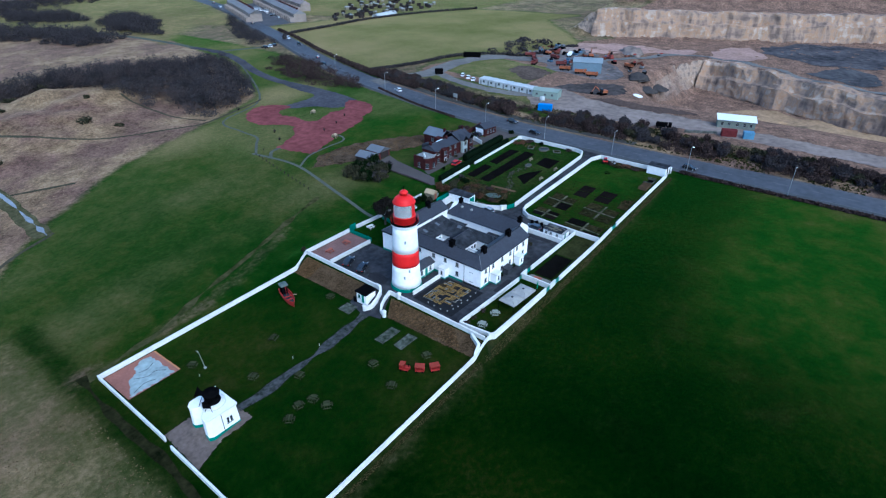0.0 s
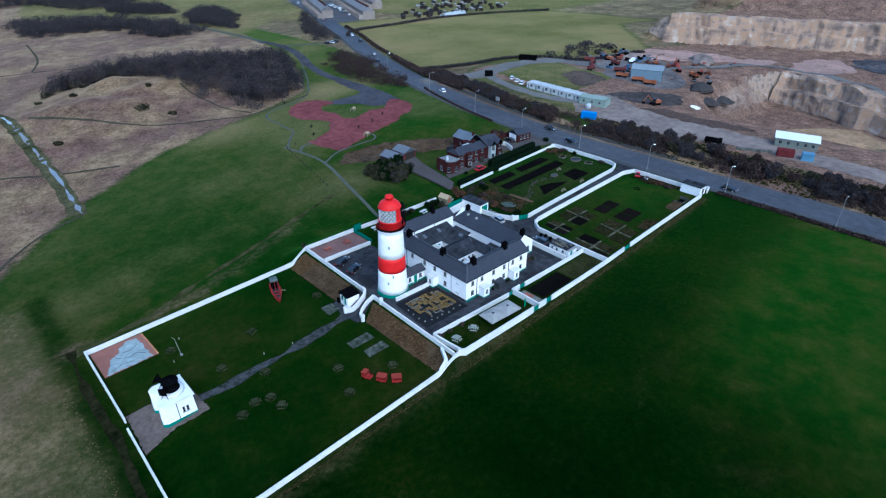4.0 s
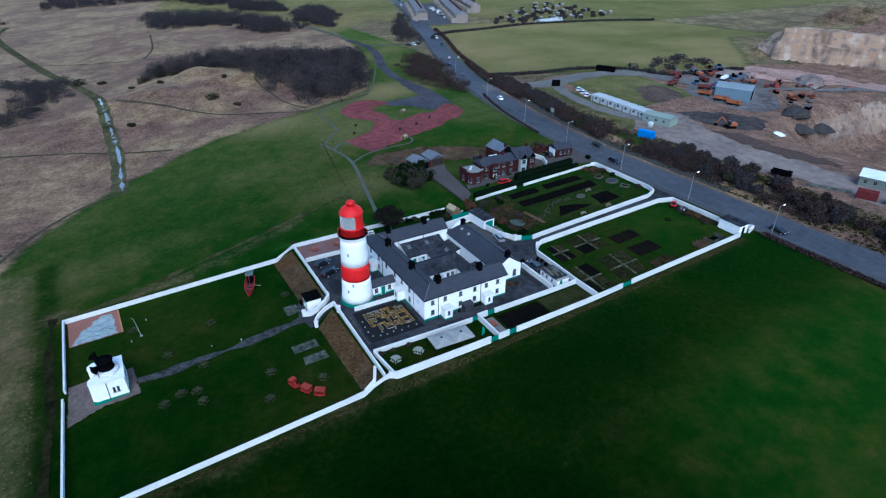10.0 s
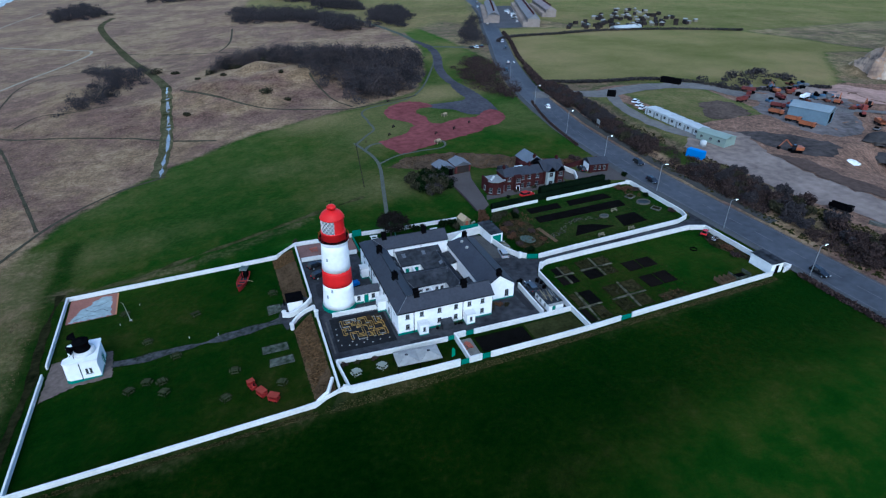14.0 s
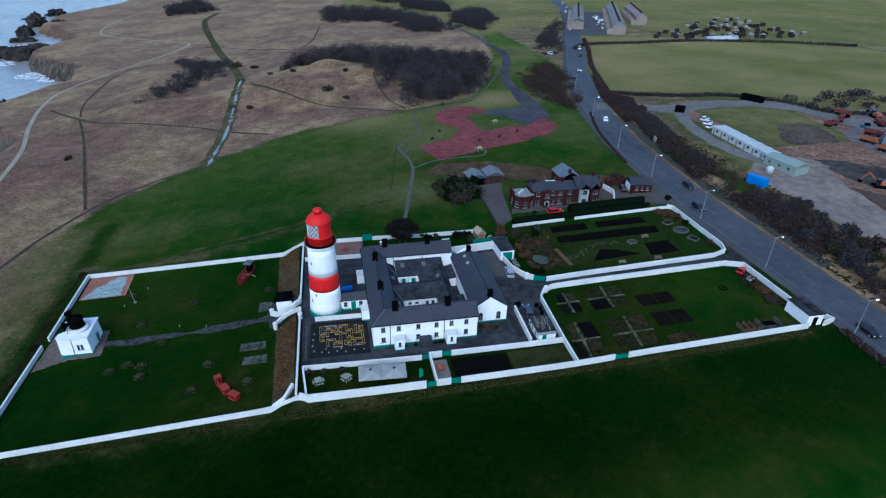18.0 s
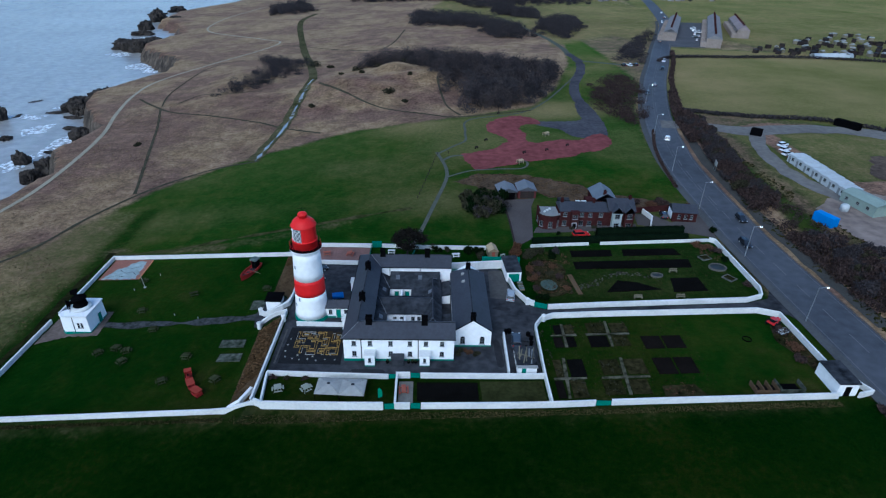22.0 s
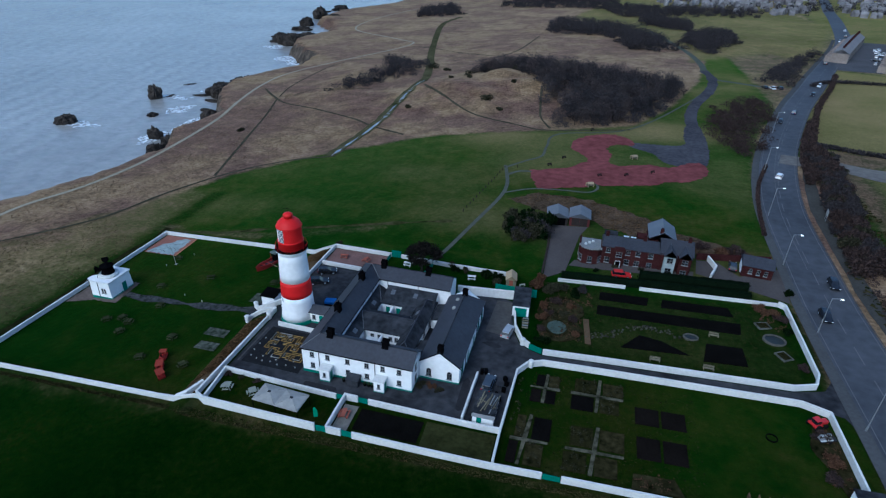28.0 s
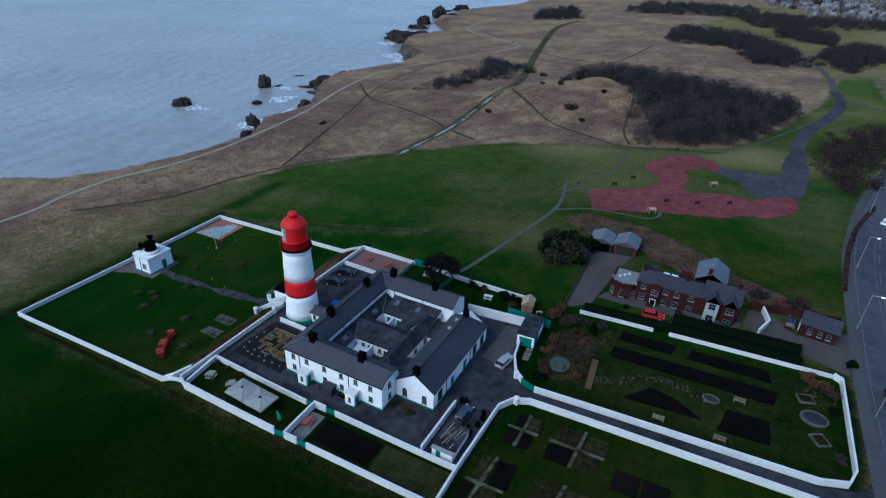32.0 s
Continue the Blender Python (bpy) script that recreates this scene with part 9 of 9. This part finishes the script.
def terrace(a, b, depth, group):
    """A row of terraced houses from a to b."""
    d = Vector(b) - Vector(a)
    n_ = int(d.length / 6.2)
    ang = math.degrees(math.atan2(d.y, d.x))
    w = d.length / n_
    t = thing("terraced_house", on_ground(*(Vector(a) + d * (0.5 / n_)), ang), "terraced brick house with a pale pitched roof", "house", group)
    part("wall", gable_wall(-w / 2 + 0.01, w / 2 - 0.01, -depth / 2, depth / 2, -1.0, 5.4, 2.3, "x"), TERRACEWALL, t)
    part("roof", roof_mesh(-w / 2, w / 2, -depth / 2, depth / 2, 5.45, 2.35, "x", 0, 0, 0.0), ROOFS[len(group) % 2], t)
    for y, f in ((-depth / 2, -90), (depth / 2, 90)):
        for x in (-1.5, 1.5):
            for z in (1.5, 4.2):
                window(t, x, y, z, f, 1.1, 1.4, 1, 2, sill=False)
    st = part("chimney", blk(w / 2 - 0.5, w / 2 + 0.3, -0.6, 0.6, 7.0, 8.9), BRICK, t)
    part("rear_extension", blk(-w / 2 + 0.3, 0.2, depth / 2, depth / 2 + 3.2, -1.0, 3.2), TERRACEWALL, t)
    for k in range(1, n_):
        p = Vector(a) + d * ((k + 0.5) / n_)
        copy_thing(t, on_ground(p.x, p.y, ang))


terrace((184, 306), (217, 384), 8.5, "terrace along the road")
terrace((203, 280), (250, 390), 9.0, "middle terrace")
terrace((240, 318), (262, 380), 8.0, "far terrace")
tar = mat("yard_tarmac", (0.085, 0.085, 0.09), 0.9, 0.2, 1, 0.1, 0.1)
sheet("village_yard", [(176, 284), (198, 280), (244, 392), (220, 396)], tar, 0.14, "grey yard between the terraces", "yard", 8.0)
hutp = [thing("allotment_shed", on_ground(262, 262, 20), "small allotment shed with a pale roof", "shed", "allotment sheds")]
part("wall", gable_wall(-1.4, 1.4, -1.1, 1.1, -0.3, 1.8, 0.6, "x"), WOOD, hutp[0])
part("roof", roof_mesh(-1.4, 1.4, -1.1, 1.1, 1.85, 0.65, "x", 0, 0, 0.15, 0.06), CONCRETE, hutp[0])
hutp.append(thing("allotment_shed", on_ground(255, 270, 60), "small dark allotment shed with a felt roof", "shed", "allotment sheds"))
part("wall", blk(-1.5, 1.5, -1.2, 1.2, -0.3, 2.0), TIMBERDK, hutp[1])
part("roof", box(bmesh.new(), -1.65, 1.65, -1.35, 1.35, [1.98, 1.98, 2.3, 2.3], [2.06, 2.06, 2.38, 2.38]), SLATE2, hutp[1])
rng = random.Random(9)
n_ = 0
while n_ < 105:
    x, y = rng.uniform(214, 330), rng.uniform(248, 330)
    if y < 246 + 0.02 * x or within(x, y, [(198, 276), (250, 395), (270, 390), (222, 272)]) or within(x, y, [(236, 312), (258, 388), (270, 380), (248, 312)]) or y > 262 + (x - 214) * 0.75 or y < 264 - (x - 214) * 0.42:
        continue
    copy_thing(hutp[rng.random() < 0.62], on_ground(x, y, rng.uniform(0, 180)))
    n_ += 1
for k in range(26):
    x, y = 206 + rng.uniform(0, 30) * 0.5 + k * 0.9, 300 + k * 2.6
    car(on_ground(x - 6, y, 66 + 90 * (k % 2), 0.15), ("white", "black", "silver")[k % 3], "car", "parked cars")
gh = thing("poly_tunnel", on_ground(262, 252, 8), "long white polythene tunnel", "poly tunnel")
bm = bmesh.new()
rings = [[bm.verts.new((x, 2.6 * math.cos(a), 2.3 * math.sin(a))) for a in [math.pi * k / 10 for k in range(11)]] for x in (-13, -6, 0, 6, 13)]
for a, b in zip(rings, rings[1:]):
    for k in range(10):
        bm.faces.new((a[k], a[k + 1], b[k + 1], b[k]))
bm.faces.new(rings[0]), bm.faces.new(rings[-1])
smooth(part("cover", bm, CABIN, gh))
patch = bmesh.new()
rng = random.Random(77)
TOWN = [(165, 540), (112, 610), (70, 720), (60, 1000), (520, 1000), (420, 680), (330, 560)]
n_ = 0
while n_ < 780:
    x, y = rng.uniform(60, 520), rng.uniform(530, 1000)
    if not within(x, y, TOWN) or abs(x - np.interp(y, [400, 500, 600, 760, 1000], [215, 240, 262, 300, 355])) < 13:
        continue
    n_ += 1
    z, w, d_, h = ground_z(x, y), rng.uniform(2.2, 3.6), rng.uniform(1.8, 2.4), rng.uniform(2.4, 3.4)
    gb = gable_wall(-w, w, -d_, d_, -1, h, 2.4, "x")
    gb.transform(on_ground(x, y, 20 * round(rng.uniform(0, 9))))
    tmp = bpy.data.meshes.new("tmp")
    gb.to_mesh(tmp)
    gb.free()
    patch.from_mesh(tmp)
    bpy.data.meshes.remove(tmp)
tagged(mesh_object("far_town_houses", patch, mat("far_houses", (0.07, 0.06, 0.058), 0.9, 0.4, 0.16, 0.02, 0, c2=(0.3, 0.285, 0.28))), "far town of small pale and brown houses", "houses", kind="stuff")

rng = random.Random(78)
spots = []
while len(spots) < 380:
    x, y = rng.uniform(60, 520), rng.uniform(530, 1000)
    if within(x, y, TOWN):
        spots.append((x, y, ground_z(x, y) + 2, rng.uniform(2.5, 6), rng.uniform(2.5, 6), rng.uniform(2, 4)))
thicket("town_trees", spots, 60, 0.8, 99, BARE, "bare garden trees among the far houses", "trees")

# ---- sea stacks, skerries and surf ----
SEAROCK = mat("sea_rock", (0.02, 0.018, 0.017), 0.8, 0.5, 0.8, 0.15, 0.6, c2=(0.065, 0.055, 0.046))


def rock(x, y, rx, ry, h, seed, label="dark limestone skerry in the sea", name="sea_rock"):
    t = thing(name, pose(x, y, SEA - 0.5, 0, 0, seed * 40), label, "rock", "sea rocks")
    bm = bmesh.new()
    bmesh.ops.create_icosphere(bm, subdivisions=4, radius=1)
    for v in bm.verts:
        n_ = noise.fractal(v.co * 1.9 + Vector((seed * 2.7, 0, 0)), 0.7, 2.2, 5)
        k = 1 + 0.4 * n_
        zz = max(-0.1, v.co.z)
        s = max(abs(v.co.x), abs(v.co.y), 0.001)
        q = (1 - 0.35 * zz ** 3) * k
        v.co = Vector((v.co.x * rx * q, v.co.y * ry * q, (zz ** 0.6 if zz > 0 else zz) * h * (1 + 0.25 * n_)))
    part("rock", bm, SEAROCK, t)


rock(-209, 143, 5.5, 4.0, 4.6, 1)
rock(-201, 200, 4.0, 3.6, 8.0, 2, "tall dark limestone sea stack", "sea_stack")
for k, (x, y, a, b, h) in enumerate([(-178, 169, 3.2, 2.4, 2.2), (-158, 187, 4, 2.5, 1.6), (-179, 215, 6, 3, 1.2), (-204, 236, 5, 2, 0.8), (-196, 207, 4, 2, 1.0), (-168, 214, 7, 4, 6.5), (-160, 222, 8, 6, 8.5), (-151, 138, 3, 2.4, 6.0), (-136, 119, 4, 3, 5.0), (-234, 408, 16, 7, 6), (-215, 392, 12, 9, 10), (-246, 470, 10, 6, 4), (-255, 500, 8, 5, 9), (-268, 560, 10, 8, 12), (-222, 440, 9, 6, 4), (-186, 356, 10, 6, 4), (-290, 610, 12, 5, 2), (-280, 640, 14, 7, 6), (-132, 160, 4, 3, 5), (-148, 152, 2.4, 1.8, 1.5), (-165, 250, 6, 4, 5), (-150, 290, 6, 4, 4)]):
    rock(x, y, a, b, h, k + 3)
for k, (x, y, a, b, h) in enumerate([(-134, 127, 6, 4, 12), (-144, 172, 6, 5, 10), (-172, 224, 11, 7, 11), (-166, 240, 12, 8, 12), (-160, 232, 9, 8, 10), (-166, 205, 6, 3, 2.5), (-226, 408, 22, 9, 10), (-206, 402, 20, 10, 12), (-184, 362, 16, 9, 9), (-170, 350, 12, 8, 8), (-237, 540, 16, 12, 13)]):
    rock(x, y, a * 0.8, b * 0.8, h * 0.62, k + 31, "dark broken limestone ledge at the cliff foot", "cliff_ledge")


def foam_material():
    m = bpy.data.materials.new("sea_foam")
    m.use_nodes = True
    n, l = m.node_tree.nodes, m.node_tree.links
    b = n["Principled BSDF"]
    b.inputs["Base Color"].default_value, b.inputs["Roughness"].default_value = (0.7, 0.73, 0.74, 1), 0.9
    geo, t, r = n.new("ShaderNodeNewGeometry"), n.new("ShaderNodeTexNoise"), n.new("ShaderNodeMapRange")
    t.inputs["Scale"].default_value, t.inputs["Detail"].default_value = 0.45, 10
    r.inputs[1].default_value, r.inputs[2].default_value, r.inputs[4].default_value = 0.4, 0.58, 0.95
    l.new(geo.outputs["Position"], t.inputs["Vector"]), l.new(t.outputs[0], r.inputs[0]), l.new(r.outputs[0], b.inputs["Alpha"])
    return m


FOAM = foam_material()
for cx, cy, rx, ry in ((-153, 138, 5, 9), (-150, 163, 5, 14), (-200, 143, 9, 5), (-190, 205, 10, 4), (-172, 184, 6, 9), (-178, 338, 16, 22), (-160, 284, 12, 26), (-180, 225, 7, 5), (-222, 376, 9, 8), (-240, 440, 9, 14)):
    bm = bmesh.new()
    bm.faces.new([bm.verts.new((cx + rx * math.cos(a) * (1 + 0.3 * math.sin(3 * a + cx)), cy + ry * math.sin(a) * (1 + 0.25 * math.cos(4 * a + cy)), SEA + 0.12)) for a in [2 * math.pi * k / 28 for k in range(28)]])
    tagged(mesh_object("surf", bm, FOAM), "white broken surf round the rocks", "surf", kind="structure")
